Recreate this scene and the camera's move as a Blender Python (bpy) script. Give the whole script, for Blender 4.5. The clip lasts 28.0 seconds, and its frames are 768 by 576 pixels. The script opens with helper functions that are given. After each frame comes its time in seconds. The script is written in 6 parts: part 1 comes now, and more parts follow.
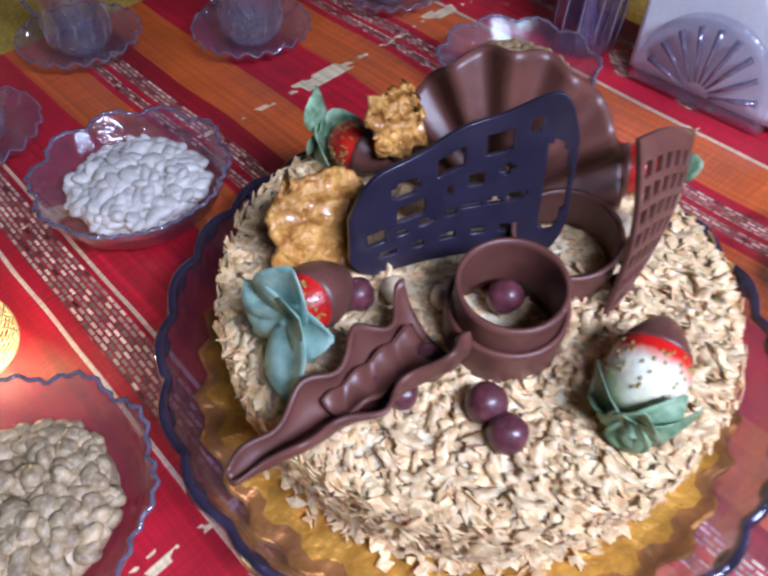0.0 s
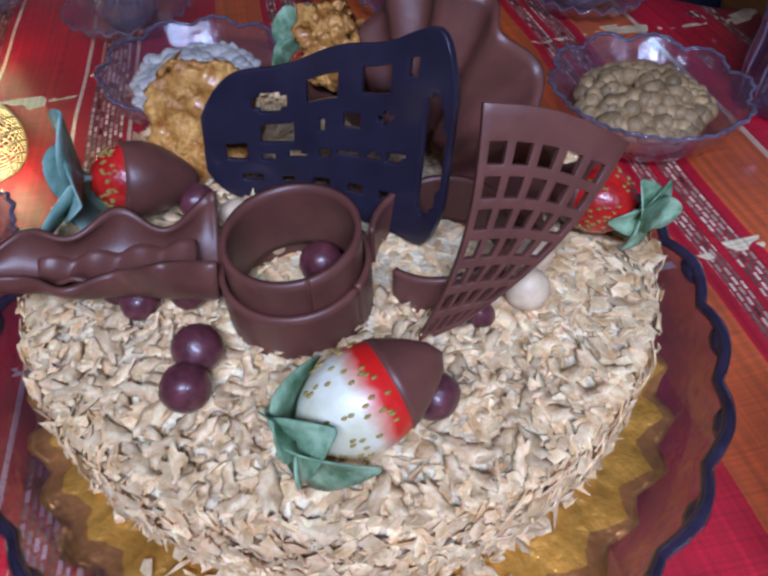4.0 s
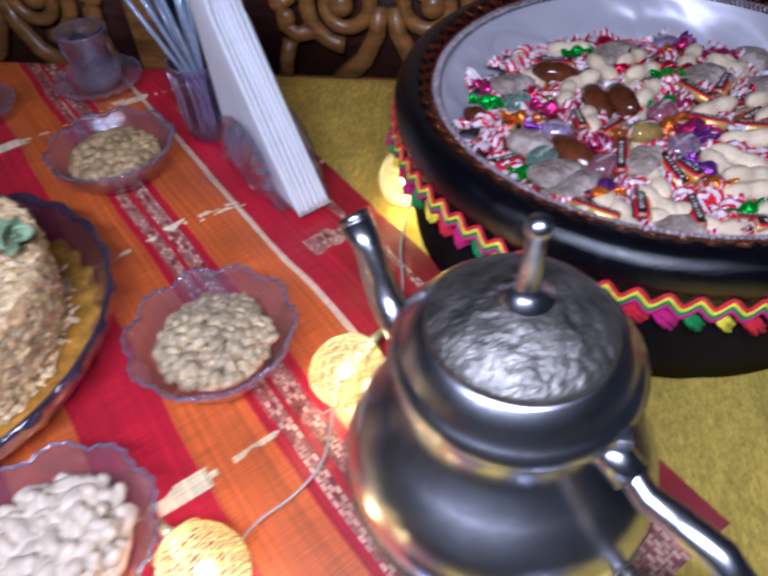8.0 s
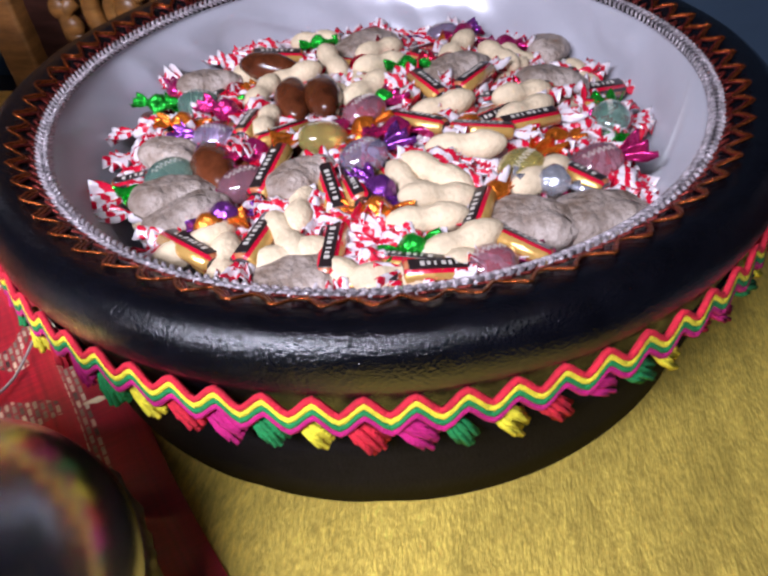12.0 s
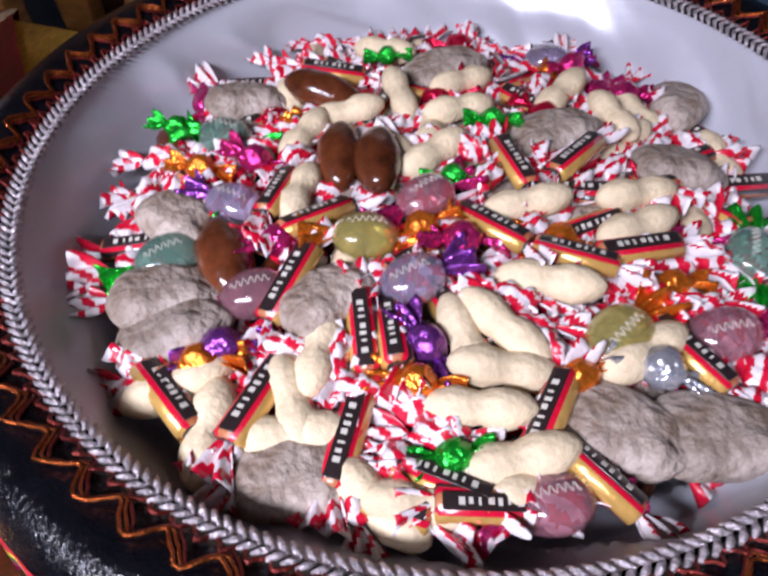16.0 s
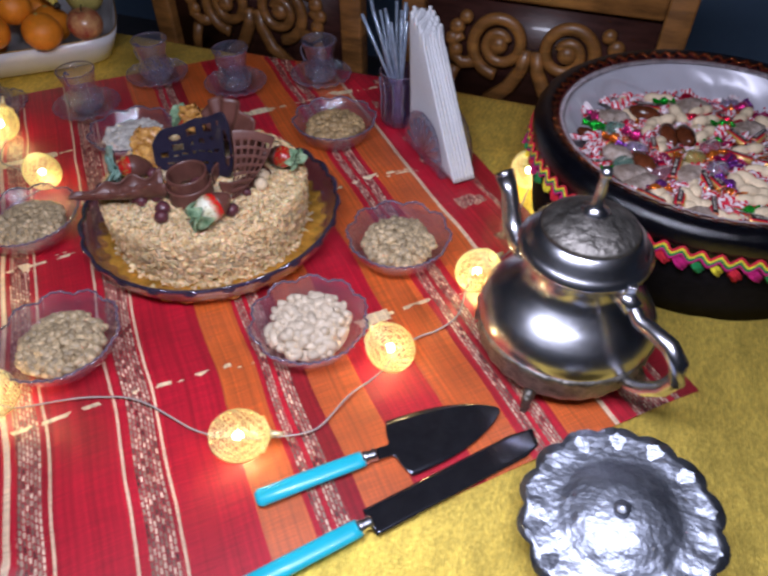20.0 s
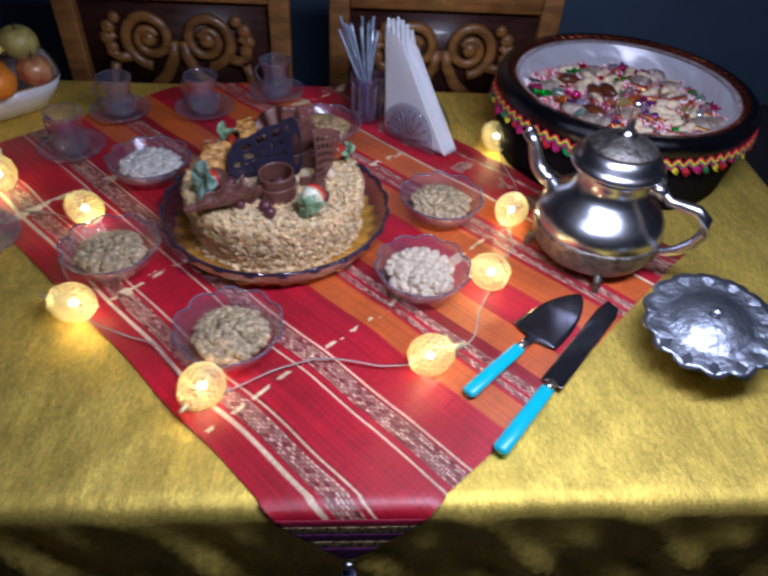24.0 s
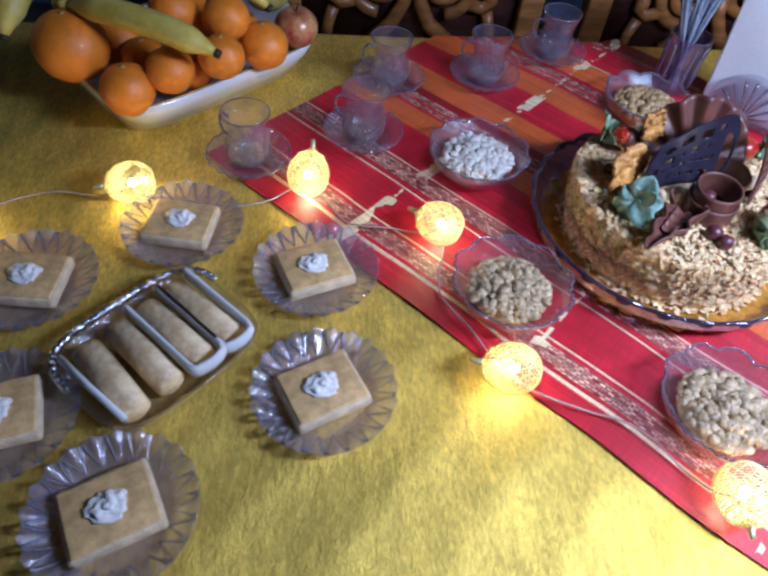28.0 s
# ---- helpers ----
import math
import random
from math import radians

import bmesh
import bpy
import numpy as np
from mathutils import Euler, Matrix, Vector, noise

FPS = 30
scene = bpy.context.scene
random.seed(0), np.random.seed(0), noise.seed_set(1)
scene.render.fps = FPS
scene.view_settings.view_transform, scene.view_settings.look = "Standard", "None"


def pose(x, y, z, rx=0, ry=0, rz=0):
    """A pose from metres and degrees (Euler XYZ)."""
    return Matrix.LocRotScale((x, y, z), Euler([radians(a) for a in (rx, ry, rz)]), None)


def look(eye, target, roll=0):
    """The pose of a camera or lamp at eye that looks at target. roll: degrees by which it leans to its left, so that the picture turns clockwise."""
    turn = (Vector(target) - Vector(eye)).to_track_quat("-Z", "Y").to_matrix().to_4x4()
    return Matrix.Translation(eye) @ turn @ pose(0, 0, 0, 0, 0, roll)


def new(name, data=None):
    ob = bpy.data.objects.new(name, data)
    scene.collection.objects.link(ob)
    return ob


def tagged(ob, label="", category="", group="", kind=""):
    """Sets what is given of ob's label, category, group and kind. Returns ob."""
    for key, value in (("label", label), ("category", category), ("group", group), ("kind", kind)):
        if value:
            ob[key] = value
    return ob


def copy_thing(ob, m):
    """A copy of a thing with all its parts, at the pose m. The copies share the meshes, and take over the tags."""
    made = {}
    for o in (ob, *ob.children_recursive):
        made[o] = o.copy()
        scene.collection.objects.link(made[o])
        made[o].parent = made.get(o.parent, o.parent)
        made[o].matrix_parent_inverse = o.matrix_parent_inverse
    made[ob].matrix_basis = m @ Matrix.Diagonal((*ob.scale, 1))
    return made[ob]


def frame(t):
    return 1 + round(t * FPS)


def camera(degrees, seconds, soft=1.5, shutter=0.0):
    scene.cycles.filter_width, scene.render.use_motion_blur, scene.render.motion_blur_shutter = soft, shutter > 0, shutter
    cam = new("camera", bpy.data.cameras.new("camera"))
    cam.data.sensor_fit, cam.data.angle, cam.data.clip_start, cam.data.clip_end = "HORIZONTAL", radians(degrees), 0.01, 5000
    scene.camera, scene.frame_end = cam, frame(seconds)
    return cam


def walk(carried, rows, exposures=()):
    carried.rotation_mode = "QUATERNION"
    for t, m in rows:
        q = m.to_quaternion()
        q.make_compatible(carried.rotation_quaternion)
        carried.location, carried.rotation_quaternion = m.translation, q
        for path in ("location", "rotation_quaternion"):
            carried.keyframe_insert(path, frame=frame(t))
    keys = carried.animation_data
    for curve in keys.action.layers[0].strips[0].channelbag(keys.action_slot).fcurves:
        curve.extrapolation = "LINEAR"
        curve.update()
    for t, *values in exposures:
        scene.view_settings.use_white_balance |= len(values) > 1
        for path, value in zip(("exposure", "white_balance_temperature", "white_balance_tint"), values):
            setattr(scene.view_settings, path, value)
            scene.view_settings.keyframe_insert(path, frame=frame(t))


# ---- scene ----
cam = camera(62.5, 28.0, soft=2.6, shutter=0.5)
PATH = [
    (0, (-0.057, -0.174, 1.077), (-0.033, 0.950, -0.329), 1.1),
    (0.5, (-0.034, -0.215, 1.103), (-0.037, 0.930, -0.286), 0.3),
    (1, (-0.004, -0.271, 1.127), (-0.141, 0.902, -0.231), 2.0),
    (1.5, (0.077, -0.263, 1.137), (-0.194, 0.866, -0.239), 3.9),
    (2, (0.124, -0.189, 1.108), (-0.496, 0.791, -0.269), -1.6),
    (2.5, (0.114, -0.168, 1.059), (-0.577, 0.837, -0.265), 0.6),
    (4.5, (0.113, -0.114, 1.019), (-0.522, 0.887, -0.336), -1.3),
    (5, (0.157, -0.151, 1.057), (-0.501, 0.846, -0.290), -1.9),
    (5.5, (0.202, -0.182, 1.082), (-0.439, 0.862, -0.237), -1.2),
    (6, (0.243, -0.238, 1.134), (-0.387, 0.853, -0.152), -2.6),
    (6.5, (0.259, -0.287, 1.173), (-0.314, 0.812, -0.132), -3.3),
    (7, (0.318, -0.307, 1.175), (-0.153, 0.865, -0.107), -5.7),
    (7.5, (0.365, -0.274, 1.191), (0.090, 0.902, -0.144), -2.0),
    (8, (0.438, -0.220, 1.165), (0.214, 0.982, -0.155), -3.3),
    (8.5, (0.498, -0.147, 1.128), (0.301, 1.096, -0.158), -1.5),
    (9, (0.559, -0.065, 1.103), (0.382, 1.167, -0.197), -1.8),
    (9.5, (0.605, -0.010, 1.078), (0.376, 1.246, -0.191), -2.5),
    (10, (0.637, 0.007, 1.066), (0.383, 1.276, -0.185), -4.7),
    (10.5, (0.644, -0.004, 1.050), (0.423, 1.288, -0.184), -3.3),
    (11, (0.656, -0.027, 1.047), (0.430, 1.239, -0.213), -3.6),
    (11.5, (0.654, -0.047, 1.039), (0.420, 1.234, -0.203), -4.0),
    (13.5, (0.728, -0.093, 1.117), (0.235, 1.091, -0.145), -4.6),
    (14, (0.707, -0.016, 1.069), (0.221, 1.123, -0.237), -3.8),
    (14.5, (0.671, 0.033, 1.048), (0.245, 1.054, -0.372), -3.0),
    (15, (0.649, 0.055, 1.043), (0.183, 1.003, -0.414), -5.5),
    (15.5, (0.642, 0.060, 1.050), (0.182, 1.057, -0.377), -4.2),
    (16, (0.641, 0.062, 1.067), (0.262, 1.131, -0.331), -1.3),
    (16.5, (0.667, 0.064, 1.101), (0.307, 1.079, -0.341), -4.0),
    (17, (0.674, 0.033, 1.129), (0.366, 1.073, -0.308), -2.3),
    (17.5, (0.676, -0.051, 1.194), (0.395, 0.999, -0.241), -1.0),
    (18, (0.672, -0.144, 1.250), (0.395, 0.858, -0.220), -2.3),
    (18.5, (0.627, -0.235, 1.300), (0.351, 0.749, -0.182), -1.6),
    (19, (0.589, -0.374, 1.294), (0.275, 0.731, -0.092), 0.2),
    (19.5, (0.485, -0.519, 1.262), (0.188, 0.760, 0.031), 3.4),
    (20, (0.446, -0.517, 1.309), (-0.001, 0.673, 0.035), -0.2),
    (20.5, (0.348, -0.489, 1.320), (0.026, 0.698, 0.005), -1.4),
    (21, (0.270, -0.486, 1.329), (0.062, 0.724, 0.013), -1.2),
    (21.5, (0.264, -0.520, 1.339), (0.094, 0.659, -0.010), 1.4),
    (23.5, (0.133, -0.720, 1.346), (0.289, 0.571, 0.100), 4.6),
    (24, (0.094, -0.760, 1.345), (0.212, 0.567, 0.135), 4.0),
    (24.5, (0.006, -0.798, 1.352), (0.092, 0.585, 0.202), 4.6),
    (25, (-0.061, -0.788, 1.357), (-0.076, 0.580, 0.188), 3.7),
    (25.5, (-0.130, -0.729, 1.349), (-0.107, 0.630, 0.170), 3.4),
    (26, (-0.189, -0.655, 1.329), (-0.087, 0.680, 0.126), 3.8),
    (26.5, (-0.256, -0.613, 1.327), (-0.105, 0.683, 0.087), 5.5),
    (27, (-0.305, -0.575, 1.318), (-0.151, 0.680, 0.037), 5.6),
    (27.5, (-0.351, -0.518, 1.299), (-0.237, 0.659, -0.058), 4.6),
    (28, (-0.430, -0.504, 1.289), (-0.246, 0.657, -0.075), 6.8),
]
walk(cam, [(t, look(eye, target, roll)) for t, eye, target, roll in PATH],
     exposures=[(0, -0.25, 5250, 12), (1, -0.45, 4950, 12), (2.5, -0.52, 4850, 12), (5, -1.12, 5050, 13), (6.5, -0.72, 5200, 13), (8, -0.58, 5400, 13), (9, 0.15, 5850, 11), (9.5, 0.08, 6000, 11),
                (11, -0.04, 6150, 12), (13.8, 0.2, 6100, 12), (15, 0.08, 6100, 12), (17.5, 0.08, 6300, 12), (18.1, -0.12, 6350, 12), (19, -0.78, 6400, 12), (20, -0.95, 6000, 12),
                (21.5, -0.85, 5450, 12), (24, -0.97, 5550, 12), (25, -0.2, 4800, 7), (26.5, -0.16, 4750, 7), (28, -0.15, 4950, 8)])

# ---- world and light ----
world = bpy.data.worlds.new("world")
world.use_nodes = True
scene.world = world
world.node_tree.nodes["Background"].inputs[0].default_value = (0.30, 0.36, 0.60, 1)
world.node_tree.nodes["Background"].inputs[1].default_value = 0.05

# Added still lamp, stretched wide, standing in for the torch carried with the camera
torch_stand_in_data = bpy.data.lights.new("torch_stand_in", "AREA")
torch_stand_in_data.shape, torch_stand_in_data.size, torch_stand_in_data.size_y = "ELLIPSE", 0.62, 0.14
torch_stand_in_data.energy, torch_stand_in_data.color = 19.5, (0.86, 0.86, 1.0)
torch_stand_in = new("torch_stand_in", torch_stand_in_data)
torch_stand_in.matrix_world = look((0.36, -0.43, 1.50), (0.32, 0.0, 0.75))

TAU = 2 * math.pi
rng = random.Random(7)


# ---- small mesh tools ----
def part(name, bm, material, parent=None, label="", smooth=True, kind=""):
    me = bpy.data.meshes.new(name)
    bmesh.ops.recalc_face_normals(bm, faces=bm.faces)
    if smooth:
        for f in bm.faces:
            f.smooth = True
    bm.to_mesh(me)
    bm.free()
    for m in material if isinstance(material, (list, tuple)) else [material]:
        me.materials.append(m)
    ob = new(name, me)
    ob.parent = parent
    return tagged(ob, label, kind=kind)


def share(name, ob, parent, m):
    """Another object on the same mesh."""
    o = new(name, ob.data)
    o.parent = parent
    o.matrix_basis = m
    return o


def thing(name, label, category, group="", loc=(0, 0, 0), rz=0.0):
    ob = new(name)
    ob.empty_display_size = 0.01
    ob.matrix_basis = pose(*loc, 0, 0, rz)
    return tagged(ob, label, category, group)


def solo(name, bm, material, label, category, group="", kind="", smooth=True):
    ob = part(name, bm, material, None, smooth=smooth)
    return tagged(ob, label, category, group, kind)


def lathe(profile, seg=48, wave=None, bm=None, closed=False, caps=True):
    """Spins (r, z) rows round z. wave(a, i) -> (factor on r, offset in z)."""
    bm = bm or bmesh.new()
    rings = []
    for i, (r, z) in enumerate(profile):
        ring = []
        for k in range(seg):
            a = TAU * k / seg
            f, dz = wave(a, i) if wave else (1, 0)
            ring.append(bm.verts.new((r * f * math.cos(a), r * f * math.sin(a), z + dz)))
        rings.append(ring)
    pairs = list(zip(rings, rings[1:]))
    if closed:
        pairs.append((rings[-1], rings[0]))
    for a, b in pairs:
        for k in range(seg):
            bm.faces.new((a[k], a[(k + 1) % seg], b[(k + 1) % seg], b[k]))
    if caps and not closed:
        for ring in (rings[0], rings[-1]):
            if profile[rings.index(ring)][0] > 1e-5:
                bm.faces.new(ring)
    return bm


def tube(pts, radius, seg=8, bm=None, flat=1.0, up=None, close=False):
    """A tube along points; radius a number or a function of 0..1; flat squeezes its height along up."""
    bm = bm or bmesh.new()
    pts = [Vector(p) for p in pts]
    rings = []
    n = len(pts)
    ref = Vector(up) if up else Vector((0.13, 0.21, 1))
    for i, p in enumerate(pts):
        if close:
            d = pts[(i + 1) % n] - pts[i - 1]
        else:
            d = pts[min(i + 1, n - 1)] - pts[max(i - 1, 0)]
        d.normalize()
        side = d.cross(ref)
        if side.length < 1e-4:
            side = d.cross(Vector((1, 0, 0)))
        side.normalize()
        top = side.cross(d)
        r = radius(i / (n - 1)) if callable(radius) else radius
        rings.append([bm.verts.new(p + side * (r * math.cos(TAU * k / seg)) + top * (r * flat * math.sin(TAU * k / seg))) for k in range(seg)])
    pairs = list(zip(rings, rings[1:])) + ([(rings[-1], rings[0])] if close else [])
    for a, b in pairs:
        for k in range(seg):
            bm.faces.new((a[k], a[(k + 1) % seg], b[(k + 1) % seg], b[k]))
    if not close:
        bm.faces.new(rings[0])
        bm.faces.new(rings[-1])
    return bm


def box(x0, y0, z0, x1, y1, z1, bevel=0.0, bm=None, m=None):
    own = bmesh.new()
    bmesh.ops.create_cube(own, size=1)
    for v in own.verts:
        v.co = Vector(((x0 + x1) / 2 + v.co.x * (x1 - x0), (y0 + y1) / 2 + v.co.y * (y1 - y0), (z0 + z1) / 2 + v.co.z * (z1 - z0)))
    if bevel:
        bmesh.ops.bevel(own, geom=own.edges[:], offset=bevel, segments=2, affect="EDGES", profile=0.6)
    if m:
        own.transform(m)
    return merge(bm, own)


def merge(bm, other):
    if bm is None:
        return other
    me = bpy.data.meshes.new("tmp")
    other.to_mesh(me)
    other.free()
    bm.from_mesh(me)
    bpy.data.meshes.remove(me)
    return bm


def blob(rx, ry, rz, u=12, v=8, rough=0.0, freq=40.0, seed=0.0, bm=None, at=None, shape=None):
    own = bmesh.new()
    bmesh.ops.create_uvsphere(own, u_segments=u, v_segments=v, radius=1)
    for p in own.verts:
        n = p.co.copy()
        q = Vector((n.x * rx, n.y * ry, n.z * rz))
        if shape:
            q = shape(q, n)
        if rough:
            q += n * rough * noise.noise(q * freq + Vector((seed, seed * 1.7, 3.1)))
        p.co = q
    if at:
        own.transform(at)
    return merge(bm, own)


def sheet(nx, ny, f, thick=0.0, bm=None, hole=None, uv=None):
    """A surface f(s, t) for s, t in 0..1; thick gives it a back; hole(i, j) leaves cells out; uv(s, t) writes a map."""
    own = bmesh.new()
    lay = own.loops.layers.uv.new("map") if uv else None
    vs = [[own.verts.new(f(i / nx, j / ny)) for j in range(ny + 1)] for i in range(nx + 1)]
    for i in range(nx):
        for j in range(ny):
            if hole and hole(i, j):
                continue
            quad = ((i, j), (i + 1, j), (i + 1, j + 1), (i, j + 1))
            face = own.faces.new([vs[a][b] for a, b in quad])
            if lay:
                for loop, (a, b) in zip(face.loops, quad):
                    loop[lay].uv = uv(a / nx, b / ny)
    loose = [v for v in own.verts if not v.link_faces]
    bmesh.ops.delete(own, geom=loose, context="VERTS")
    if thick:
        own.normal_update()
        bmesh.ops.solidify(own, geom=own.faces[:], thickness=thick)
    return merge(bm, own)


# ---- materials ----
def mat(name, col, rough=0.5, metal=0.0, var=0.18, scale=60.0, bump=0.15, bscale=None, trans=0.0, ior=1.45, coat=0.0,
        sheen=0.0, rnd=0.0, col2=None, emit=0.0, stretch=None, sub=0.0, spec=0.5, lo=0.35, hi=0.65, depth=0.002, coarse=None):
    m = bpy.data.materials.new(name)
    m.use_nodes = True
    nt = m.node_tree
    b = nt.nodes["Principled BSDF"]
    b.inputs["Roughness"].default_value = rough
    b.inputs["Metallic"].default_value = metal
    b.inputs["Transmission Weight"].default_value = trans
    b.inputs["IOR"].default_value = ior
    b.inputs["Coat Weight"].default_value = coat
    b.inputs["Sheen Weight"].default_value = sheen
    b.inputs["Specular IOR Level"].default_value = spec
    if sub:
        b.inputs["Subsurface Weight"].default_value = sub
        b.inputs["Subsurface Radius"].default_value = (0.006, 0.003, 0.0015)
    co = nt.nodes.new("ShaderNodeTexCoord")
    src = co.outputs["Object"]
    if stretch:
        mp = nt.nodes.new("ShaderNodeMapping")
        mp.inputs["Scale"].default_value = stretch
        nt.links.new(src, mp.inputs["Vector"])
        src = mp.outputs[0]
    n1 = nt.nodes.new("ShaderNodeTexNoise")
    n1.inputs["Scale"].default_value = scale
    n1.inputs["Detail"].default_value = 6
    n1.inputs["Roughness"].default_value = 0.65
    nt.links.new(src, n1.inputs["Vector"])
    ramp = nt.nodes.new("ShaderNodeValToRGB")
    ramp.color_ramp.elements[0].position, ramp.color_ramp.elements[1].position = lo, hi
    c0 = [c * (1 - var) for c in col]
    c1 = list(col2) if col2 else [min(1.0, c * (1 + var)) for c in col]
    ramp.color_ramp.elements[0].color, ramp.color_ramp.elements[1].color = (*c0, 1), (*c1, 1)
    nt.links.new(n1.outputs["Fac"], ramp.inputs["Fac"])
    n2 = nt.nodes.new("ShaderNodeTexNoise")
    n2.inputs["Scale"].default_value = scale / 7
    n2.inputs["Detail"].default_value = 3
    nt.links.new(src, n2.inputs["Vector"])
    hsv = nt.nodes.new("ShaderNodeHueSaturation")
    mr = nt.nodes.new("ShaderNodeMapRange")
    mr.inputs["From Min"].default_value, mr.inputs["From Max"].default_value = 0.3, 0.7
    mr.inputs["To Min"].default_value, mr.inputs["To Max"].default_value = 1 - var * 0.7, 1 + var * 0.5
    nt.links.new(n2.outputs["Fac"], mr.inputs["Value"])
    last = mr.outputs[0]
    if rnd:
        oi = nt.nodes.new("ShaderNodeObjectInfo")
        rr = nt.nodes.new("ShaderNodeMapRange")
        rr.inputs["To Min"].default_value, rr.inputs["To Max"].default_value = 1 - rnd, 1 + rnd
        nt.links.new(oi.outputs["Random"], rr.inputs["Value"])
        mul = nt.nodes.new("ShaderNodeMath")
        mul.operation = "MULTIPLY"
        nt.links.new(last, mul.inputs[0])
        nt.links.new(rr.outputs[0], mul.inputs[1])
        last = mul.outputs[0]
    nt.links.new(last, hsv.inputs["Value"])
    nt.links.new(ramp.outputs["Color"], hsv.inputs["Color"])
    nt.links.new(hsv.outputs["Color"], b.inputs["Base Color"])
    if bump:
        n3 = nt.nodes.new("ShaderNodeTexNoise")
        n3.inputs["Scale"].default_value = bscale or scale * 5
        n3.inputs["Detail"].default_value = 4
        nt.links.new(src, n3.inputs["Vector"])
        bp = nt.nodes.new("ShaderNodeBump")
        bp.inputs["Strength"].default_value = bump
        bp.inputs["Distance"].default_value = depth
        nt.links.new(n3.outputs["Fac"], bp.inputs["Height"])
        if coarse:
            n4 = nt.nodes.new("ShaderNodeTexNoise")
            n4.inputs["Scale"].default_value = coarse[1]
            n4.inputs["Detail"].default_value = 3
            nt.links.new(src, n4.inputs["Vector"])
            bp2 = nt.nodes.new("ShaderNodeBump")
            bp2.inputs["Strength"].default_value = coarse[0]
            bp2.inputs["Distance"].default_value = coarse[2]
            nt.links.new(n4.outputs["Fac"], bp2.inputs["Height"])
            nt.links.new(bp2.outputs["Normal"], bp.inputs["Normal"])
        nt.links.new(bp.outputs["Normal"], b.inputs["Normal"])
    if emit:
        b.inputs["Emission Color"].default_value = (*col, 1)
        b.inputs["Emission Strength"].default_value = emit
    return m


def islands(m, amount=0.35):
    """Varies a material from piece to piece of one joined mesh."""
    nt = m.node_tree
    hsv = next(n for n in nt.nodes if n.bl_idname == "ShaderNodeHueSaturation")
    old = hsv.inputs["Value"].links[0].from_socket
    g = nt.nodes.new("ShaderNodeNewGeometry")
    r = nt.nodes.new("ShaderNodeMapRange")
    r.inputs["To Min"].default_value, r.inputs["To Max"].default_value = 1 - amount, 1 + amount
    mul = nt.nodes.new("ShaderNodeMath")
    mul.operation = "MULTIPLY"
    nt.links.new(g.outputs["Random Per Island"], r.inputs["Value"])
    nt.links.new(old, mul.inputs[0])
    nt.links.new(r.outputs[0], mul.inputs[1])
    nt.links.new(mul.outputs[0], hsv.inputs["Value"])
    return m


GOLD_CLOTH = mat("gold_velvet", (0.86, 0.62, 0.12), 0.60, 0.80, 0.22, 190, 0.45, 420, stretch=(1.7, 0.55, 1), depth=0.002, coarse=(0.26, 26, 0.007), spec=0.9)
WOOD = mat("carved_wood", (0.20, 0.085, 0.022), 0.38, 0, 0.4, 14, 0.2, 90, stretch=(1, 1, 5), coat=0.2)
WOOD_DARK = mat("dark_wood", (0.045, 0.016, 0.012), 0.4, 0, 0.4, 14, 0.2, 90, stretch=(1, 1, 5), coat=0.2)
def thin_glass(name, tint, haze=0.06, rough=0.05):
    """Thin pressed glass: clear and tinted, with uneven gloss that grows at a slant. Bluish diffuse haze stands in for
    glare from the lights.
    """
    m = bpy.data.materials.new(name)
    m.use_nodes = True
    nt = m.node_tree
    L = nt.links.new
    nt.nodes.remove(nt.nodes["Principled BSDF"])
    out = nt.nodes["Material Output"]
    co = nt.nodes.new("ShaderNodeTexCoord")
    n = nt.nodes.new("ShaderNodeTexNoise")
    n.inputs["Scale"].default_value = 190
    n.inputs["Detail"].default_value = 2
    L(co.outputs["Object"], n.inputs["Vector"])
    bp = nt.nodes.new("ShaderNodeBump")
    bp.inputs["Strength"].default_value, bp.inputs["Distance"].default_value = 0.5, 0.003
    L(n.outputs["Fac"], bp.inputs["Height"])
    tr = nt.nodes.new("ShaderNodeBsdfTransparent")
    tr.inputs[0].default_value = (*tint, 1)
    gl = nt.nodes.new("ShaderNodeBsdfGlossy")
    gl.inputs["Color"].default_value = (0.95, 0.95, 1.0, 1)
    gl.inputs["Roughness"].default_value = rough
    L(bp.outputs[0], gl.inputs["Normal"])
    di = nt.nodes.new("ShaderNodeBsdfDiffuse")
    di.inputs["Color"].default_value = (0.62, 0.66, 0.95, 1)
    lw = nt.nodes.new("ShaderNodeLayerWeight")
    lw.inputs["Blend"].default_value = 0.5
    pw = nt.nodes.new("ShaderNodeMath")
    pw.operation = "POWER"
    pw.inputs[1].default_value = 2.6
    L(lw.outputs["Facing"], pw.inputs[0])
    fr = nt.nodes.new("ShaderNodeMath")
    fr.operation = "MULTIPLY_ADD"
    fr.inputs[1].default_value, fr.inputs[2].default_value = 0.85, 0.075
    L(pw.outputs[0], fr.inputs[0])
    hz = nt.nodes.new("ShaderNodeMixShader")
    hz.inputs[0].default_value = haze
    L(tr.outputs[0], hz.inputs[1])
    L(di.outputs[0], hz.inputs[2])
    mx = nt.nodes.new("ShaderNodeMixShader")
    L(fr.outputs[0], mx.inputs[0])
    L(hz.outputs[0], mx.inputs[1])
    L(gl.outputs[0], mx.inputs[2])
    L(mx.outputs[0], out.inputs["Surface"])
    return m


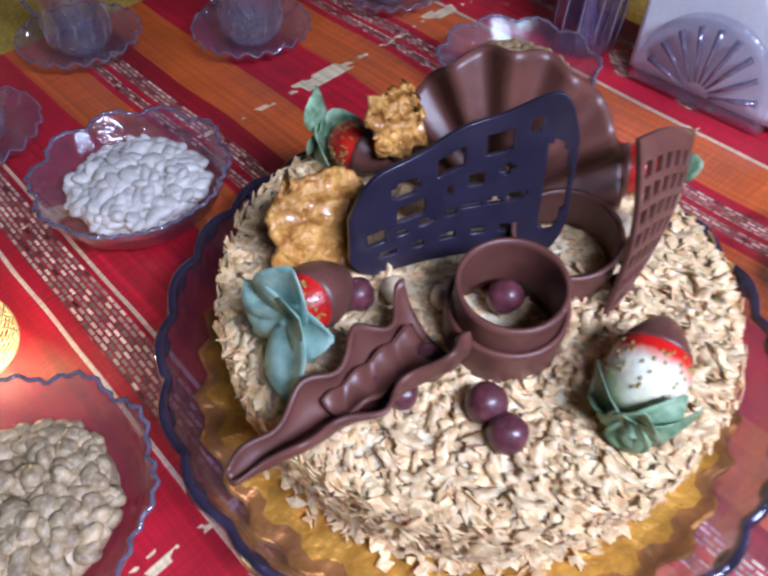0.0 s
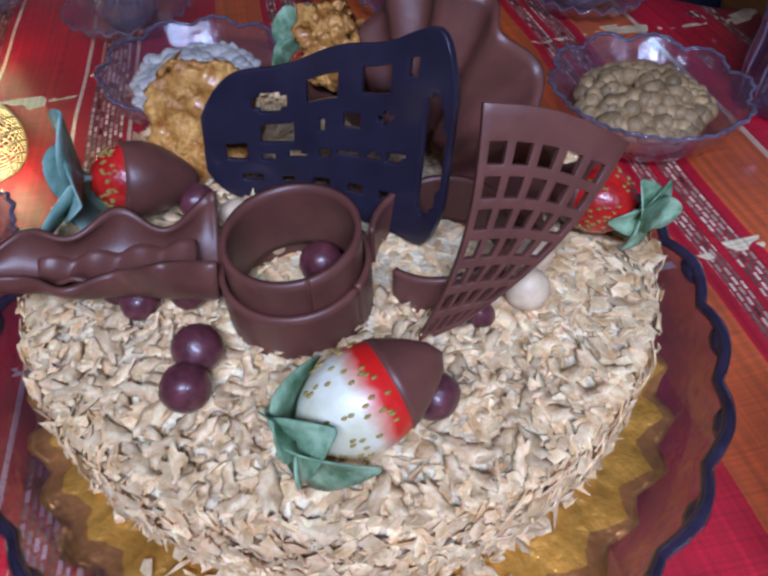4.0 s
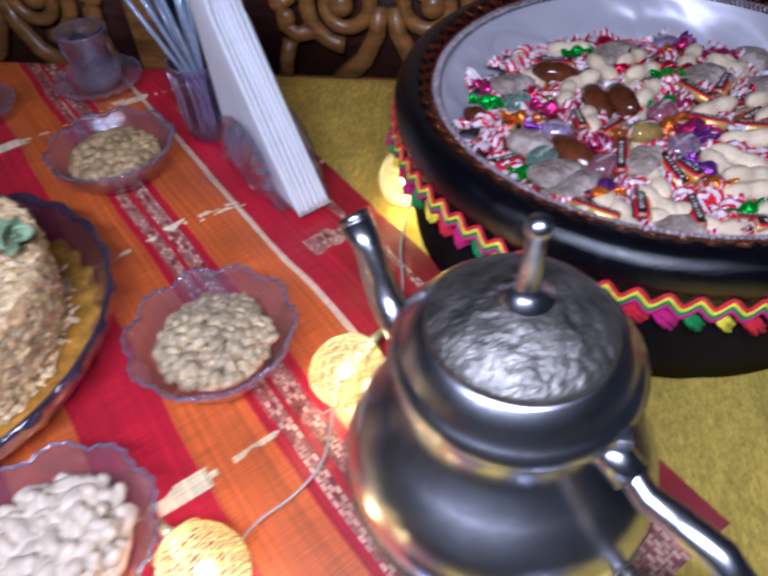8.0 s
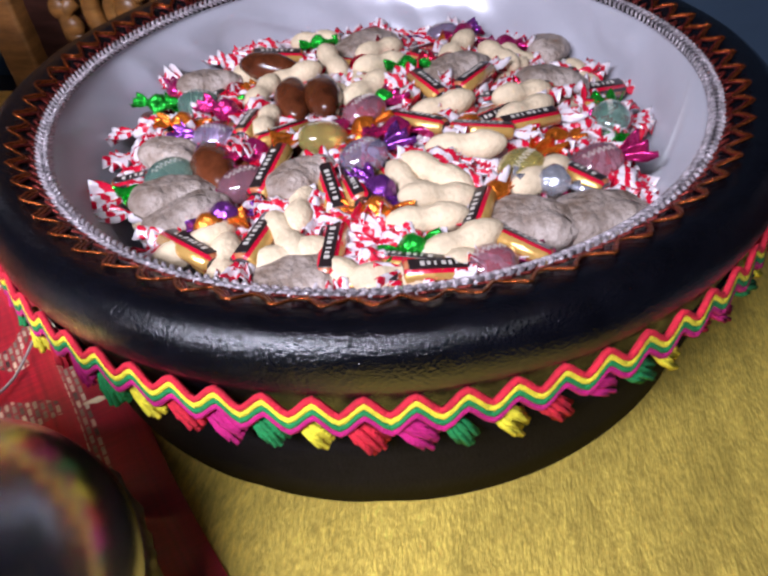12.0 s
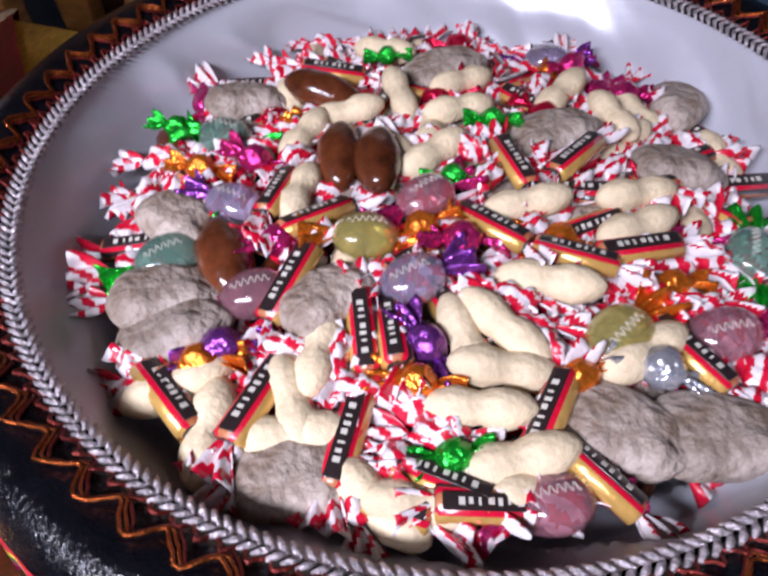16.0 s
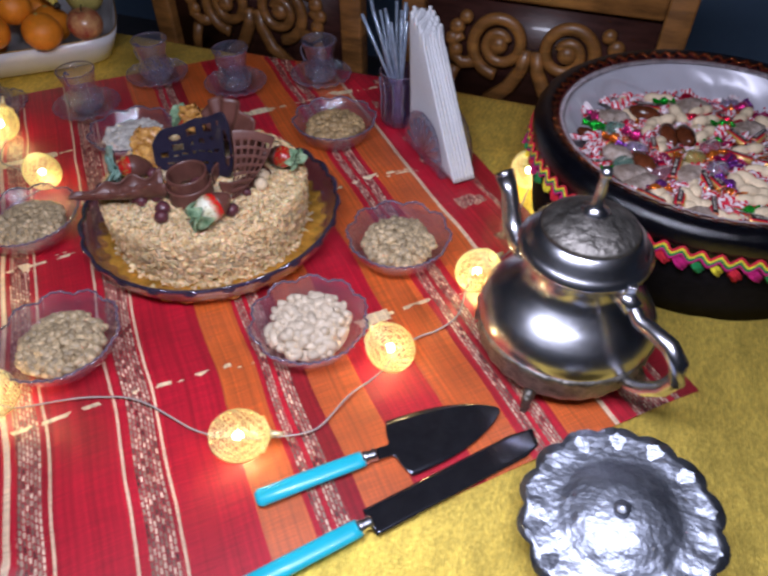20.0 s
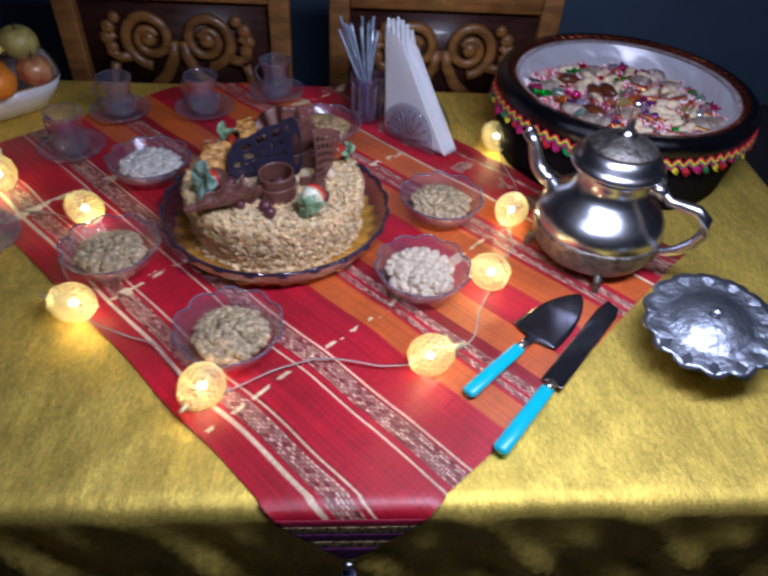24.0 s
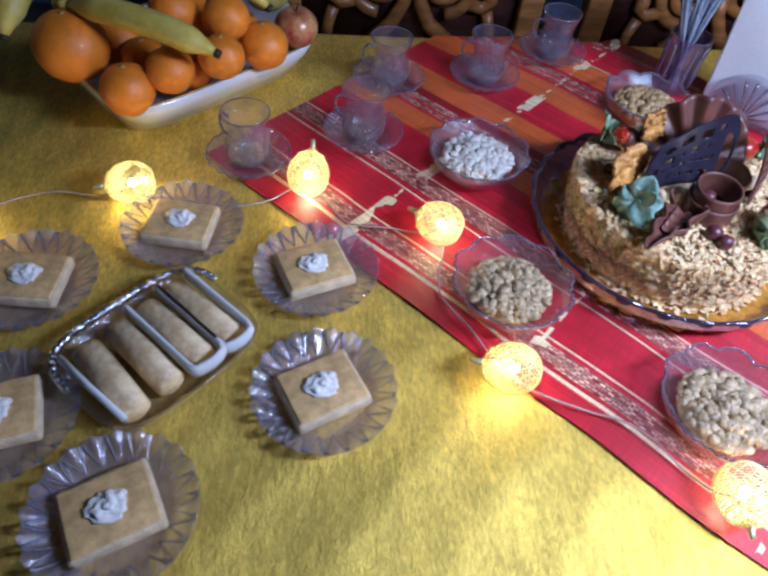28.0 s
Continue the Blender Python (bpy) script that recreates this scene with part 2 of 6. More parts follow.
GLASS = thin_glass("pressed_glass", (0.94, 0.94, 0.98), 0.020)
GLASS_PLATE = thin_glass("plate_glass", (0.90, 0.88, 0.94), 0.060, 0.07)
GLASS_VIOLET = thin_glass("violet_glass", (0.80, 0.74, 0.94), 0.012)
GLASS_BOWL = thin_glass("bowl_glass", (0.94, 0.90, 0.96), 0.022, 0.08)
GLASS_EDGE = mat("glass_rim", (0.28, 0.24, 0.33), 0.06, 0, 0.2, 90, 0.3, 220, trans=0.55, ior=1.5, spec=1.0, coat=1.0)
VIOLET_EDGE = mat("violet_glass_rim", (0.060, 0.046, 0.085), 0.06, 0, 0.35, 90, 0.4, 160, trans=0.5, ior=1.5, spec=1.0, coat=1.0)
GLASS_FLUTE = mat("glass_flute", (0.80, 0.80, 0.86), 0.05, 0, 0.1, 90, 0.3, 220, trans=0.9, ior=1.45, spec=1.0, coat=1.0)
SILVER = mat("silver_plate", (0.62, 0.62, 0.66), 0.27, 1.0, 0.12, 40, 0.05, 200)
SILVER_CHASED = mat("chased_silver", (0.25, 0.23, 0.205), 0.54, 1.0, 0.4, 70, 0.8, 95, depth=0.0045)
PEWTER = mat("hammered_silver", (0.36, 0.38, 0.44), 0.44, 1.0, 0.2, 60, 0.7, 70, depth=0.004)
CHOC = mat("milk_chocolate", (0.125, 0.047, 0.034), 0.40, 0, 0.18, 50, 0.15, 120, sub=0.0, coat=0.0)
# bluish sheen of reflected light is mixed into this base colour
CHOC_DARK = mat("dark_chocolate", (0.022, 0.018, 0.034), 0.30, 0, 0.2, 50, 0.06, 90, coat=0.3)
WHITE_PAPER = mat("napkin_paper", (0.66, 0.66, 0.68), 0.85, 0, 0.04, 200, 0.35, 700)
PORCELAIN = mat("white_porcelain", (0.62, 0.61, 0.62), 0.12, 0, 0.03, 20, 0.0, coat=0.5)
SATIN = mat("grey_satin", (0.47, 0.455, 0.50), 0.33, 0.16, 0.05, 12, 0.04, 500, sheen=0.4)
LEATHER = mat("black_leather", (0.0025, 0.0025, 0.004), 0.13, 0, 0.3, 90, 0.9, 680, depth=0.0006, spec=0.6)
BLUE_WALL = mat("blue_wall_paint", (0.16, 0.25, 0.38), 0.8, 0, 0.06, 4, 0.1, 60)
FLOOR_TILE = mat("floor_tile", (0.13, 0.115, 0.11), 0.35, 0, 0.15, 6, 0.05, 60)
PLASTER = mat("ceiling_plaster", (0.6, 0.6, 0.6), 0.9, 0, 0.05, 5, 0.1, 80)
TEAL = mat("turquoise_plastic", (0.03, 0.46, 0.58), 0.32, 0, 0.05, 40, 0.03, 300, coat=0.2)
BLADE = mat("dark_blade_steel", (0.10, 0.10, 0.12), 0.17, 0.9, 0.15, 60, 0.05, 200)

# ---- the room ----
X0, X1, Y0, Y1, ZT = -0.93, 0.852, -0.428, 0.515, 0.75


def room():
    solo("floor", box(-2.6, -2.6, -0.06, 2.9, 2.2, 0.0), FLOOR_TILE, "dull grey tiled floor round the table", "floor", kind="structure", smooth=False)
    solo("ceiling", box(-2.6, -2.6, 2.7, 2.9, 2.2, 2.8), PLASTER, "plain plaster ceiling above the table", "ceiling", kind="structure", smooth=False)
    for n, b in (("wall_north", (-2.6, 2.1, 0, 2.9, 2.2, 2.7)), ("wall_south", (-2.6, -2.7, 0, 2.9, -2.6, 2.7)),
                 ("wall_west", (-2.7, -2.6, 0, -2.6, 2.2, 2.7)), ("wall_east", (2.9, -2.6, 0, 3.0, 2.2, 2.7))):
        solo(n, box(*b), BLUE_WALL, "blue-grey painted wall in the dim room", "wall", kind="structure", smooth=False)


room()


def drape(x, y, lift=0.0, sway=0.0):
    """A cloth lying on the table and hanging over its edges."""
    dx = max(0.0, x - X1) - max(0.0, X0 - x)
    dy = max(0.0, y - Y1) - max(0.0, Y0 - y)
    cx, cy = min(max(x, X0), X1), min(max(y, Y0), Y1)
    d = math.hypot(dx, dy)
    if d < 1e-9:
        return Vector((x, y, ZT + lift))
    r = 0.014
    a = min(d / r, math.pi / 2)
    out = r * math.sin(a) + lift + sway * min(1.0, d / 0.12)
    down = r * (1 - math.cos(a)) + max(0.0, d - r * math.pi / 2)
    nx, ny = dx / d, dy / d
    return Vector((cx + nx * out, cy + ny * out, ZT + lift * math.cos(a) - down))


def table():
    t = thing("dining_table", "wooden dining table under a gold cloth", "table")
    part("tabletop", box(X0 + 0.004, Y0 + 0.004, 0.705, X1 - 0.004, Y1 - 0.004, ZT - 0.003, 0.006), WOOD_DARK, t)
    part("apron", box(X0 + 0.06, Y0 + 0.06, 0.62, X1 - 0.06, Y1 - 0.06, 0.704, 0.004), WOOD_DARK, t)
    leg = None
    for x in (X0 + 0.09, X1 - 0.09):
        for y in (Y0 + 0.09, Y1 - 0.09):
            m = pose(x, y, 0)
            if leg is None:
                leg = part("leg", lathe([(0.02, 0), (0.032, 0.02), (0.026, 0.08), (0.036, 0.4), (0.03, 0.5), (0.042, 0.56), (0.042, 0.64)], 20), WOOD_DARK, t)
                leg.matrix_basis = m
            else:
                share("leg", leg, t, m)
    hang = 0.32

    def f(s, q):
        x = X0 - hang + s * (X1 - X0 + 2 * hang)
        y = Y0 - hang + q * (Y1 - Y0 + 2 * hang)
        sw = 0.012 * math.sin(x * 34) * math.cos(y * 31 + 1) + 0.008 * math.sin(x * 71 + y * 60)
        p = drape(x, y, 0.0, max(-0.004, sw))
        if X0 < x < X1 and Y0 < y < Y1:
            under = -0.32 < 0.721 * x + 0.693 * y < 0.43 and -0.53 < 0.693 * x - 0.721 * y < 0.46
            p.z += (0.0003 if under else 0.0024) * math.sin(x * 31 - y * 24 + 3 * noise.noise(Vector((x * 3, y * 3, 0)))) ** 8 + 0.0012 * noise.noise(Vector((x * 7, y * 16, 0.3))) + 0.0035 * max(0.0, noise.noise(Vector((x * 11 + y * 2, y * 1.2, 5.3))))
        return p
    solo("gold_tablecloth", sheet(150, 110, f), GOLD_CLOTH, "shimmering gold crushed velvet tablecloth hanging over the table", "tablecloth")


table()

# the woven runner: local axes n (across the stripes) and u (along them)
NX, NY, UX, UY = 0.721, 0.693, 0.693, -0.721
N0, N1, U0, U1 = -0.288, 0.428, -0.535, 0.449


def runner_material():
    m = bpy.data.materials.new("striped_weave")
    m.use_nodes = True
    nt = m.node_tree
    L = nt.links.new
    b = nt.nodes["Principled BSDF"]
    uv = nt.nodes.new("ShaderNodeUVMap")
    uv.uv_map = "map"
    sep = nt.nodes.new("ShaderNodeSeparateXYZ")
    L(uv.outputs[0], sep.inputs[0])
    red, dred, org, crm, brn = (0.46, 0.006, 0.024, 1), (0.28, 0.005, 0.014, 1), (0.60, 0.115, 0.014, 1), (0.74, 0.54, 0.36, 1), (0.10, 0.035, 0.02, 1)
    stripes = ((N0, red), (-0.256, crm), (-0.2515, red), (-0.246, brn), (-0.221, red), (-0.218, crm), (-0.2145, red), (-0.150, crm), (-0.146, red),
               (-0.139, brn), (-0.114, red), (-0.110, crm), (-0.1065, red), (-0.041, org), (0.002, red), (0.006, brn), (0.0165, red), (0.0215, brn), (0.034, dred), (0.052, org), (0.103, red),
               (0.166, org), (0.221, red), (0.227, brn), (0.240, red), (0.246, brn), (0.260, red), (0.266, org), (0.318, crm), (0.322, red), (0.392, brn), (0.402, dred))
    mr = nt.nodes.new("ShaderNodeMapRange")
    mr.inputs["From Min"].default_value, mr.inputs["From Max"].default_value = N0, N1
    wob = nt.nodes.new("ShaderNodeTexNoise")
    wob.inputs["Scale"].default_value = 5
    L(uv.outputs[0], wob.inputs["Vector"])
    wm = nt.nodes.new("ShaderNodeMath")
    wm.operation = "MULTIPLY_ADD"
    wm.inputs[1].default_value, wm.inputs[2].default_value = 0.010, -0.005
    L(wob.outputs["Fac"], wm.inputs[0])
    ad = nt.nodes.new("ShaderNodeMath")
    L(sep.outputs[0], ad.inputs[0])
    L(wm.outputs[0], ad.inputs[1])
    L(ad.outputs[0], mr.inputs["Value"])
    ramp = nt.nodes.new("ShaderNodeValToRGB")
    ramp.color_ramp.interpolation = "CONSTANT"
    el = ramp.color_ramp.elements
    for k, (n, c) in enumerate(stripes):
        p = (n - N0) / (N1 - N0)
        e = el[k] if k < 2 else el.new(p)
        e.position, e.color = p, c
    L(mr.outputs[0], ramp.inputs["Fac"])
    # brown bands carry a woven brick of gold threads
    mp = nt.nodes.new("ShaderNodeMapping")
    mp.inputs["Scale"].default_value = (120, 620, 1)
    mp.inputs["Rotation"].default_value = (0, 0, 0.5)
    L(uv.outputs[0], mp.inputs["Vector"])
    dash = nt.nodes.new("ShaderNodeTexNoise")
    dash.inputs["Scale"].default_value = 1
    dash.inputs["Detail"].default_value = 1
    L(mp.outputs[0], dash.inputs["Vector"])
    patch = nt.nodes.new("ShaderNodeTexNoise")
    patch.inputs["Scale"].default_value = 38
    L(uv.outputs[0], patch.inputs["Vector"])
    both = nt.nodes.new("ShaderNodeMath")
    both.operation = "MULTIPLY_ADD"
    both.inputs[1].default_value = 0.7
    L(patch.outputs["Fac"], both.inputs[0])
    L(dash.outputs["Fac"], both.inputs[2])
    br = nt.nodes.new("ShaderNodeValToRGB")
    br.color_ramp.elements[0].position, br.color_ramp.elements[0].color = 0.78, (0.11, 0.036, 0.028, 1)
    br.color_ramp.elements[1].position, br.color_ramp.elements[1].color = 1.0, (0.55, 0.39, 0.24, 1)
    e = br.color_ramp.elements.new(0.865)
    e.color = (0.22, 0.085, 0.055, 1)
    L(both.outputs[0], br.inputs["Fac"])
    rot = nt.nodes.new("ShaderNodeMapping")
    rot.inputs["Rotation"].default_value = (0, 0, math.pi / 2)
    L(uv.outputs[0], rot.inputs["Vector"])
    bk = nt.nodes.new("ShaderNodeTexBrick")
    bk.inputs["Scale"].default_value = 1
    bk.inputs["Brick Width"].default_value, bk.inputs["Row Height"].default_value = 0.0075, 0.0036
    bk.inputs["Mortar Size"].default_value = 0.0008
    bk.inputs["Color1"].default_value, bk.inputs["Color2"].default_value = (0.84, 0.70, 0.50, 1), (0.030, 0.014, 0.012, 1)
    bk.inputs["Mortar"].default_value = (0.36, 0.012, 0.03, 1)
    L(rot.outputs[0], bk.inputs["Vector"])
    weave = nt.nodes.new("ShaderNodeMixRGB")
    weave.inputs[0].default_value = 0.10
    L(bk.outputs["Color"], weave.inputs[1])
    L(br.outputs["Color"], weave.inputs[2])

    def stripe_mask(kind, off, on):
        mask = nt.nodes.new("ShaderNodeValToRGB")
        mask.color_ramp.interpolation = "CONSTANT"
        mel = mask.color_ramp.elements
        k = 0
        for n, c in stripes:
            want = on if c is kind else off
            if k and abs(mel[k - 1].color[0] - want) < 0.01:
                continue
            p = (n - N0) / (N1 - N0)
            e = mel[k] if k < 2 else mel.new(p)
            e.position, e.color = p, (want, want, want, 1)
            k += 1
        L(mr.outputs[0], mask.inputs["Fac"])
        return mask
    mask = stripe_mask(brn, 0.0, 1.0)
    # the orange stripes are silk and shine more than the cotton between them
    L(stripe_mask(org, 0.30, 1.0).outputs["Color"], b.inputs["Coat Weight"])
    mix = nt.nodes.new("ShaderNodeMixRGB")
    L(mask.outputs["Color"], mix.inputs[0])
    L(ramp.outputs["Color"], mix.inputs[1])
    L(weave.outputs[0], mix.inputs[2])
    # brocade patches strewn along the outer red stripe, close together at its end
    near = nt.nodes.new("ShaderNodeMath")
    near.operation = "COMPARE"
    near.inputs[1].default_value, near.inputs[2].default_value = 0.368, 0.021
    L(ad.outputs[0], near.inputs[0])
    ends = nt.nodes.new("ShaderNodeMapRange")
    ends.inputs["From Min"].default_value, ends.inputs["From Max"].default_value = 0.36, 0.42
    ends.inputs["To Max"].default_value = 0.35
    L(sep.outputs[1], ends.inputs["Value"])
    strew = nt.nodes.new("ShaderNodeTexNoise")
    strew.inputs["Scale"].default_value = 26
    strew.inputs["Detail"].default_value = 1
    L(uv.outputs[0], strew.inputs["Vector"])
    some = nt.nodes.new("ShaderNodeMath")
    L(strew.outputs["Fac"], some.inputs[0])
    L(ends.outputs[0], some.inputs[1])
    over = nt.nodes.new("ShaderNodeMath")
    over.operation = "GREATER_THAN"
    over.inputs[1].default_value = 0.585
    L(some.outputs[0], over.inputs[0])
    spot = nt.nodes.new("ShaderNodeMath")
    spot.operation = "MULTIPLY"
    L(near.outputs[0], spot.inputs[0])
    L(over.outputs[0], spot.inputs[1])
    mix0 = nt.nodes.new("ShaderNodeMixRGB")
    L(spot.outputs[0], mix0.inputs[0])
    L(mix.outputs[0], mix0.inputs[1])
    L(weave.outputs[0], mix0.inputs[2])
    last = mix0.outputs[0]
    # gold cross threads
    gold = None
    for half, grain, least in ((0.0026, 55, 0.53), (0.0085, 21, 0.60)):
        pn = nt.nodes.new("ShaderNodeTexNoise")
        pn.inputs["Scale"].default_value = grain
        L(uv.outputs[0], pn.inputs["Vector"])
        pg = nt.nodes.new("ShaderNodeMath")
        pg.operation = "GREATER_THAN"
        pg.inputs[1].default_value = least
        L(pn.outputs["Fac"], pg.inputs[0])
        for u in (0.213, -0.047, -0.307):
            cm = nt.nodes.new("ShaderNodeMath")
            cm.operation = "COMPARE"
            cm.inputs[1].default_value, cm.inputs[2].default_value = u, half
            L(sep.outputs[1], cm.inputs[0])
            both = nt.nodes.new("ShaderNodeMath")
            both.operation = "MULTIPLY"
            L(cm.outputs[0], both.inputs[0])
            L(pg.outputs[0], both.inputs[1])
            if gold is None:
                gold = both.outputs[0]
            else:
                mx = nt.nodes.new("ShaderNodeMath")
                mx.operation = "MAXIMUM"
                L(gold, mx.inputs[0])
                L(both.outputs[0], mx.inputs[1])
                gold = mx.outputs[0]
    mix2 = nt.nodes.new("ShaderNodeMixRGB")
    mix2.inputs[2].default_value = (0.80, 0.66, 0.42, 1)
    L(gold, mix2.inputs[0])
    L(last, mix2.inputs[1])
    # fading and fine thread, with silk shimmer put in as brightness streaks
    fn = nt.nodes.new("ShaderNodeTexNoise")
    fn.inputs["Scale"].default_value = 11
    fn.inputs["Detail"].default_value = 6
    L(uv.outputs[0], fn.inputs["Vector"])
    fm = nt.nodes.new("ShaderNodeMapRange")
    fm.inputs["From Min"].default_value, fm.inputs["From Max"].default_value = 0.3, 0.7
    fm.inputs["To Min"].default_value, fm.inputs["To Max"].default_value = 0.75, 1.2
    L(fn.outputs["Fac"], fm.inputs["Value"])
    tm = nt.nodes.new("ShaderNodeMapping")
    tm.inputs["Scale"].default_value = (26, 620, 1)
    L(uv.outputs[0], tm.inputs["Vector"])
    tn = nt.nodes.new("ShaderNodeTexNoise")
    tn.inputs["Scale"].default_value = 1
    L(tm.outputs[0], tn.inputs["Vector"])
    th = nt.nodes.new("ShaderNodeMapRange")
    th.inputs["From Min"].default_value, th.inputs["From Max"].default_value = 0.3, 0.7
    th.inputs["To Min"].default_value, th.inputs["To Max"].default_value = 0.80, 1.22
    L(tn.outputs["Fac"], th.inputs["Value"])
    sm = nt.nodes.new("ShaderNodeMapping")
    sm.inputs["Scale"].default_value = (260, 2.5, 1)
    L(uv.outputs[0], sm.inputs["Vector"])
    sn = nt.nodes.new("ShaderNodeTexNoise")
    sn.inputs["Scale"].default_value = 1
    L(sm.outputs[0], sn.inputs["Vector"])
    sh = nt.nodes.new("ShaderNodeMapRange")
    sh.inputs["From Min"].default_value, sh.inputs["From Max"].default_value = 0.3, 0.7
    sh.inputs["To Min"].default_value, sh.inputs["To Max"].default_value = 0.72, 1.25
    L(sn.outputs["Fac"], sh.inputs["Value"])
    st = nt.nodes.new("ShaderNodeMath")
    st.operation = "MULTIPLY"
    L(sh.outputs[0], st.inputs[0])
    L(th.outputs[0], st.inputs[1])
    tw = nt.nodes.new("ShaderNodeMath")
    tw.operation = "MULTIPLY"
    L(fm.outputs[0], tw.inputs[0])
    L(st.outputs[0], tw.inputs[1])
    hsv = nt.nodes.new("ShaderNodeHueSaturation")
    L(tw.outputs[0], hsv.inputs["Value"])
    L(mix2.outputs[0], hsv.inputs["Color"])
    L(hsv.outputs[0], b.inputs["Base Color"])
    b.inputs["Roughness"].default_value = 0.45
    b.inputs["Specular IOR Level"].default_value = 0.5
    b.inputs["Coat Roughness"].default_value, b.inputs["Coat IOR"].default_value = 0.40, 1.85
    b.inputs["Coat Tint"].default_value = (1.0, 0.93, 0.86, 1)
    wv = nt.nodes.new("ShaderNodeTexWave")
    wv.inputs["Scale"].default_value = 330
    wv.inputs["Distortion"].default_value = 1.5
    L(uv.outputs[0], wv.inputs["Vector"])
    bp = nt.nodes.new("ShaderNodeBump")
    bp.inputs["Strength"].default_value, bp.inputs["Distance"].default_value = 0.35, 0.001
    L(wv.outputs["Fac"], bp.inputs["Height"])
    L(bp.outputs[0], b.inputs["Normal"])
    return m


RUNNER = runner_material()


HEM_RED = mat("hem_red", (0.26, 0.006, 0.03), 0.6, 0, 0.2, 200, 0.6, 500)
HEM_PURPLE = mat("hem_purple", (0.10, 0.012, 0.09), 0.6, 0, 0.3, 200, 0.6, 500)
HEM_GOLD = mat("hem_gold_thread", (0.10, 0.02, 0.04), 0.45, 0.3, 0.2, 170, 0.8, 300, col2=(0.62, 0.46, 0.18), stretch=(1.6, 0.5, 1.6), lo=0.45, hi=0.55)
HEM_BLUE = mat("hem_blue", (0.012, 0.02, 0.09), 0.4, 0, 0.3, 200, 0.3, 500, sheen=0.4)


def runner():
    def nu(s, q):
        n, u = N0 + s * (N1 - N0), U0 + q * (U1 - U0)
        return n, u

    def f(s, q):
        n, u = nu(s, q)
        w = 0.004 * noise.noise(Vector((u * 9, 0.2, s * 2)))
        w2 = 0.004 * noise.noise(Vector((n * 9, 4.2, q * 2)))
        x, y = NX * (n + w) + UX * (u + w2), NY * (n + w) + UY * (u + w2)
        lift = 0.0036 + 0.0016 * noise.noise(Vector((n * 9, u * 7, 1.1)))
        if n > 0.25 and u < 0.05:
            lift += 0.006 * max(0.0, math.sin((n - 0.25) * 40)) * min(1, (n - 0.25) * 12)
        return drape(x, y, lift, 0.004)
    r = thing("striped_runner", "red striped woven cloth with gold threads laid cornerwise on the table", "table runner")
    part("cloth", sheet(110, 130, f, uv=nu), RUNNER, r)
    # woven purple and gold border across the hanging corner, with a small tassel
    tip = Vector((NX * N0 + UX * U1, NY * N0 + UY * U1))
    bands = ((0.080, 0.073, HEM_RED), (0.073, 0.059, HEM_GOLD), (0.059, 0.045, HEM_PURPLE), (0.045, 0.032, HEM_GOLD), (0.032, 0.008, HEM_PURPLE))
    for h0, h1, mtl in bands:
        def g(s, q, h0=h0, h1=h1):
            h = h0 + (h1 - h0) * q
            return drape(tip.x + (2 * s - 1) * h * 0.97, tip.y + h, 0.0062, 0.006)
        part("border_band", sheet(24, 4, g, 0.0008), mtl, r, "woven purple and gold border")
    bm = bmesh.new()
    end = drape(tip.x, tip.y, 0.006, 0.006)
    blob(0.006, 0.006, 0.006, 12, 8, bm=bm, at=Matrix.Translation(end + Vector((0, -0.002, -0.004))))
    part("tassel_knot", bm, SILVER, r, "silver knot")
    bm = bmesh.new()
    for k in range(22):
        a = TAU * k / 22
        x, y = 0.007 * math.cos(a), 0.004 * math.sin(a)
        tube([end + Vector((x * 0.4, y * 0.4 - 0.003, -0.008)), end + Vector((x, y - 0.004, -0.022)), end + Vector((x * 1.2, y - 0.004, -0.042 + 0.003 * math.sin(k * 5)))], 0.0012, 5, bm)
    part("tassel", bm, HEM_BLUE, r, "dark blue tassel")


runner()

# ---- the cake on its plate ----
CX, CY = -0.006, 0.033
SPONGE = mat("toasted_crumb", (0.86, 0.68, 0.44), 0.8, 0, 0.3, 120, 0.8, 220, depth=0.004)
FLAKE = islands(mat("almond_flake", (0.72, 0.45, 0.19), 0.6, 0, 0.2, 160, 0.15, 400, sub=0.35, col2=(0.90, 0.70, 0.41)), 0.26)
FLAKE_ONE = mat("large_almond_flake", (0.70, 0.44, 0.19), 0.6, 0, 0.25, 200, 0.15, 400, sub=0.35, col2=(0.89, 0.70, 0.42), rnd=0.22)
GOLD_BOARD = mat("gold_board_foil", (0.64, 0.33, 0.05), 0.36, 0.5, 0.3, 50, 0.8, 60, depth=0.006)
BERRY_RED = mat("strawberry_red", (0.50, 0.016, 0.012), 0.25, 0, 0.3, 90, 0.3, 500, coat=0.4)
BERRY_WHITE = mat("strawberry_pale_flesh", (0.72, 0.66, 0.38), 0.35, 0, 0.15, 60, 0.2, 300, coat=0.3, col2=(0.80, 0.78, 0.62))


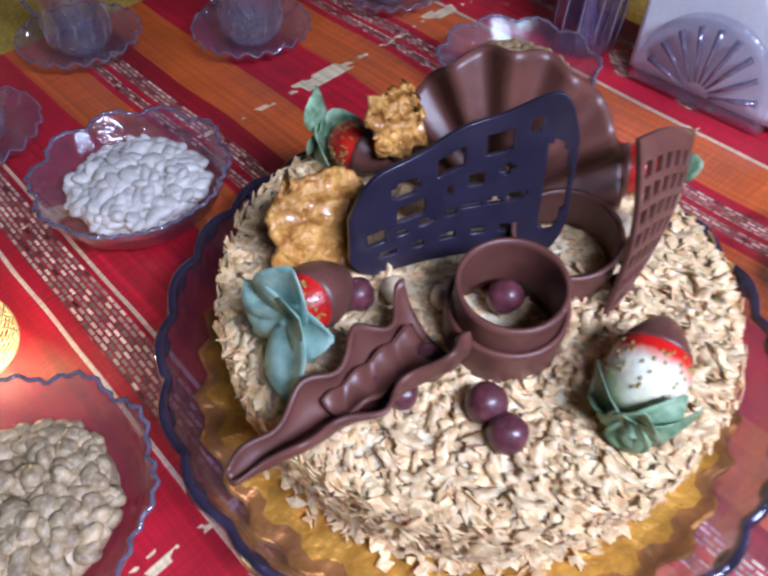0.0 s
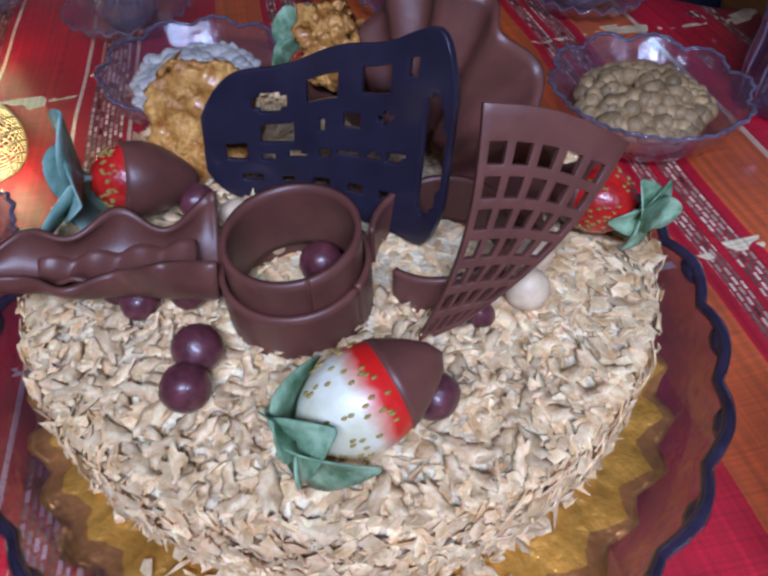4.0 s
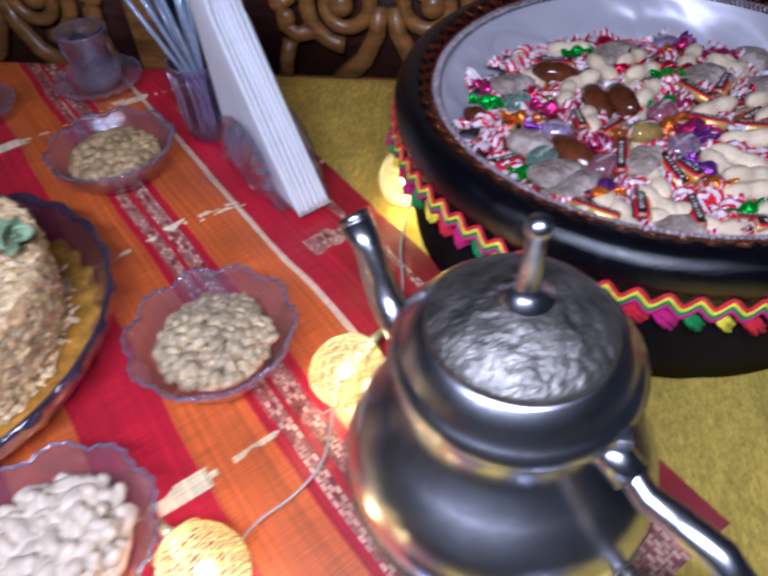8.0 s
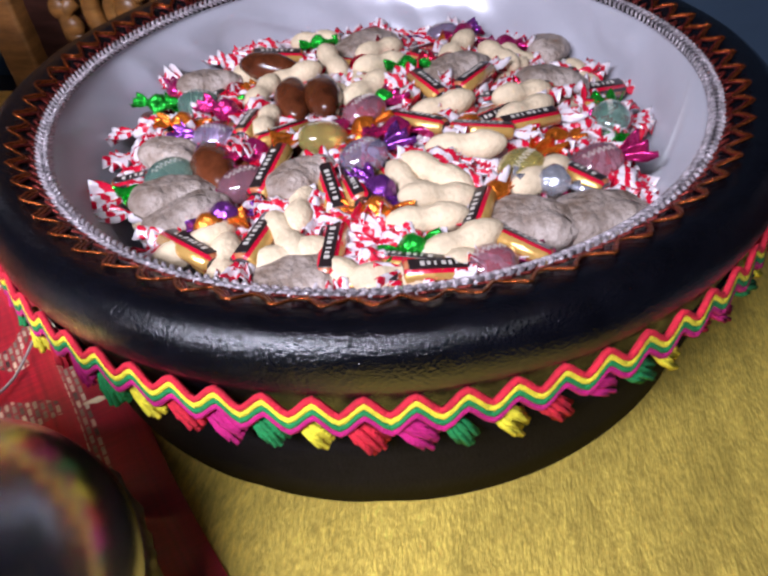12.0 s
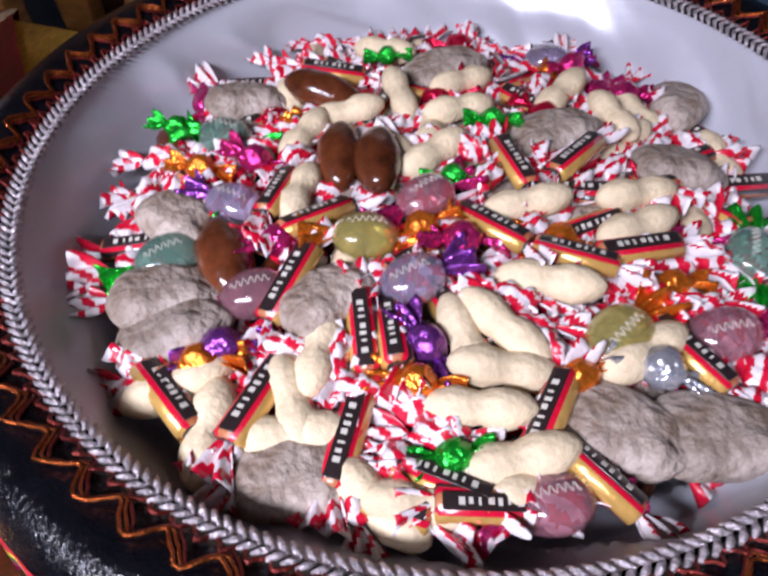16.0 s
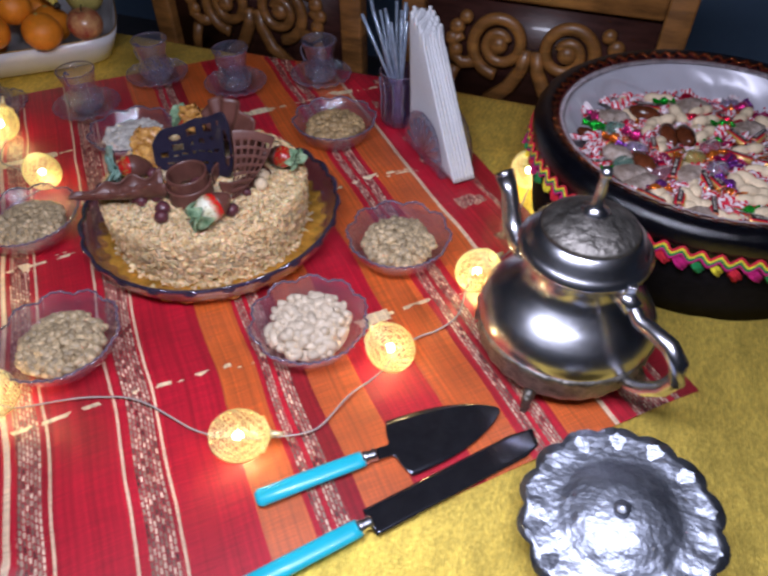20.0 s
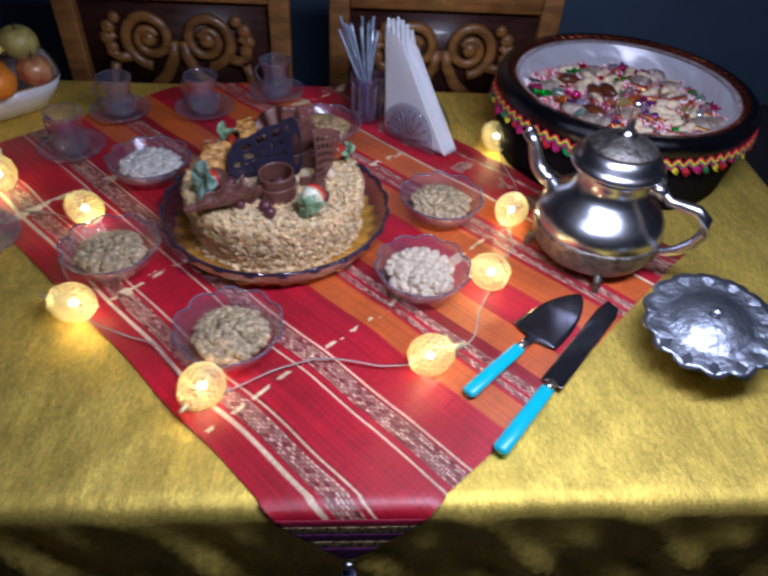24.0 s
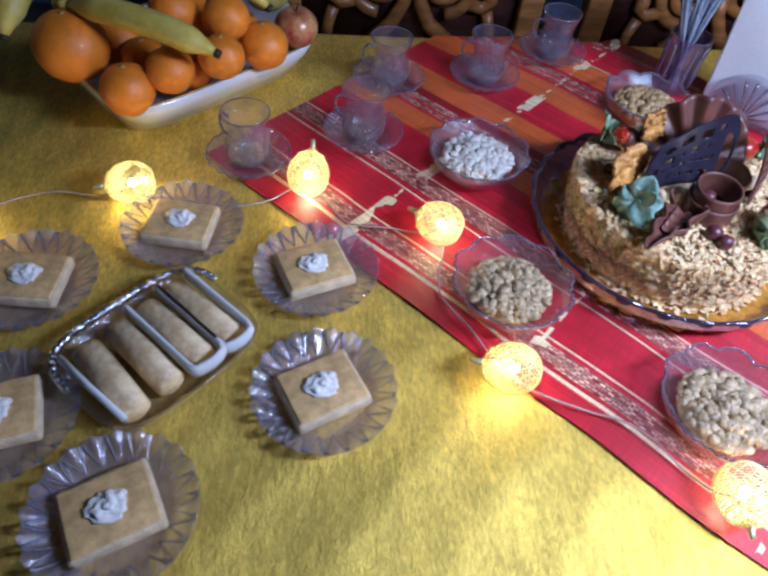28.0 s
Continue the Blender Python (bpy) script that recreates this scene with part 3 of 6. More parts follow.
def blush():
    """The pale berry reddens towards its tip."""
    nt = BERRY_WHITE.node_tree
    b = nt.nodes["Principled BSDF"]
    old = b.inputs["Base Color"].links[0].from_socket
    co = nt.nodes.new("ShaderNodeTexCoord")
    sp = nt.nodes.new("ShaderNodeSeparateXYZ")
    nt.links.new(co.outputs["Object"], sp.inputs[0])
    n = nt.nodes.new("ShaderNodeTexNoise")
    n.inputs["Scale"].default_value = 160
    nt.links.new(co.outputs["Object"], n.inputs["Vector"])
    ma = nt.nodes.new("ShaderNodeMath")
    ma.operation = "MULTIPLY_ADD"
    ma.inputs[1].default_value = 0.005
    nt.links.new(n.outputs["Fac"], ma.inputs[0])
    nt.links.new(sp.outputs[2], ma.inputs[2])
    mr = nt.nodes.new("ShaderNodeMapRange")
    mr.inputs["From Min"].default_value, mr.inputs["From Max"].default_value = 0.0005, 0.0075
    nt.links.new(ma.outputs[0], mr.inputs["Value"])
    mx = nt.nodes.new("ShaderNodeMixRGB")
    mx.inputs[1].default_value = (0.55, 0.012, 0.008, 1)
    nt.links.new(mr.outputs[0], mx.inputs[0])
    nt.links.new(old, mx.inputs[2])
    nt.links.new(mx.outputs[0], b.inputs["Base Color"])


blush()
SEED = mat("strawberry_seed", (0.30, 0.22, 0.04), 0.4)
LEAF = mat("strawberry_leaf", (0.13, 0.28, 0.12), 0.5, 0, 0.4, 90, 0.2, 300, col2=(0.40, 0.55, 0.34))
LEAF_PALE = mat("pale_leaf", (0.22, 0.40, 0.33), 0.55, 0, 0.25, 90, 0.2, 300, col2=(0.40, 0.55, 0.46))
NUT_SKIN = mat("hazelnut_skin", (0.11, 0.030, 0.038), 0.4, 0, 0.35, 200, 0.2, 400, coat=0.3)
NUT_PALE = mat("blanched_hazelnut", (0.72, 0.55, 0.35), 0.45, 0, 0.12, 120, 0.15, 300)
CRISP = mat("caramel_crisp", (0.50, 0.17, 0.018), 0.35, 0, 0.4, 110, 0.9, 130, coat=0.3, col2=(0.74, 0.40, 0.10), depth=0.005)


def cake_plate():
    def wave(a, i):
        k = max(0, i - 3) / 5 if i < 9 else max(0, 13 - i) / 5
        s = abs(math.sin(a * 12))
        return 1 + 0.022 * k * s, 0.004 * k * (s - 0.5)
    prof = [(0.0, 0.756), (0.09, 0.756), (0.12, 0.757), (0.140, 0.759), (0.151, 0.765), (0.157, 0.774), (0.160, 0.784), (0.1620, 0.789),
            (0.1660, 0.789), (0.1655, 0.784), (0.162, 0.773), (0.155, 0.763), (0.144, 0.7562), (0.120, 0.7532), (0.0, 0.7532)]
    p = thing("cake_plate", "violet-tinged pressed glass cake plate with a scalloped rim", "plate", loc=(CX, CY + 0.003, 0.0015))
    part("dish", lathe(prof, 120, wave), GLASS_VIOLET, p, smooth=False)
    rim = []
    for k in range(240):
        a = TAU * k / 240
        f = 1 + 0.022 * abs(math.sin(a * 12))
        rim.append((0.1642 * f * math.cos(a), 0.1642 * f * math.sin(a), 0.7895 + 0.004 * (abs(math.sin(a * 12)) - 0.5)))
    part("rim", tube(rim, 0.0028, 8, close=True), VIOLET_EDGE, p, "dark violet rolled rim")
    bead = None
    for k in range(24):
        a = TAU * (k + 0.5) / 24
        m = pose(0.1672 * math.cos(a), 0.1672 * math.sin(a), 0.788, 0, 0, math.degrees(a))
        if bead is None:
            bead = part("rim_bead", blob(0.0045, 0.009, 0.0045, 10, 6), VIOLET_EDGE, p)
            bead.matrix_basis = m
        else:
            share("rim_bead", bead, p, m)

    def ripple(a, i):
        return 1 + (0.018 * math.sin(a * 34) + 0.01 * math.sin(a * 13)) * (i in (2, 3, 4)), 0.0025 * math.sin(a * 34) * (i in (2, 3))
    solo("cake_board", lathe([(0.0, 0.7605), (0.125, 0.7605), (0.149, 0.763), (0.152, 0.764), (0.149, 0.7595), (0.0, 0.7585)], 140, ripple),
         GOLD_BOARD, "crinkled gold foil cake board under the cake", "cake board").matrix_basis = pose(CX, CY, 0.0005)


cake_plate()


def cake():
    c = thing("cake", "round cake coated all over with toasted almond flakes", "cake", loc=(CX, CY, 0))

    def wave(a, i):
        return 1 + 0.012 * noise.noise(Vector((math.cos(a) * 3, math.sin(a) * 3, i))), 0.0
    prof = [(0.0, 0.7622), (0.112, 0.7622), (0.119, 0.766), (0.1235, 0.79), (0.1265, 0.820), (0.1235, 0.8305), (0.10, 0.8335), (0.05, 0.8340), (0.0, 0.8340)]
    part("sponge", lathe(prof, 96, wave), SPONGE, c)
    r = random.Random(3)
    verts, faces = [], []
    shapes = ([(-1.1, -0.25, 0.0), (0.2, -0.6, 0.16), (1.2, -0.1, 0.0), (0.5, 0.6, 0.10), (-0.6, 0.5, 0.14)],
              [(-0.8, -0.7, 0.05), (0.7, -0.6, 0.0), (1.0, 0.5, 0.18), (-0.3, 0.8, 0.04)],
              [(-1.4, -0.2, 0.0), (0.1, -0.35, 0.12), (1.5, -0.1, 0.02), (0.3, 0.3, 0.16)],
              [(-0.9, -0.4, 0.02), (-0.2, -0.9, 0.12), (0.8, -0.6, 0.06), (1.0, 0.4, 0.0), (0.1, 0.9, 0.16), (-0.8, 0.4, 0.08)])

    def flake(p, nrm, size):
        t = nrm.orthogonal().normalized()
        t.rotate(Matrix.Rotation(r.uniform(0, TAU), 3, nrm))
        up = (nrm + Vector((r.gauss(0, 0.22), r.gauss(0, 0.22), r.gauss(0, 0.22)))).normalized()
        base = r.choice(shapes)
        t = (t - up * t.dot(up)).normalized()
        w = up.cross(t)
        k = len(verts)
        sx, sy = size * r.uniform(0.8, 1.2), size * r.uniform(0.6, 1.0)
        for off in (0.0, 0.0005):
            for x, y, z in base:
                verts.append(p + t * (x * sx * r.uniform(0.6, 1.25)) + w * (y * sy * r.uniform(0.6, 1.25)) + up * (z * size * 1.4 + off))
        n = len(base)
        faces.append([k + i for i in range(n)][::-1])
        faces.append([k + n + i for i in range(n)])
        for i in range(n):
            faces.append([k + i, k + (i + 1) % n, k + n + (i + 1) % n, k + n + i])
    for i in range(5600):
        a, q = r.uniform(0, TAU), 0.126 * math.sqrt(r.random())
        flake(Vector((q * math.cos(a), q * math.sin(a), 0.8325 + r.uniform(0, 0.0025))), Vector((0, 0, 1)), r.choice((0.0012, 0.0018, 0.0025, 0.003, 0.0038, 0.0048)) * r.uniform(0.8, 1.2))
    for i in range(5200):
        a, z = r.uniform(0, TAU), r.uniform(0.763, 0.833)
        q = 0.1195 + 0.0085 * min(1, (z - 0.763) / 0.045) + r.uniform(-0.001, 0.002)
        flake(Vector((q * math.cos(a), q * math.sin(a), z)), Vector((math.cos(a), math.sin(a), 0.15)), r.choice((0.0012, 0.0018, 0.0025, 0.003, 0.0038, 0.0046)) * r.uniform(0.8, 1.2))
    for i in range(1300):
        a, e = r.uniform(0, TAU), r.uniform(0.1, 1.5)
        q, z = 0.1215 + 0.0055 * math.cos(e), 0.8275 + 0.0065 * math.sin(e)
        flake(Vector((q * math.cos(a), q * math.sin(a), z)), Vector((math.cos(a) * math.cos(e), math.sin(a) * math.cos(e), math.sin(e))), r.choice((0.0018, 0.0025, 0.0035)))
    for i in range(420):
        a = r.uniform(0, TAU)
        q = 0.121 + abs(r.gauss(0, 0.005))
        flake(Vector((q * math.cos(a), q * math.sin(a), 0.7635 + r.uniform(0, 0.002))), Vector((0, 0, 1)), r.uniform(0.0025, 0.005))
    me = bpy.data.meshes.new("almond_flakes")
    me.from_pydata(verts, [], faces)
    me.materials.append(FLAKE)
    ob = new("almond_flakes", me)
    ob.parent = c
    tagged(ob, "pale toasted almond flakes", kind="stuff")
    kinds = []
    for j in range(5):
        def shape(s, t):
            a, b2 = 2 * s - 1, 2 * t - 1
            x, y = a * math.sqrt(1 - b2 * b2 * 0.45), b2 * math.sqrt(1 - a * a * 0.45)
            e = 1 + 0.75 * noise.noise(Vector((x * 2.6, y * 2.6, j * 5.1)))
            return Vector((x * 0.0062 * e, y * 0.0034 * e, 0.0022 * x * x - 0.0016 * y * y))
        kinds.append(sheet(5, 4, shape, 0.0005))
    proto = {}
    for i in range(300):
        j = i % 5
        a, q = r.uniform(math.pi * 1.02, TAU * 0.99), 0.122 * math.sqrt(r.uniform(0.12, 1.0))
        m = pose(q * math.cos(a), q * math.sin(a), 0.8362 + r.uniform(0, 0.0012), r.gauss(0, 16), r.gauss(0, 16), r.uniform(0, 360)) @ Matrix.Scale(r.uniform(0.75, 1.15), 4)
        if j in proto:
            share("almond_flake", proto[j], c, m)
        else:
            proto[j] = part("almond_flake", kinds[j], FLAKE_ONE, c)
            proto[j].matrix_basis = m
    return c


cake()


def grid_panel(name, label, place, nx, ny, holes, mtl, thick=0.0028):
    """A pierced chocolate plaque: place(s, t) in 0..1."""
    bm = sheet(nx, ny, place, thick, hole=holes)
    ob = solo(name, bm, mtl, label, "chocolate decoration", "chocolate decorations on the cake")
    md = ob.modifiers.new("round", "BEVEL")
    md.width, md.segments, md.limit_method = 0.0006, 2, "ANGLE"
    return ob


LIFT = 0.010
BEFORE_DECOR = set(bpy.data.objects)


def chocolate():
    # dark pierced plaque leaning back over the ring
    a, b, c, d = Vector((-0.069, 0.020, 0.826)), Vector((0.036, 0.036, 0.828)), Vector((-0.069, 0.028, 0.877)), Vector((0.032, 0.055, 0.915))

    def dark(s, t):
        q = a.lerp(b, s).lerp(c.lerp(d, s), t)
        bow = 0.012 * (1 - (2 * s - 1) ** 2)
        q += Vector((0.004, 0.012, 0.0)) * bow / 0.012
        # rounded corners and a waist
        k = max(0.0, abs(2 * s - 1) - 0.66) / 0.34
        m = a.lerp(b, s).lerp(c.lerp(d, s), 0.5)
        q = m + (q - m) * (1 - 0.52 * k * k * k) + Vector((0, 0, 0.0012 * math.sin(s * 17) * t))
        return q
    # punched holes: middle and half size in the plaque's own grid; wide windows above, slits below, a long loop at the end
    slots = set()
    holes = [(37.6, 16, 2.6, 10.5), (9, 27, 2.2, 2.4), (17, 28, 2.4, 2.8), (26, 29, 2.7, 3.0), (32.5, 30, 1.1, 1.6), (10, 19, 2.8, 2.6), (17, 20, 1.0, 1.6), (22, 21, 1.6, 1.6), (28, 22, 1.1, 1.2)]
    holes += [(4 + 4.4 * k, 12.5 + 0.35 * k, 1.2 if k % 2 else 1.7, 0.9) for k in range(7)] + [(6 + 5.6 * k, 6.5, 1.3, 0.9) for k in range(5)] + [(4, 14.5, 2.0, 1.8)]
    for cx, cy, rx, ry in holes:
        slots |= {(i, j) for i in range(1, 41) for j in range(2, 35) if abs((i - cx) / rx) ** 3 + abs((j - cy) / ry) ** 3 < 1}
    grid_panel("chocolate_plaque", "glossy dark chocolate plaque with punched holes", dark, 42, 36, lambda i, j: (i, j) in slots, CHOC_DARK)

    # milk chocolate lattice standing on its point
    tip, tl, tr = Vector((0.050, -0.002, 0.826)), Vector((0.050, 0.032, 0.906)), Vector((0.089, 0.062, 0.888))
    low = Vector((0.064, 0.012, 0.834))

    def lattice(s, t):
        q = (tip.lerp(low, s * 0.85)).lerp(tl.lerp(tr, s), t)
        return q + Vector((0.006 * math.sin(t * 3.1), 0, 0.004 * math.sin(s * math.pi) * t))

    def lat_hole(i, j):
        if i in (0, 15) or j in (0, 23) or j > 20:
            return False
        return i % 3 != 0 and j % 3 != 0
    grid_panel("chocolate_lattice", "dark brown chocolate lattice standing upright on the cake", lattice, 16, 24, lat_hole, CHOC)

    # ruffled fan behind
    cen = Vector((0.006, 0.072, 0.832))
    ax, ay = Vector((0.90, -0.28, 0.0)).normalized(), Vector((0.02, 0.12, 0.95)).normalized()

    def fan(s, t):
        a = math.radians(182 - 200 * s)
        r = 0.022 + 0.052 * t
        w = 0.0042 * math.sin(s * 46) * (0.25 + t)
        q = cen + ax * (r * 0.86 * math.cos(a)) + ay * (r * 1.08 * math.sin(a)) + ax.cross(ay) * (w - 0.010 * t)
        return q
    solo("chocolate_fan", sheet(110, 12, fan, 0.002), CHOC, "ruffled milk chocolate fan behind the dark plaque", "chocolate decoration", "chocolate decorations on the cake")

    # ring made of two turns
    ring = thing("chocolate_ring", "milk chocolate ring of two overlapping turns", "chocolate decoration", "chocolate decorations on the cake", (0.001, -0.006, 0.0))

    def band(r, z0, z1, a0, a1, tilt):
        def f(s, t):
            a = math.radians(a0 + (a1 - a0) * s)
            z = z0 + (z1 - z0) * t + tilt * math.cos(a - 1.1)
            return Vector((r * math.cos(a), r * math.sin(a), z))
        return sheet(72, 8, f, 0.0022)
    part("outer_turn", band(0.0275, 0.8205, 0.847, 0, 360, 0.0015), CHOC, ring)
    part("inner_turn", band(0.0245, 0.832, 0.861, -40, 322, 0.002), CHOC, ring)
    solo("chocolate_hoop", band(0.027, 0.8235, 0.846, -100, 210, 0.004), CHOC, "thin milk chocolate hoop lying beside the lattice", "chocolate decoration",
         "chocolate decorations on the cake").matrix_basis = pose(0.036, 0.038, 0.0)

    # curled leaf with a drawn-out tip
    p0, p1 = Vector((-0.108, -0.088, 0.852)), Vector((-0.028, -0.016, 0.840))
    d = (p1 - p0).normalized()
    side = d.cross(Vector((0, 0, 1))).normalized()
    up = side.cross(d)

    def curl(s, t):
        r = 0.0025 + 0.0150 * s ** 0.8
        a = math.radians(-200 + 226 * t + 12 * math.sin(s * 9))
        ruff = (0.0050 * math.sin(s * 21 + t * 3) + 0.0035) * (abs(2 * t - 1) ** 3) * (0.3 + s)
        q = p0.lerp(p1, s) + side * ((r + ruff) * math.cos(a)) + up * ((r + ruff) * math.sin(a) + 0.004 * s)
        return q
    solo("chocolate_leaf", sheet(60, 28, curl, 0.002), CHOC, "curled milk chocolate leaf with ruffled edges and a long tip", "chocolate decoration", "chocolate decorations on the cake")
    def inner(x, t):
        q = p0.lerp(p1, 0.42 + 0.50 * x)
        return q + side * ((2 * t - 1) * (0.006 + 0.006 * x)) + up * (0.0016 * math.sin(x * 22 + t * 2.5) - 0.005 + 0.004 * (2 * t - 1) ** 2)
    solo("chocolate_curl", sheet(36, 10, inner, 0.0018), CHOC, "small wavy fold of chocolate inside the leaf", "chocolate decoration", "chocolate decorations on the cake")


chocolate()


def strawberry(at, axis, size, dip, flesh, leaf_mat, label, spread=1.0):
    """A dipped strawberry: axis points from tip to leaves; dip = share of its length in chocolate."""
    z = Vector(axis).normalized()
    m = Matrix.Translation(at) @ z.to_track_quat("Z", "Y").to_matrix().to_4x4()
    s = thing("strawberry", label, "strawberry", "strawberries on the cake")
    s.matrix_basis = m

    def prof(t):
        return size * 0.56 * (math.sin(math.pi * min(1, t * 0.92 + 0.04)) ** 0.62) * (0.52 + 0.48 * t ** 0.7)
    L = size * 1.35
    rows = [(prof(k / 20), (k / 20 - 0.55) * L) for k in range(21)]
    cut = int(20 * dip)
    part("dipped_half", lathe([(0.0003, -0.56 * L)] + [(r * 1.035, z0) for r, z0 in rows[1:cut + 1]] + [(rows[cut][0] * 0.9, rows[cut][1] + 0.0004)], 28), CHOC, s, "milk chocolate coat")
    part("flesh", lathe([(max(r, 0.0003), z0) for r, z0 in rows[cut - 1:]], 28), flesh, s)
    bm = bmesh.new()
    for i in range(85):
        k = rng.uniform(dip + 0.04, 0.93)
        a = rng.uniform(0, TAU)
        r = prof(k)
        blob(0.0007, 0.0005, 0.0011, 6, 4, bm=bm, at=Matrix.Translation((r * math.cos(a), r * math.sin(a), (k - 0.55) * L)))
    part("seeds", bm, SEED, s, kind="stuff")
    n = 8
    top = 0.44 * L
    for k in range(n):
        a = TAU * k / n + rng.uniform(-0.2, 0.2)
        ln = size * rng.uniform(0.6, 1.15) * spread
        droop = rng.uniform(-0.5, 1.15)

        def leaf(s2, t2, a=a, ln=ln, droop=droop):
            w = 0.44 * ln * math.sin(math.pi * (0.08 + 0.9 * s2)) ** 0.8 * (2 * t2 - 1)
            rad = ln * s2 * 0.95
            zz = top + 0.003 + ln * (0.25 * s2 - droop * s2 * s2) + abs(w) * 0.45
            return Vector((rad * math.cos(a) - w * math.sin(a), rad * math.sin(a) + w * math.cos(a), zz))
        part("leaf", sheet(8, 4, leaf, 0.0005), leaf_mat, s)
    part("stalk", tube([(0, 0, top), (0.001, 0, top + 0.005), (0.003, 0.001, top + 0.010)], 0.0014, 7), leaf_mat, s)
    return s


strawberry((0.054, -0.040, 0.8470), (-0.45, -0.80, -0.16), 0.035, 0.42, BERRY_WHITE, LEAF, "chocolate-dipped strawberry with a pale speckled shoulder and green leaves", 0.62)
strawberry((0.078, 0.088, 0.842), (0.95, -0.18, 0.12), 0.030, 0.55, BERRY_RED, LEAF, "chocolate-dipped strawberry with a red shoulder and green leaves", 0.75)
strawberry((-0.083, 0.000, 0.8445), (-0.52, -0.80, 0.36), 0.032, 0.78, BERRY_RED, LEAF_PALE, "chocolate-dipped strawberry with wilted bluish-green leaves", 0.95)
strawberry((-0.066, 0.100, 0.846), (-0.85, 0.45, 0.10), 0.029, 0.50, BERRY_RED, LEAF, "chocolate-dipped strawberry with an orange-red shoulder at the back", 0.7)


def crisp(at, rx, ry, rz, sx, sz, name="caramel_crisp"):
    def f(s, t):
        w = 0.0032 * noise.noise(Vector((s * 6, t * 6, sx * 90)))
        a, b = 2 * s - 1, 2 * t - 1
        x, z = a * math.sqrt(1 - b * b * 0.42), b * math.sqrt(1 - a * a * 0.42)
        e = 1 + 0.30 * noise.noise(Vector((x * 2.2, z * 2.2, sx * 50))) * max(abs(a), abs(b))
        return Vector((x * 0.5 * sx * e, w + 0.003 * noise.noise(Vector((s * 17, t * 17, 2))), z * 0.5 * sz * e))
    solo(name, sheet(26, 26, f, 0.003), CRISP, "bubbly amber caramel crisp stuck into the cake", "caramel crisp", "caramel crisps on the cake").matrix_basis = pose(*at, rx, ry, rz)


crisp((-0.083, 0.036, 0.851), -22, 12, 20, 0.046, 0.055)
crisp((-0.046, 0.084, 0.873), -10, -8, 15, 0.028, 0.036)


def hazelnut(at, r, mtl, label):
    ob = solo("hazelnut", blob(r, r, r * 1.06, 16, 12, 0.0008, 160, at[0] * 900), mtl, label, "hazelnut", "hazelnuts on the cake")
    ob.matrix_basis = pose(*at, rng.uniform(-40, 40), rng.uniform(-40, 40), rng.uniform(0, 360))


for x, y, z, r in ((-0.011, -0.048, 0.8335, 0.0088), (-0.004, -0.0615, 0.8325, 0.0085), (-0.057, -0.040, 0.832, 0.0080), (-0.046, -0.042, 0.831, 0.0075), (-0.034, -0.028, 0.833, 0.0085),
                   (0.067, -0.021, 0.8325, 0.0085), (-0.065, 0.010, 0.832, 0.0080), (0.003, 0.006, 0.836, 0.0085), (0.063, 0.020, 0.829, 0.0055), (-0.092, 0.062, 0.830, 0.0065)):
    hazelnut((x, y, z), r, NUT_SKIN, "purple-brown skinned hazelnut on the cake")
for x, y, z, r in ((0.068, 0.055, 0.832, 0.0085), (0.074, 0.038, 0.8315, 0.0085), (-0.050, -0.031, 0.830, 0.0065), (-0.048, 0.014, 0.830, 0.007), (-0.025, 0.010, 0.830, 0.006)):
    hazelnut((x, y, z), r, NUT_PALE, "pale blanched hazelnut on the cake")

for ob in set(bpy.data.objects) - BEFORE_DECOR:
    if ob.parent is None:
        ob.matrix_basis = Matrix.Translation((0, 0, LIFT)) @ ob.matrix_basis

# ---- bowls of nuts ----
SEED_WHITE = mat("white_pumpkin_seed", (0.58, 0.54, 0.48), 0.5, 0, 0.1, 120, 0.15, 400, rnd=0.15)
CASHEW = mat("cashew", (0.60, 0.49, 0.36), 0.5, 0, 0.12, 90, 0.15, 300, rnd=0.15)
PISTACHIO = mat("pistachio_shell", (0.44, 0.33, 0.19), 0.42, 0, 0.4, 130, 0.5, 260, rnd=0.28)
WALNUT = mat("roasted_nut", (0.36, 0.24, 0.11), 0.5, 0, 0.3, 90, 0.4, 250, rnd=0.35)


def glass_bowl_mesh(seg=80):
    def wave(a, i):
        k = (0, 0, 0.15, 0.4, 0.75, 1.0, 1.0, 0.8, 0.5, 0.2, 0, 0, 0)[i]
        s = abs(math.cos(a * 5))
        return 1 + k * 0.075 * (s - 0.5) + 0.02 * k * math.sin(a * 40), 0.004 * k * s
    prof = [(0.0, 0.0055), (0.034, 0.0055), (0.044, 0.009), (0.052, 0.017), (0.058, 0.026), (0.0625, 0.033), (0.0645, 0.0335), (0.0620, 0.026), (0.056, 0.015), (0.047, 0.0055), (0.036, 0.0015), (0.034, 0.0), (0.0, 0.0)]
    return lathe(prof, seg, wave)


def bowl_rim():
    pts = []
    for k in range(160):
        a = TAU * k / 160
        s = abs(math.cos(a * 5))
        f = 1 + 0.075 * (s - 0.5) + 0.02 * math.sin(a * 40)
        pts.append((0.0636 * f * math.cos(a), 0.0636 * f * math.sin(a), 0.0336 + 0.004 * s))
    return tube(pts, 0.0013, 6, close=True)


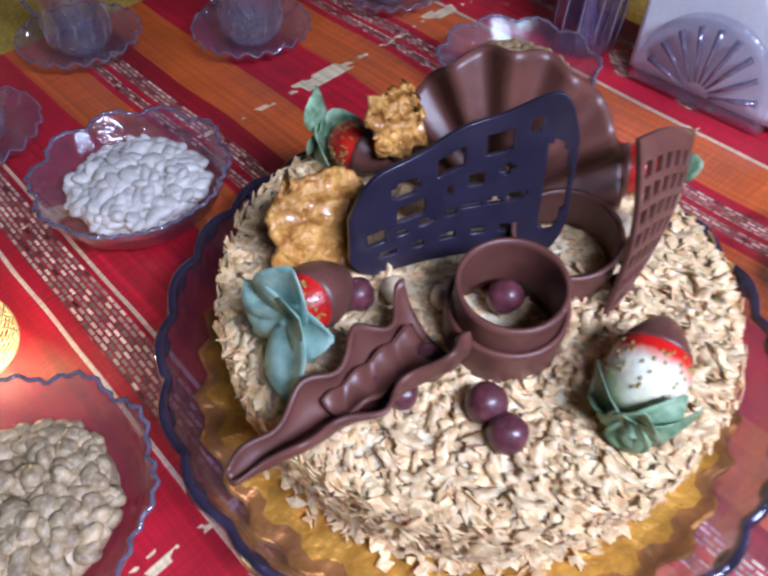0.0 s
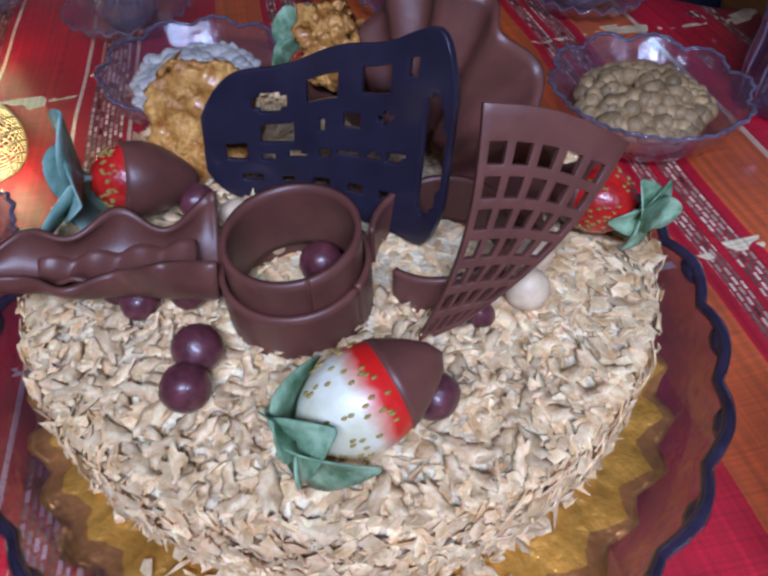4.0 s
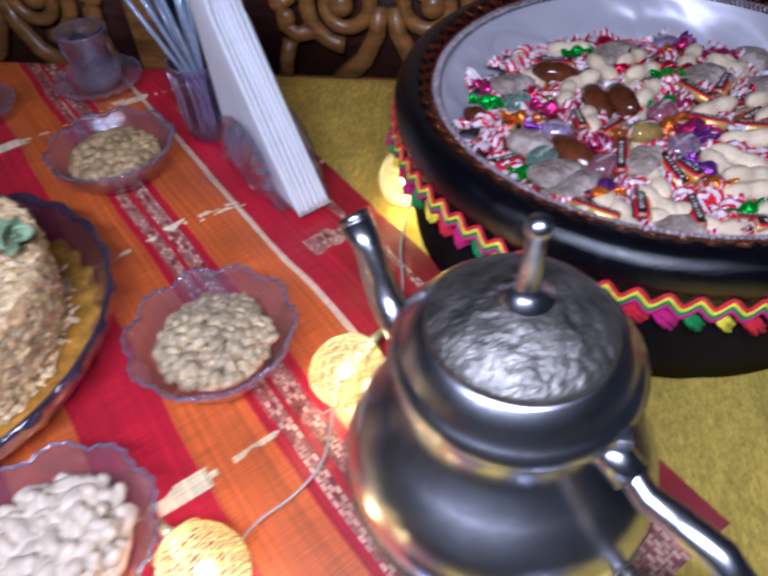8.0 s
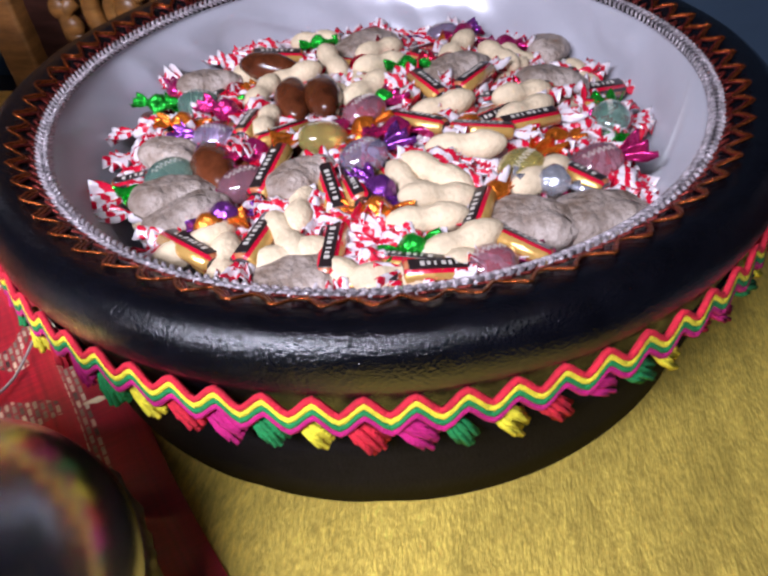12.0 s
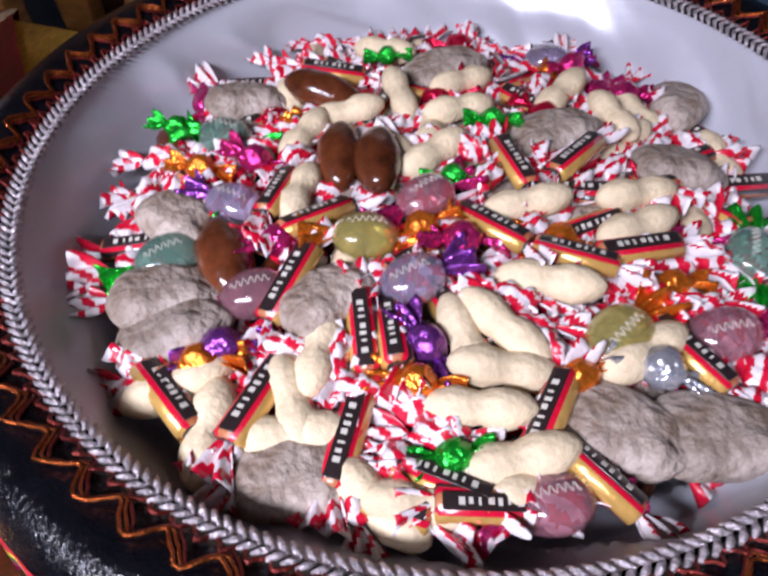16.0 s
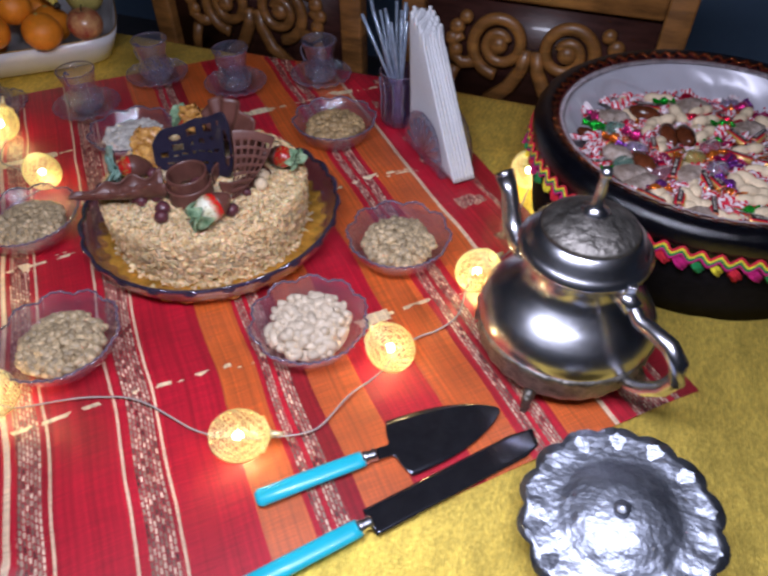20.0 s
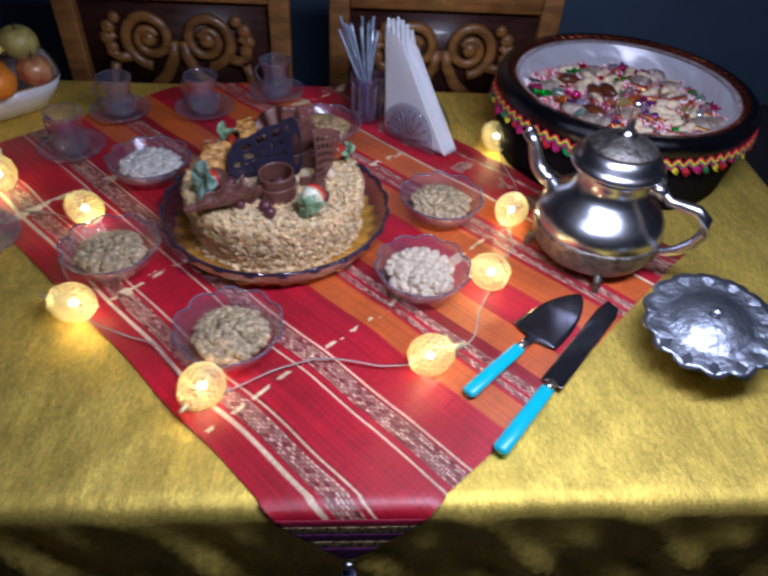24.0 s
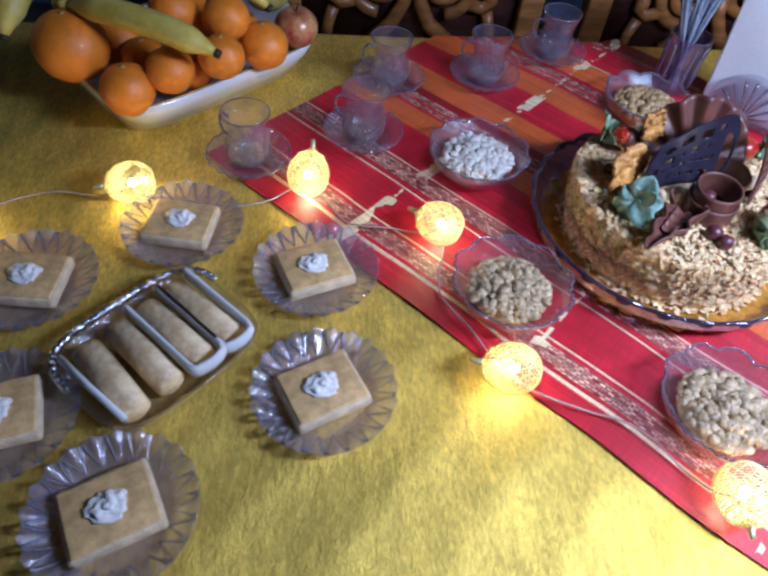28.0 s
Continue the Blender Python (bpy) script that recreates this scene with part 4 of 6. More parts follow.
def nut_shape(kind):
    bm = bmesh.new()
    if kind == "cashew":
        pts = [(0.0085 * math.cos(a), 0.0085 * math.sin(a) - 0.004, 0) for a in (math.radians(20 + 140 * k / 7) for k in range(8))]
        tube(pts, lambda t: 0.0052 * math.sin(math.pi * (0.12 + 0.76 * t)) ** 0.5, 8, bm)
    elif kind == "pistachio":
        blob(0.0085, 0.0058, 0.0050, 12, 8, 0.0010, 220, 3, bm=bm)
    elif kind == "round":
        blob(0.0062, 0.0058, 0.0056, 9, 6, 0.001, 200, bm=bm)
    else:
        blob(0.0090, 0.0058, 0.0042, 12, 8, bm=bm, shape=lambda q, n: Vector((q.x, q.y * (1 - 0.35 * n.x), q.z)))
    return bm


def heap(name, label, at, mtl, kind, count, rad, top, seed, flat=0.5, scale=1.0):
    r = random.Random(seed)
    first = None
    for i in range(count):
        q, a = rad * math.sqrt(r.random()), r.uniform(0, TAU)
        h = 0.010 + (top - 0.010) * (0.45 + 0.55 * (1 - (q / rad) ** 2)) * (0.80 + 0.20 * r.random())
        q *= 0.80 + 0.2 * min(1, h / 0.03)
        m = Matrix.Translation((at[0] + q * math.cos(a), at[1] + q * math.sin(a), at[2] + h)) @ pose(0, 0, 0, r.gauss(0, 60 * flat), r.gauss(0, 60 * flat), r.uniform(0, 360)) @ Matrix.Scale(scale * r.uniform(0.85, 1.15), 4)
        if first is None:
            first = solo(name, nut_shape(kind), mtl, label, "nut", name + " in a bowl")
            first.matrix_basis = m
        else:
            o = new(name, first.data)
            o.matrix_basis = m
            tagged(o, label, "nut", name + " in a bowl")
    # what lies below the top layer
    inner = solo(name + "_filling", lathe([(rad * 0.86, 0.007), (rad * 0.95, 0.016), (rad * 0.80, top * 0.60), (rad * 0.45, top * 0.78), (0.0005, top * 0.82)], 28), mtl, "nuts packed below the top layer in a glass bowl", "nuts", "", "stuff")
    inner.matrix_basis = Matrix.Translation(at)


BOWL = None
for bx, by, rz, nm, lab, mtl, kind, cnt, flat, sc in (
        (-0.222, 0.157, 10, "pumpkin_seed", "white pumpkin seed heaped in a glass bowl", SEED_WHITE, "seed", 210, 0.35, 1.0),
        (-0.223, -0.069, 40, "roasted_seed", "small beige roasted seed in a glass bowl", PISTACHIO, "pistachio", 230, 0.5, 0.85),
        (-0.042, -0.222, 25, "pistachio", "beige roasted pistachio in a glass bowl", PISTACHIO, "pistachio", 230, 0.6, 0.9),
        (0.203, -0.106, 5, "cashew", "pale curved cashew heaped in a glass bowl", CASHEW, "cashew", 170, 0.6, 1.05),
        (0.248, 0.064, 15, "roasted_nut", "beige roasted nut in a glass bowl", PISTACHIO, "pistachio", 230, 0.6, 0.9),
        (0.059, 0.294, 30, "brown_nut", "round brown roasted nut in a glass bowl", WALNUT, "round", 240, 0.6, 1.05)):
    if BOWL is None:
        BOWL = thing("glass_bowl", "pressed glass bowl with a scalloped rim holding nuts", "bowl", "glass bowls of nuts", (bx, by, 0.7562), rz)
        part("bowl_wall", glass_bowl_mesh(), GLASS_BOWL, BOWL, smooth=False)
        part("rim", bowl_rim(), GLASS_EDGE, BOWL, "pale scalloped rim")
    else:
        copy_thing(BOWL, pose(bx, by, 0.7562, 0, 0, rz))
    heap(nm, lab, (bx, by, 0.7562), mtl, kind, cnt, 0.046, 0.035, int(bx * 1000) + 50, flat, sc)


# ---- tea glasses ----
def tea_glass():
    s = thing("tea_glass", "small waisted tea glass with a handle on a glass saucer", "tea glass", "tea glasses on saucers")
    prof = [(0.0, 0.010), (0.020, 0.0105), (0.0245, 0.016), (0.0255, 0.026), (0.0225, 0.040), (0.0215, 0.048), (0.0245, 0.060), (0.0295, 0.0765),
            (0.0310, 0.0770), (0.0262, 0.060), (0.0235, 0.048), (0.0245, 0.040), (0.0275, 0.026), (0.0268, 0.014), (0.022, 0.0075), (0.0, 0.0075)]
    fine = prof[:8]
    for (r0, z0), (r1, z1) in zip(prof[8:14], prof[9:15]):
        fine += [(r0 + (r1 - r0) * k / 3, z0 + (z1 - z0) * k / 3) for k in range(3)]
    fine += prof[14:]

    def cut_glass(a, i):
        z = fine[i][1]
        if i < 9 or z > 0.052:
            return 1, 0
        return 1 + 0.035 * abs(math.sin(a * 6 + z * 260)) * min(1, (0.052 - z) * 90), 0
    part("glass", lathe(fine, 48, cut_glass), GLASS, s, smooth=False)
    part("rim", tube([(0.0303 * math.cos(TAU * k / 40), 0.0303 * math.sin(TAU * k / 40), 0.0772) for k in range(40)], 0.0008, 6, close=True), GLASS_EDGE, s)
    part("base", lathe([(0.0, 0.0062), (0.0215, 0.0065), (0.0232, 0.0095), (0.019, 0.0125), (0.0, 0.0130)], 14), GLASS_FLUTE, s, "thick cut glass base", smooth=False)
    ridge = None
    for k in range(12):
        m = pose(0, 0, 0, 0, 0, 30 * k + 15)
        if ridge is None:
            ridge = part("cut_ridge", tube([(0.0245, 0, 0.011), (0.0282, 0.0015, 0.020), (0.0282, 0.004, 0.029), (0.0255, 0.0062, 0.038)], lambda q: 0.0005 + 0.0011 * math.sin(math.pi * q), 4), GLASS_FLUTE, s, smooth=False)
            ridge.matrix_basis = m
        else:
            share("cut_ridge", ridge, s, m)
    part("handle", tube([(0.0262, 0, 0.060), (0.034, 0, 0.063), (0.0405, 0, 0.056), (0.041, 0, 0.045), (0.036, 0, 0.034), (0.0272, 0, 0.030)], 0.0020, 8), GLASS_EDGE, s)
    saucer = thing("glass_saucer", "pressed glass saucer under a tea glass", "saucer", "glass saucers")
    prof = [(0.0, 0.0055), (0.026, 0.0055), (0.030, 0.007), (0.044, 0.0115), (0.052, 0.0165), (0.0535, 0.0165), (0.046, 0.0092), (0.032, 0.0032), (0.028, 0.0), (0.0, 0.0)]
    part("dish", lathe(prof, 80, lambda a, i: (1 + (0.03 * abs(math.sin(a * 10)) if 2 < i < 7 else 0), 0.0022 * math.cos(a * 20) if 2 < i < 7 else 0)), GLASS, saucer, smooth=False)
    part("rim", tube([(0.0528 * (1 + 0.03 * abs(math.sin(TAU * k / 100 * 10))) * math.cos(TAU * k / 100), 0.0528 * (1 + 0.03 * abs(math.sin(TAU * k / 100 * 10))) * math.sin(TAU * k / 100), 0.0168 + 0.0022 * math.cos(TAU * k / 5)) for k in range(100)], 0.0008, 6, close=True), GLASS_EDGE, saucer)
    return s, saucer


TG, TS = tea_glass()
for k, (x, y, rz, z) in enumerate(((-0.520, 0.170, 150, 0.7535), (-0.369, 0.224, 165, 0.7562), (-0.324, 0.362, 175, 0.7562), (-0.172, 0.380, 165, 0.7562), (-0.042, 0.462, 170, 0.7562))):
    for o, dz in ((TG, -0.001), (TS, 0.0)):
        m = pose(x, y, z + dz, 0, 0, rz)
        if k:
            copy_thing(o, m)
        else:
            o.matrix_basis = m


# ---- teapot ----
def teapot():
    t = thing("teapot", "engraved silver teapot with curved spout and domed lid", "teapot", loc=(0.466, -0.024, 0.0))
    part("gallery", lathe([(0.060, 0.771), (0.080, 0.772), (0.085, 0.778), (0.0900, 0.790), (0.0890, 0.801), (0.0930, 0.811), (0.0910, 0.8165), (0.074, 0.8165)], 80,
                          lambda a, i: (1 + (0.012 * math.sin(a * 26) if 1 < i < 6 else 0), 0)), SILVER_CHASED, t, "chased band round the base")
    part("body", lathe([(0.0, 0.782), (0.07, 0.785), (0.083, 0.803), (0.0900, 0.812), (0.0915, 0.820), (0.0885, 0.832), (0.080, 0.8445), (0.067, 0.855), (0.0550, 0.865), (0.0485, 0.876), (0.0475, 0.890),
                        (0.0535, 0.902), (0.050, 0.904), (0.0, 0.904)], 80), SILVER, t)
    lid = part("lid", lathe([(0.0, 0.9045), (0.056, 0.9045), (0.0632, 0.907), (0.0640, 0.911), (0.0592, 0.916), (0.0562, 0.919), (0.0545, 0.925), (0.048, 0.932), (0.046, 0.9335)], 80), SILVER, t)
    part("lid_top", lathe([(0.0465, 0.933), (0.044, 0.9365), (0.034, 0.943), (0.022, 0.9475), (0.012, 0.950), (0.0, 0.9505)], 60), SILVER_CHASED, lid, "embossed dome")
    part("finial", lathe([(0.0, 0.949), (0.012, 0.950), (0.013, 0.953), (0.0075, 0.956), (0.0055, 0.960), (0.0050, 0.974), (0.0040, 0.988), (0.0055, 0.990), (0.0048, 0.997), (0.0, 0.998)], 24), SILVER, lid)
    s = Vector((-0.70, 0.714, 0))
    at = lambda r, z: s * r + Vector((0, 0, z))
    part("spout", tube([at(0.078, 0.838), at(0.098, 0.842), at(0.114, 0.852), at(0.122, 0.868), at(0.129, 0.886), at(0.141, 0.899)],
                       lambda q: 0.0145 - 0.0065 * q + (0.003 if q > 0.95 else 0), 16, flat=1.0), SILVER, t)
    part("spout_lip", tube([at(0.1395, 0.8975), at(0.145, 0.902)], lambda q: 0.0095 + 0.002 * q, 16), SILVER, t)
    h = Vector((0.74, -0.673, 0))
    at2 = lambda r, z: h * r + Vector((0, 0, z))
    part("handle", tube([at2(0.052, 0.893), at2(0.070, 0.893), at2(0.083, 0.884), at2(0.100, 0.886), at2(0.119, 0.887), at2(0.133, 0.878), at2(0.137, 0.860), at2(0.130, 0.840), at2(0.115, 0.820), at2(0.100, 0.809), at2(0.084, 0.803)],
                        lambda q: 0.0055 + 0.0030 * math.sin(math.pi * q), 14), SILVER, t)
    part("handle_socket", tube([at2(0.050, 0.892), at2(0.062, 0.894), at2(0.074, 0.890)], 0.0095, 14), SILVER, t)
    part("lid_hinge", box(-0.006, -0.004, 0.898, 0.006, 0.008, 0.912, 0.001, m=Matrix.Translation(h * 0.062)), SILVER, t)
    foot = None
    for k in range(4):
        a = math.radians(-10 + 90 * k)
        m = pose(0, 0, 0, 0, 0, math.degrees(a))
        if foot is None:
            foot = part("foot", tube([(0.078, 0, 0.777), (0.090, 0, 0.772), (0.094, 0, 0.764), (0.090, 0, 0.7585), (0.097, 0, 0.7555)], lambda q: 0.0065 - 0.003 * q, 10), SILVER_CHASED, t)
            foot.matrix_basis = m
        else:
            share("foot", foot, t, m)


teapot()


def sugar_bowl():
    s = thing("silver_sugar_bowl", "silver footed bowl under a flat scalloped silver lid", "bowl", loc=(0.543, -0.236, 0.7525), rz=8)
    part("foot", lathe([(0.0, 0.0), (0.026, 0.0), (0.028, 0.003), (0.020, 0.008), (0.014, 0.014), (0.0, 0.014)], 40), PEWTER, s)
    part("body", lathe([(0.0, 0.0135), (0.013, 0.014), (0.022, 0.024), (0.030, 0.038), (0.034, 0.048), (0.035, 0.0535), (0.033, 0.0545), (0.0, 0.052)], 48), PEWTER, s)

    def wave(a, i):
        k = (1, 1, 0.45, 0.1, 0, 0, 0, 0)[min(i, 7)]
        return 1 + 0.085 * k * abs(math.sin(a * 7.0)) - 0.02 * k, 0.0045 * k * abs(math.cos(a * 7.0))
    lid = part("lid", lathe([(0.0745, 0.0600), (0.0768, 0.0612), (0.070, 0.0632), (0.058, 0.0645), (0.050, 0.0650), (0.046, 0.0662), (0.036, 0.0722), (0.020, 0.0765), (0.008, 0.0780), (0.0, 0.0782)], 140, wave), PEWTER, s, "flat scalloped lid")
    # the lid has slipped a little and sits askew
    lid.matrix_basis = Matrix.Translation((0, 0, 0.0605)) @ Matrix.Rotation(math.radians(10), 4, (0.66, -0.75, 0)) @ Matrix.Translation((0, 0, -0.0605))
    part("knob", lathe([(0.0, 0.0775), (0.006, 0.0780), (0.0045, 0.081), (0.0062, 0.084), (0.0065, 0.086), (0.005, 0.0885), (0.0, 0.0895)], 20), PEWTER, lid)


sugar_bowl()


# ---- cake server and knife ----
def servers():
    def along(p, q):
        d = Vector((q[0] - p[0], q[1] - p[1], 0))
        return math.degrees(math.atan2(d.y, d.x)), d.length
    # server
    rz, ln = along((0.240, -0.304), (0.426, -0.127))
    s = thing("cake_server", "cake server with a dark steel blade and turquoise handle", "cake server", loc=(0.240, -0.304, 0.7575), rz=rz)
    part("handle", tube([(0.0, 0, 0.006), (0.004, 0, 0.0062), (0.05, 0, 0.0068), (0.100, 0, 0.0062), (0.106, 0, 0.006)], lambda q: 0.0095 * (0.6 if q < 0.01 else 1) * (1 - 0.12 * q), 16, flat=0.55, up=(0, 0, 1)), TEAL, s)
    part("ferrule", lathe([(0.0, 0), (0.0062, 0), (0.0068, 0.004), (0.0052, 0.008), (0.0068, 0.012), (0.0050, 0.015), (0.0, 0.015)], 20), SILVER, s).matrix_basis = pose(0.105, 0, 0.006, 0, 90, 0)

    def blade(x, q):
        xs = 0.118 + x * (ln - 0.118)
        e = max(0.0, x - 0.16) / 0.84
        w = 0.006 if x < 0.13 else 0.031 * (min(1, (x - 0.13) / 0.05)) ** 0.5 * (1 - e ** 2.4) ** 0.8 + 0.0015
        return Vector((xs, (2 * q - 1) * w, 0.0055 - 0.004 * min(1, x / 0.2)))
    part("blade", sheet(60, 10, blade, 0.0012), BLADE, s)
    rz, ln = along((0.264, -0.381), (0.465, -0.148))
    s = thing("cake_knife", "cake knife with a dark steel blade and turquoise handle", "knife", loc=(0.264, -0.381, 0.7562), rz=rz)
    part("handle", tube([(0.0, 0, 0.006), (0.004, 0, 0.0062), (0.05, 0, 0.0068), (0.106, 0, 0.0062), (0.114, 0, 0.006)], lambda q: 0.0098 * (0.6 if q < 0.01 else 1) * (1 - 0.12 * q), 16, flat=0.55, up=(0, 0, 1)), TEAL, s)
    part("ferrule", lathe([(0.0, 0), (0.0062, 0), (0.0068, 0.004), (0.0052, 0.008), (0.0068, 0.012), (0.0050, 0.015), (0.0, 0.015)], 20), SILVER, s).matrix_basis = pose(0.112, 0, 0.006, 0, 90, 0)

    def kblade(x, q):
        xs = 0.124 + x * (ln - 0.124)
        w = 0.0135 * (1 - max(0, x - 0.9) / 0.1 * 0.35)
        return Vector((xs + 0.006 * q * max(0, x - 0.9) / 0.1, (2 * q - 1) * w, 0.0052 - 0.0035 * x))
    part("blade", sheet(40, 8, kblade, 0.0013), BLADE, s)


servers()

# ---- candy basket ----
BX, BY = 0.591, 0.294
MATTE_BLACK = mat("matte_black", (0.006, 0.005, 0.006), 0.9, 0, 0.3, 120, 0.4, 700, spec=0.08)
TRIM_ORANGE = mat("copper_thread", (0.36, 0.085, 0.02), 0.22, 0.9, 0.3, 300, 0.5, 900)
TRIM_RED = mat("dark_copper_thread", (0.16, 0.02, 0.015), 0.3, 0.7, 0.4, 300, 0.5, 900)
BRAID = mat("silver_braid", (0.50, 0.44, 0.46), 0.35, 0.6, 0.5, 500, 0.8, 900)
WOOLS = {n: mat(n + "_wool", c, 0.85, 0, 0.2, 300, 0.6, 900) for n, c in (("red", (0.55, 0.012, 0.03)), ("yellow", (0.72, 0.62, 0.03)), ("green", (0.01, 0.20, 0.05)), ("magenta", (0.45, 0.006, 0.14)))}


def basket():
    b = thing("candy_basket", "round black leather basket with coloured zigzag trim and tassels", "basket", loc=(BX, BY, 0))
    part("wall", lathe([(0.0, 0.7515), (0.203, 0.7515), (0.2055, 0.755), (0.2095, 0.780), (0.2145, 0.810), (0.2190, 0.836), (0.2212, 0.852), (0.2245, 0.8605), (0.2268, 0.868), (0.2262, 0.877), (0.2220, 0.8850), (0.2150, 0.8890),
                        (0.207, 0.8885), (0.197, 0.8840), (0.1915, 0.8790), (0.1890, 0.870), (0.188, 0.80), (0.18, 0.765), (0.0, 0.763)], 128,
                       lambda a, i: (1 + 0.006 * noise.noise(Vector((math.cos(a) * 4, math.sin(a) * 4, i * 0.6))), 0)), LEATHER, b, "padded black leather rim and wall")

    # added matte black band, keeps the gold cloth's reflection off the leather wall
    part("matte_wall_band", lathe([(0.204, 0.7512), (0.2085, 0.7512), (0.2125, 0.780), (0.2175, 0.810), (0.2215, 0.838), (0.2195, 0.839)], 128, closed=True), MATTE_BLACK, b, "added matte black band hiding the leather wall's gold reflection")

    def fold(a, i):
        # slanting pleats that gather under the braid and spread below it
        q = i / 18
        k = min(1.0, q * 3.2) * min(1.0, (1 - q) * 4)
        c, s2 = math.cos(a + 0.5 * q), math.sin(a + 0.5 * q)
        crest = 1 - abs(noise.noise(Vector((c * 2.5, s2 * 2.5, q * 0.8)))) * 2.6
        fine = 1 - abs(noise.noise(Vector((c * 8 + 3, s2 * 8, q * 1.2)))) * 2.2
        w = -0.016 + 0.038 * crest + 0.0035 * fine + 0.02 * noise.noise(Vector((c * 3, s2 * 3, 2.0)))
        return 1 - max(0.0, k * w * 1.5), 0.005 * k * noise.noise(Vector((c * 6, s2 * 6, 9)))
    slope = [(0.1895, 0.8785), (0.186, 0.870), (0.181, 0.858), (0.176, 0.845), (0.169, 0.830), (0.157, 0.816), (0.13, 0.806)]
    rows = []
    for i in range(19):
        q = i / 18 * 6
        j = min(5, int(q))
        rows.append((slope[j][0] + (slope[j + 1][0] - slope[j][0]) * (q - j), slope[j][1] + (slope[j + 1][1] - slope[j][1]) * (q - j)))
    part("lining", lathe(rows, 300, fold, caps=False), SATIN, b, "creased silver-grey satin lining")
    for row, (ra, rb, da) in enumerate(((0.1866, 0.1904, 0.026), (0.1900, 0.1940, -0.026))):
        bm = bmesh.new()
        for k in range(270):
            a = TAU * k / 270
            pts = []
            for q in (0.0, 0.5, 1.0):
                r, w = ra + (rb - ra) * q, a + da * (q - 0.5)
                pts.append((r * math.cos(w), r * math.sin(w), 0.8800 + 0.0020 * q + row * 0.0014 + 0.0009 * math.sin(math.pi * q)))
            tube(pts, lambda q: 0.0008 + 0.0005 * math.sin(math.pi * q), 5, bm)
        part("silver_braid", bm, BRAID, b, "silver herringbone braid round the lining", kind="stuff")

    def zigzag(r0, dr, z0, dz, teeth, rad, ph=0.0):
        n = teeth * 8
        pts = []
        for k in range(n):
            w = math.asin(0.85 * math.sin(TAU * k / 8 + ph)) / 1.016
            a = TAU * k / n
            r = r0 + dr * w
            pts.append((r * math.cos(a), r * math.sin(a), z0 + dz * w))
        return tube(pts, rad, 5, close=True)

    def rim_z(r):
        pts = ((0.187, 0.878), (0.1915, 0.8800), (0.197, 0.8850), (0.207, 0.8895), (0.218, 0.8900), (0.227, 0.886))
        for (r0, z0), (r1, z1) in zip(pts, pts[1:]):
            if r <= r1:
                return z0 + (z1 - z0) * (r - r0) / (r1 - r0)
        return 0.88

    def teeth(r0, r1, count, rad, lift, shift):
        bm = bmesh.new()
        n = count * 8
        pts = []
        for k in range(n):
            q = abs(((k / 8 + shift) % 1) * 2 - 1)
            r = r0 + (r1 - r0) * q + 0.0006 * math.sin(k * 1.7)
            a = TAU * k / n
            pts.append((r * math.cos(a), r * math.sin(a), rim_z(r) + lift))
        return tube(pts, rad, 5, bm, close=True)
    for j in range(3):
        part("rim_zigzag", teeth(0.1950 + 0.0012 * j, 0.2035 + 0.0014 * j, 68, 0.0007, 0.0008 + 0.0004 * j, 0.04 * j), TRIM_ORANGE if j else TRIM_RED, b, "copper thread zigzag on the rim")
    part("rim_thread", teeth(0.1925, 0.1965, 150, 0.0008, 0.0012, 0.0), TRIM_RED, b, "dark copper thread edging")
    for j, n in enumerate(("red", "yellow", "green", "magenta")):
        part("zigzag_braid", zigzag(0.2276 + 0.0006 * j, -0.0010, 0.8590 - 0.0029 * j, 0.0038, 74, 0.0016), WOOLS[n], b, n + " zigzag braid")
    names = ("green", "yellow", "red", "magenta")
    proto = {}
    for k in range(76):
        n = names[k % 4]
        a = TAU * (k + 0.5) / 76
        m = pose(0.2262 * math.cos(a), 0.2262 * math.sin(a), 0.8465, 0, 0, math.degrees(a)) @ pose(0, 0, 0, rng.uniform(20, 78), -14, 0) @ Matrix.Scale(rng.uniform(0.75, 1.0), 4)
        if n in proto:
            share("tassel", proto[n], b, m)
            continue
        bm = bmesh.new()
        for q in range(26):
            y, x = rng.uniform(-0.0060, 0.0060), rng.uniform(-0.002, 0.002)
            tube([(x * 0.3, y * 0.3, 0.004), (x + 0.002, y * 0.8, -0.006), (x + 0.001 + rng.uniform(-0.002, 0.003), y * 0.9, -0.014 + rng.uniform(-0.003, 0.003))], lambda t: 0.0019 - 0.0006 * t, 5, bm)
        proto[n] = part("tassel", bm, WOOLS[n], b, n + " wool tassel")
        proto[n].matrix_basis = m


basket()

# ---- sweets, nuts and dried fruit in the basket ----
STRIPE_W = mat("wrapper_white", (0.68, 0.60, 0.61), 0.25, 0, 0.06, 100, 0.3, 300, coat=0.6)
STRIPE_R = mat("wrapper_red", (0.52, 0.006, 0.03), 0.22, 0, 0.1, 100, 0.3, 300, coat=0.6)
WAFER = mat("wafer_wrapper_brown", (0.34, 0.07, 0.03), 0.22, 0, 0.3, 160, 0.4, 300, coat=0.6, col2=(0.52, 0.20, 0.09))
STRIPE_GOLD = mat("wrapper_gold", (0.62, 0.36, 0.10), 0.25, 0.4, 0.1, 100, 0.3, 300, coat=0.5)
LABEL_DARK = mat("label_dark", (0.022, 0.014, 0.014), 0.3, 0, 0.1, coat=0.5)
PRINT = mat("label_print", (0.58, 0.53, 0.46), 0.4, 0, 0.05)
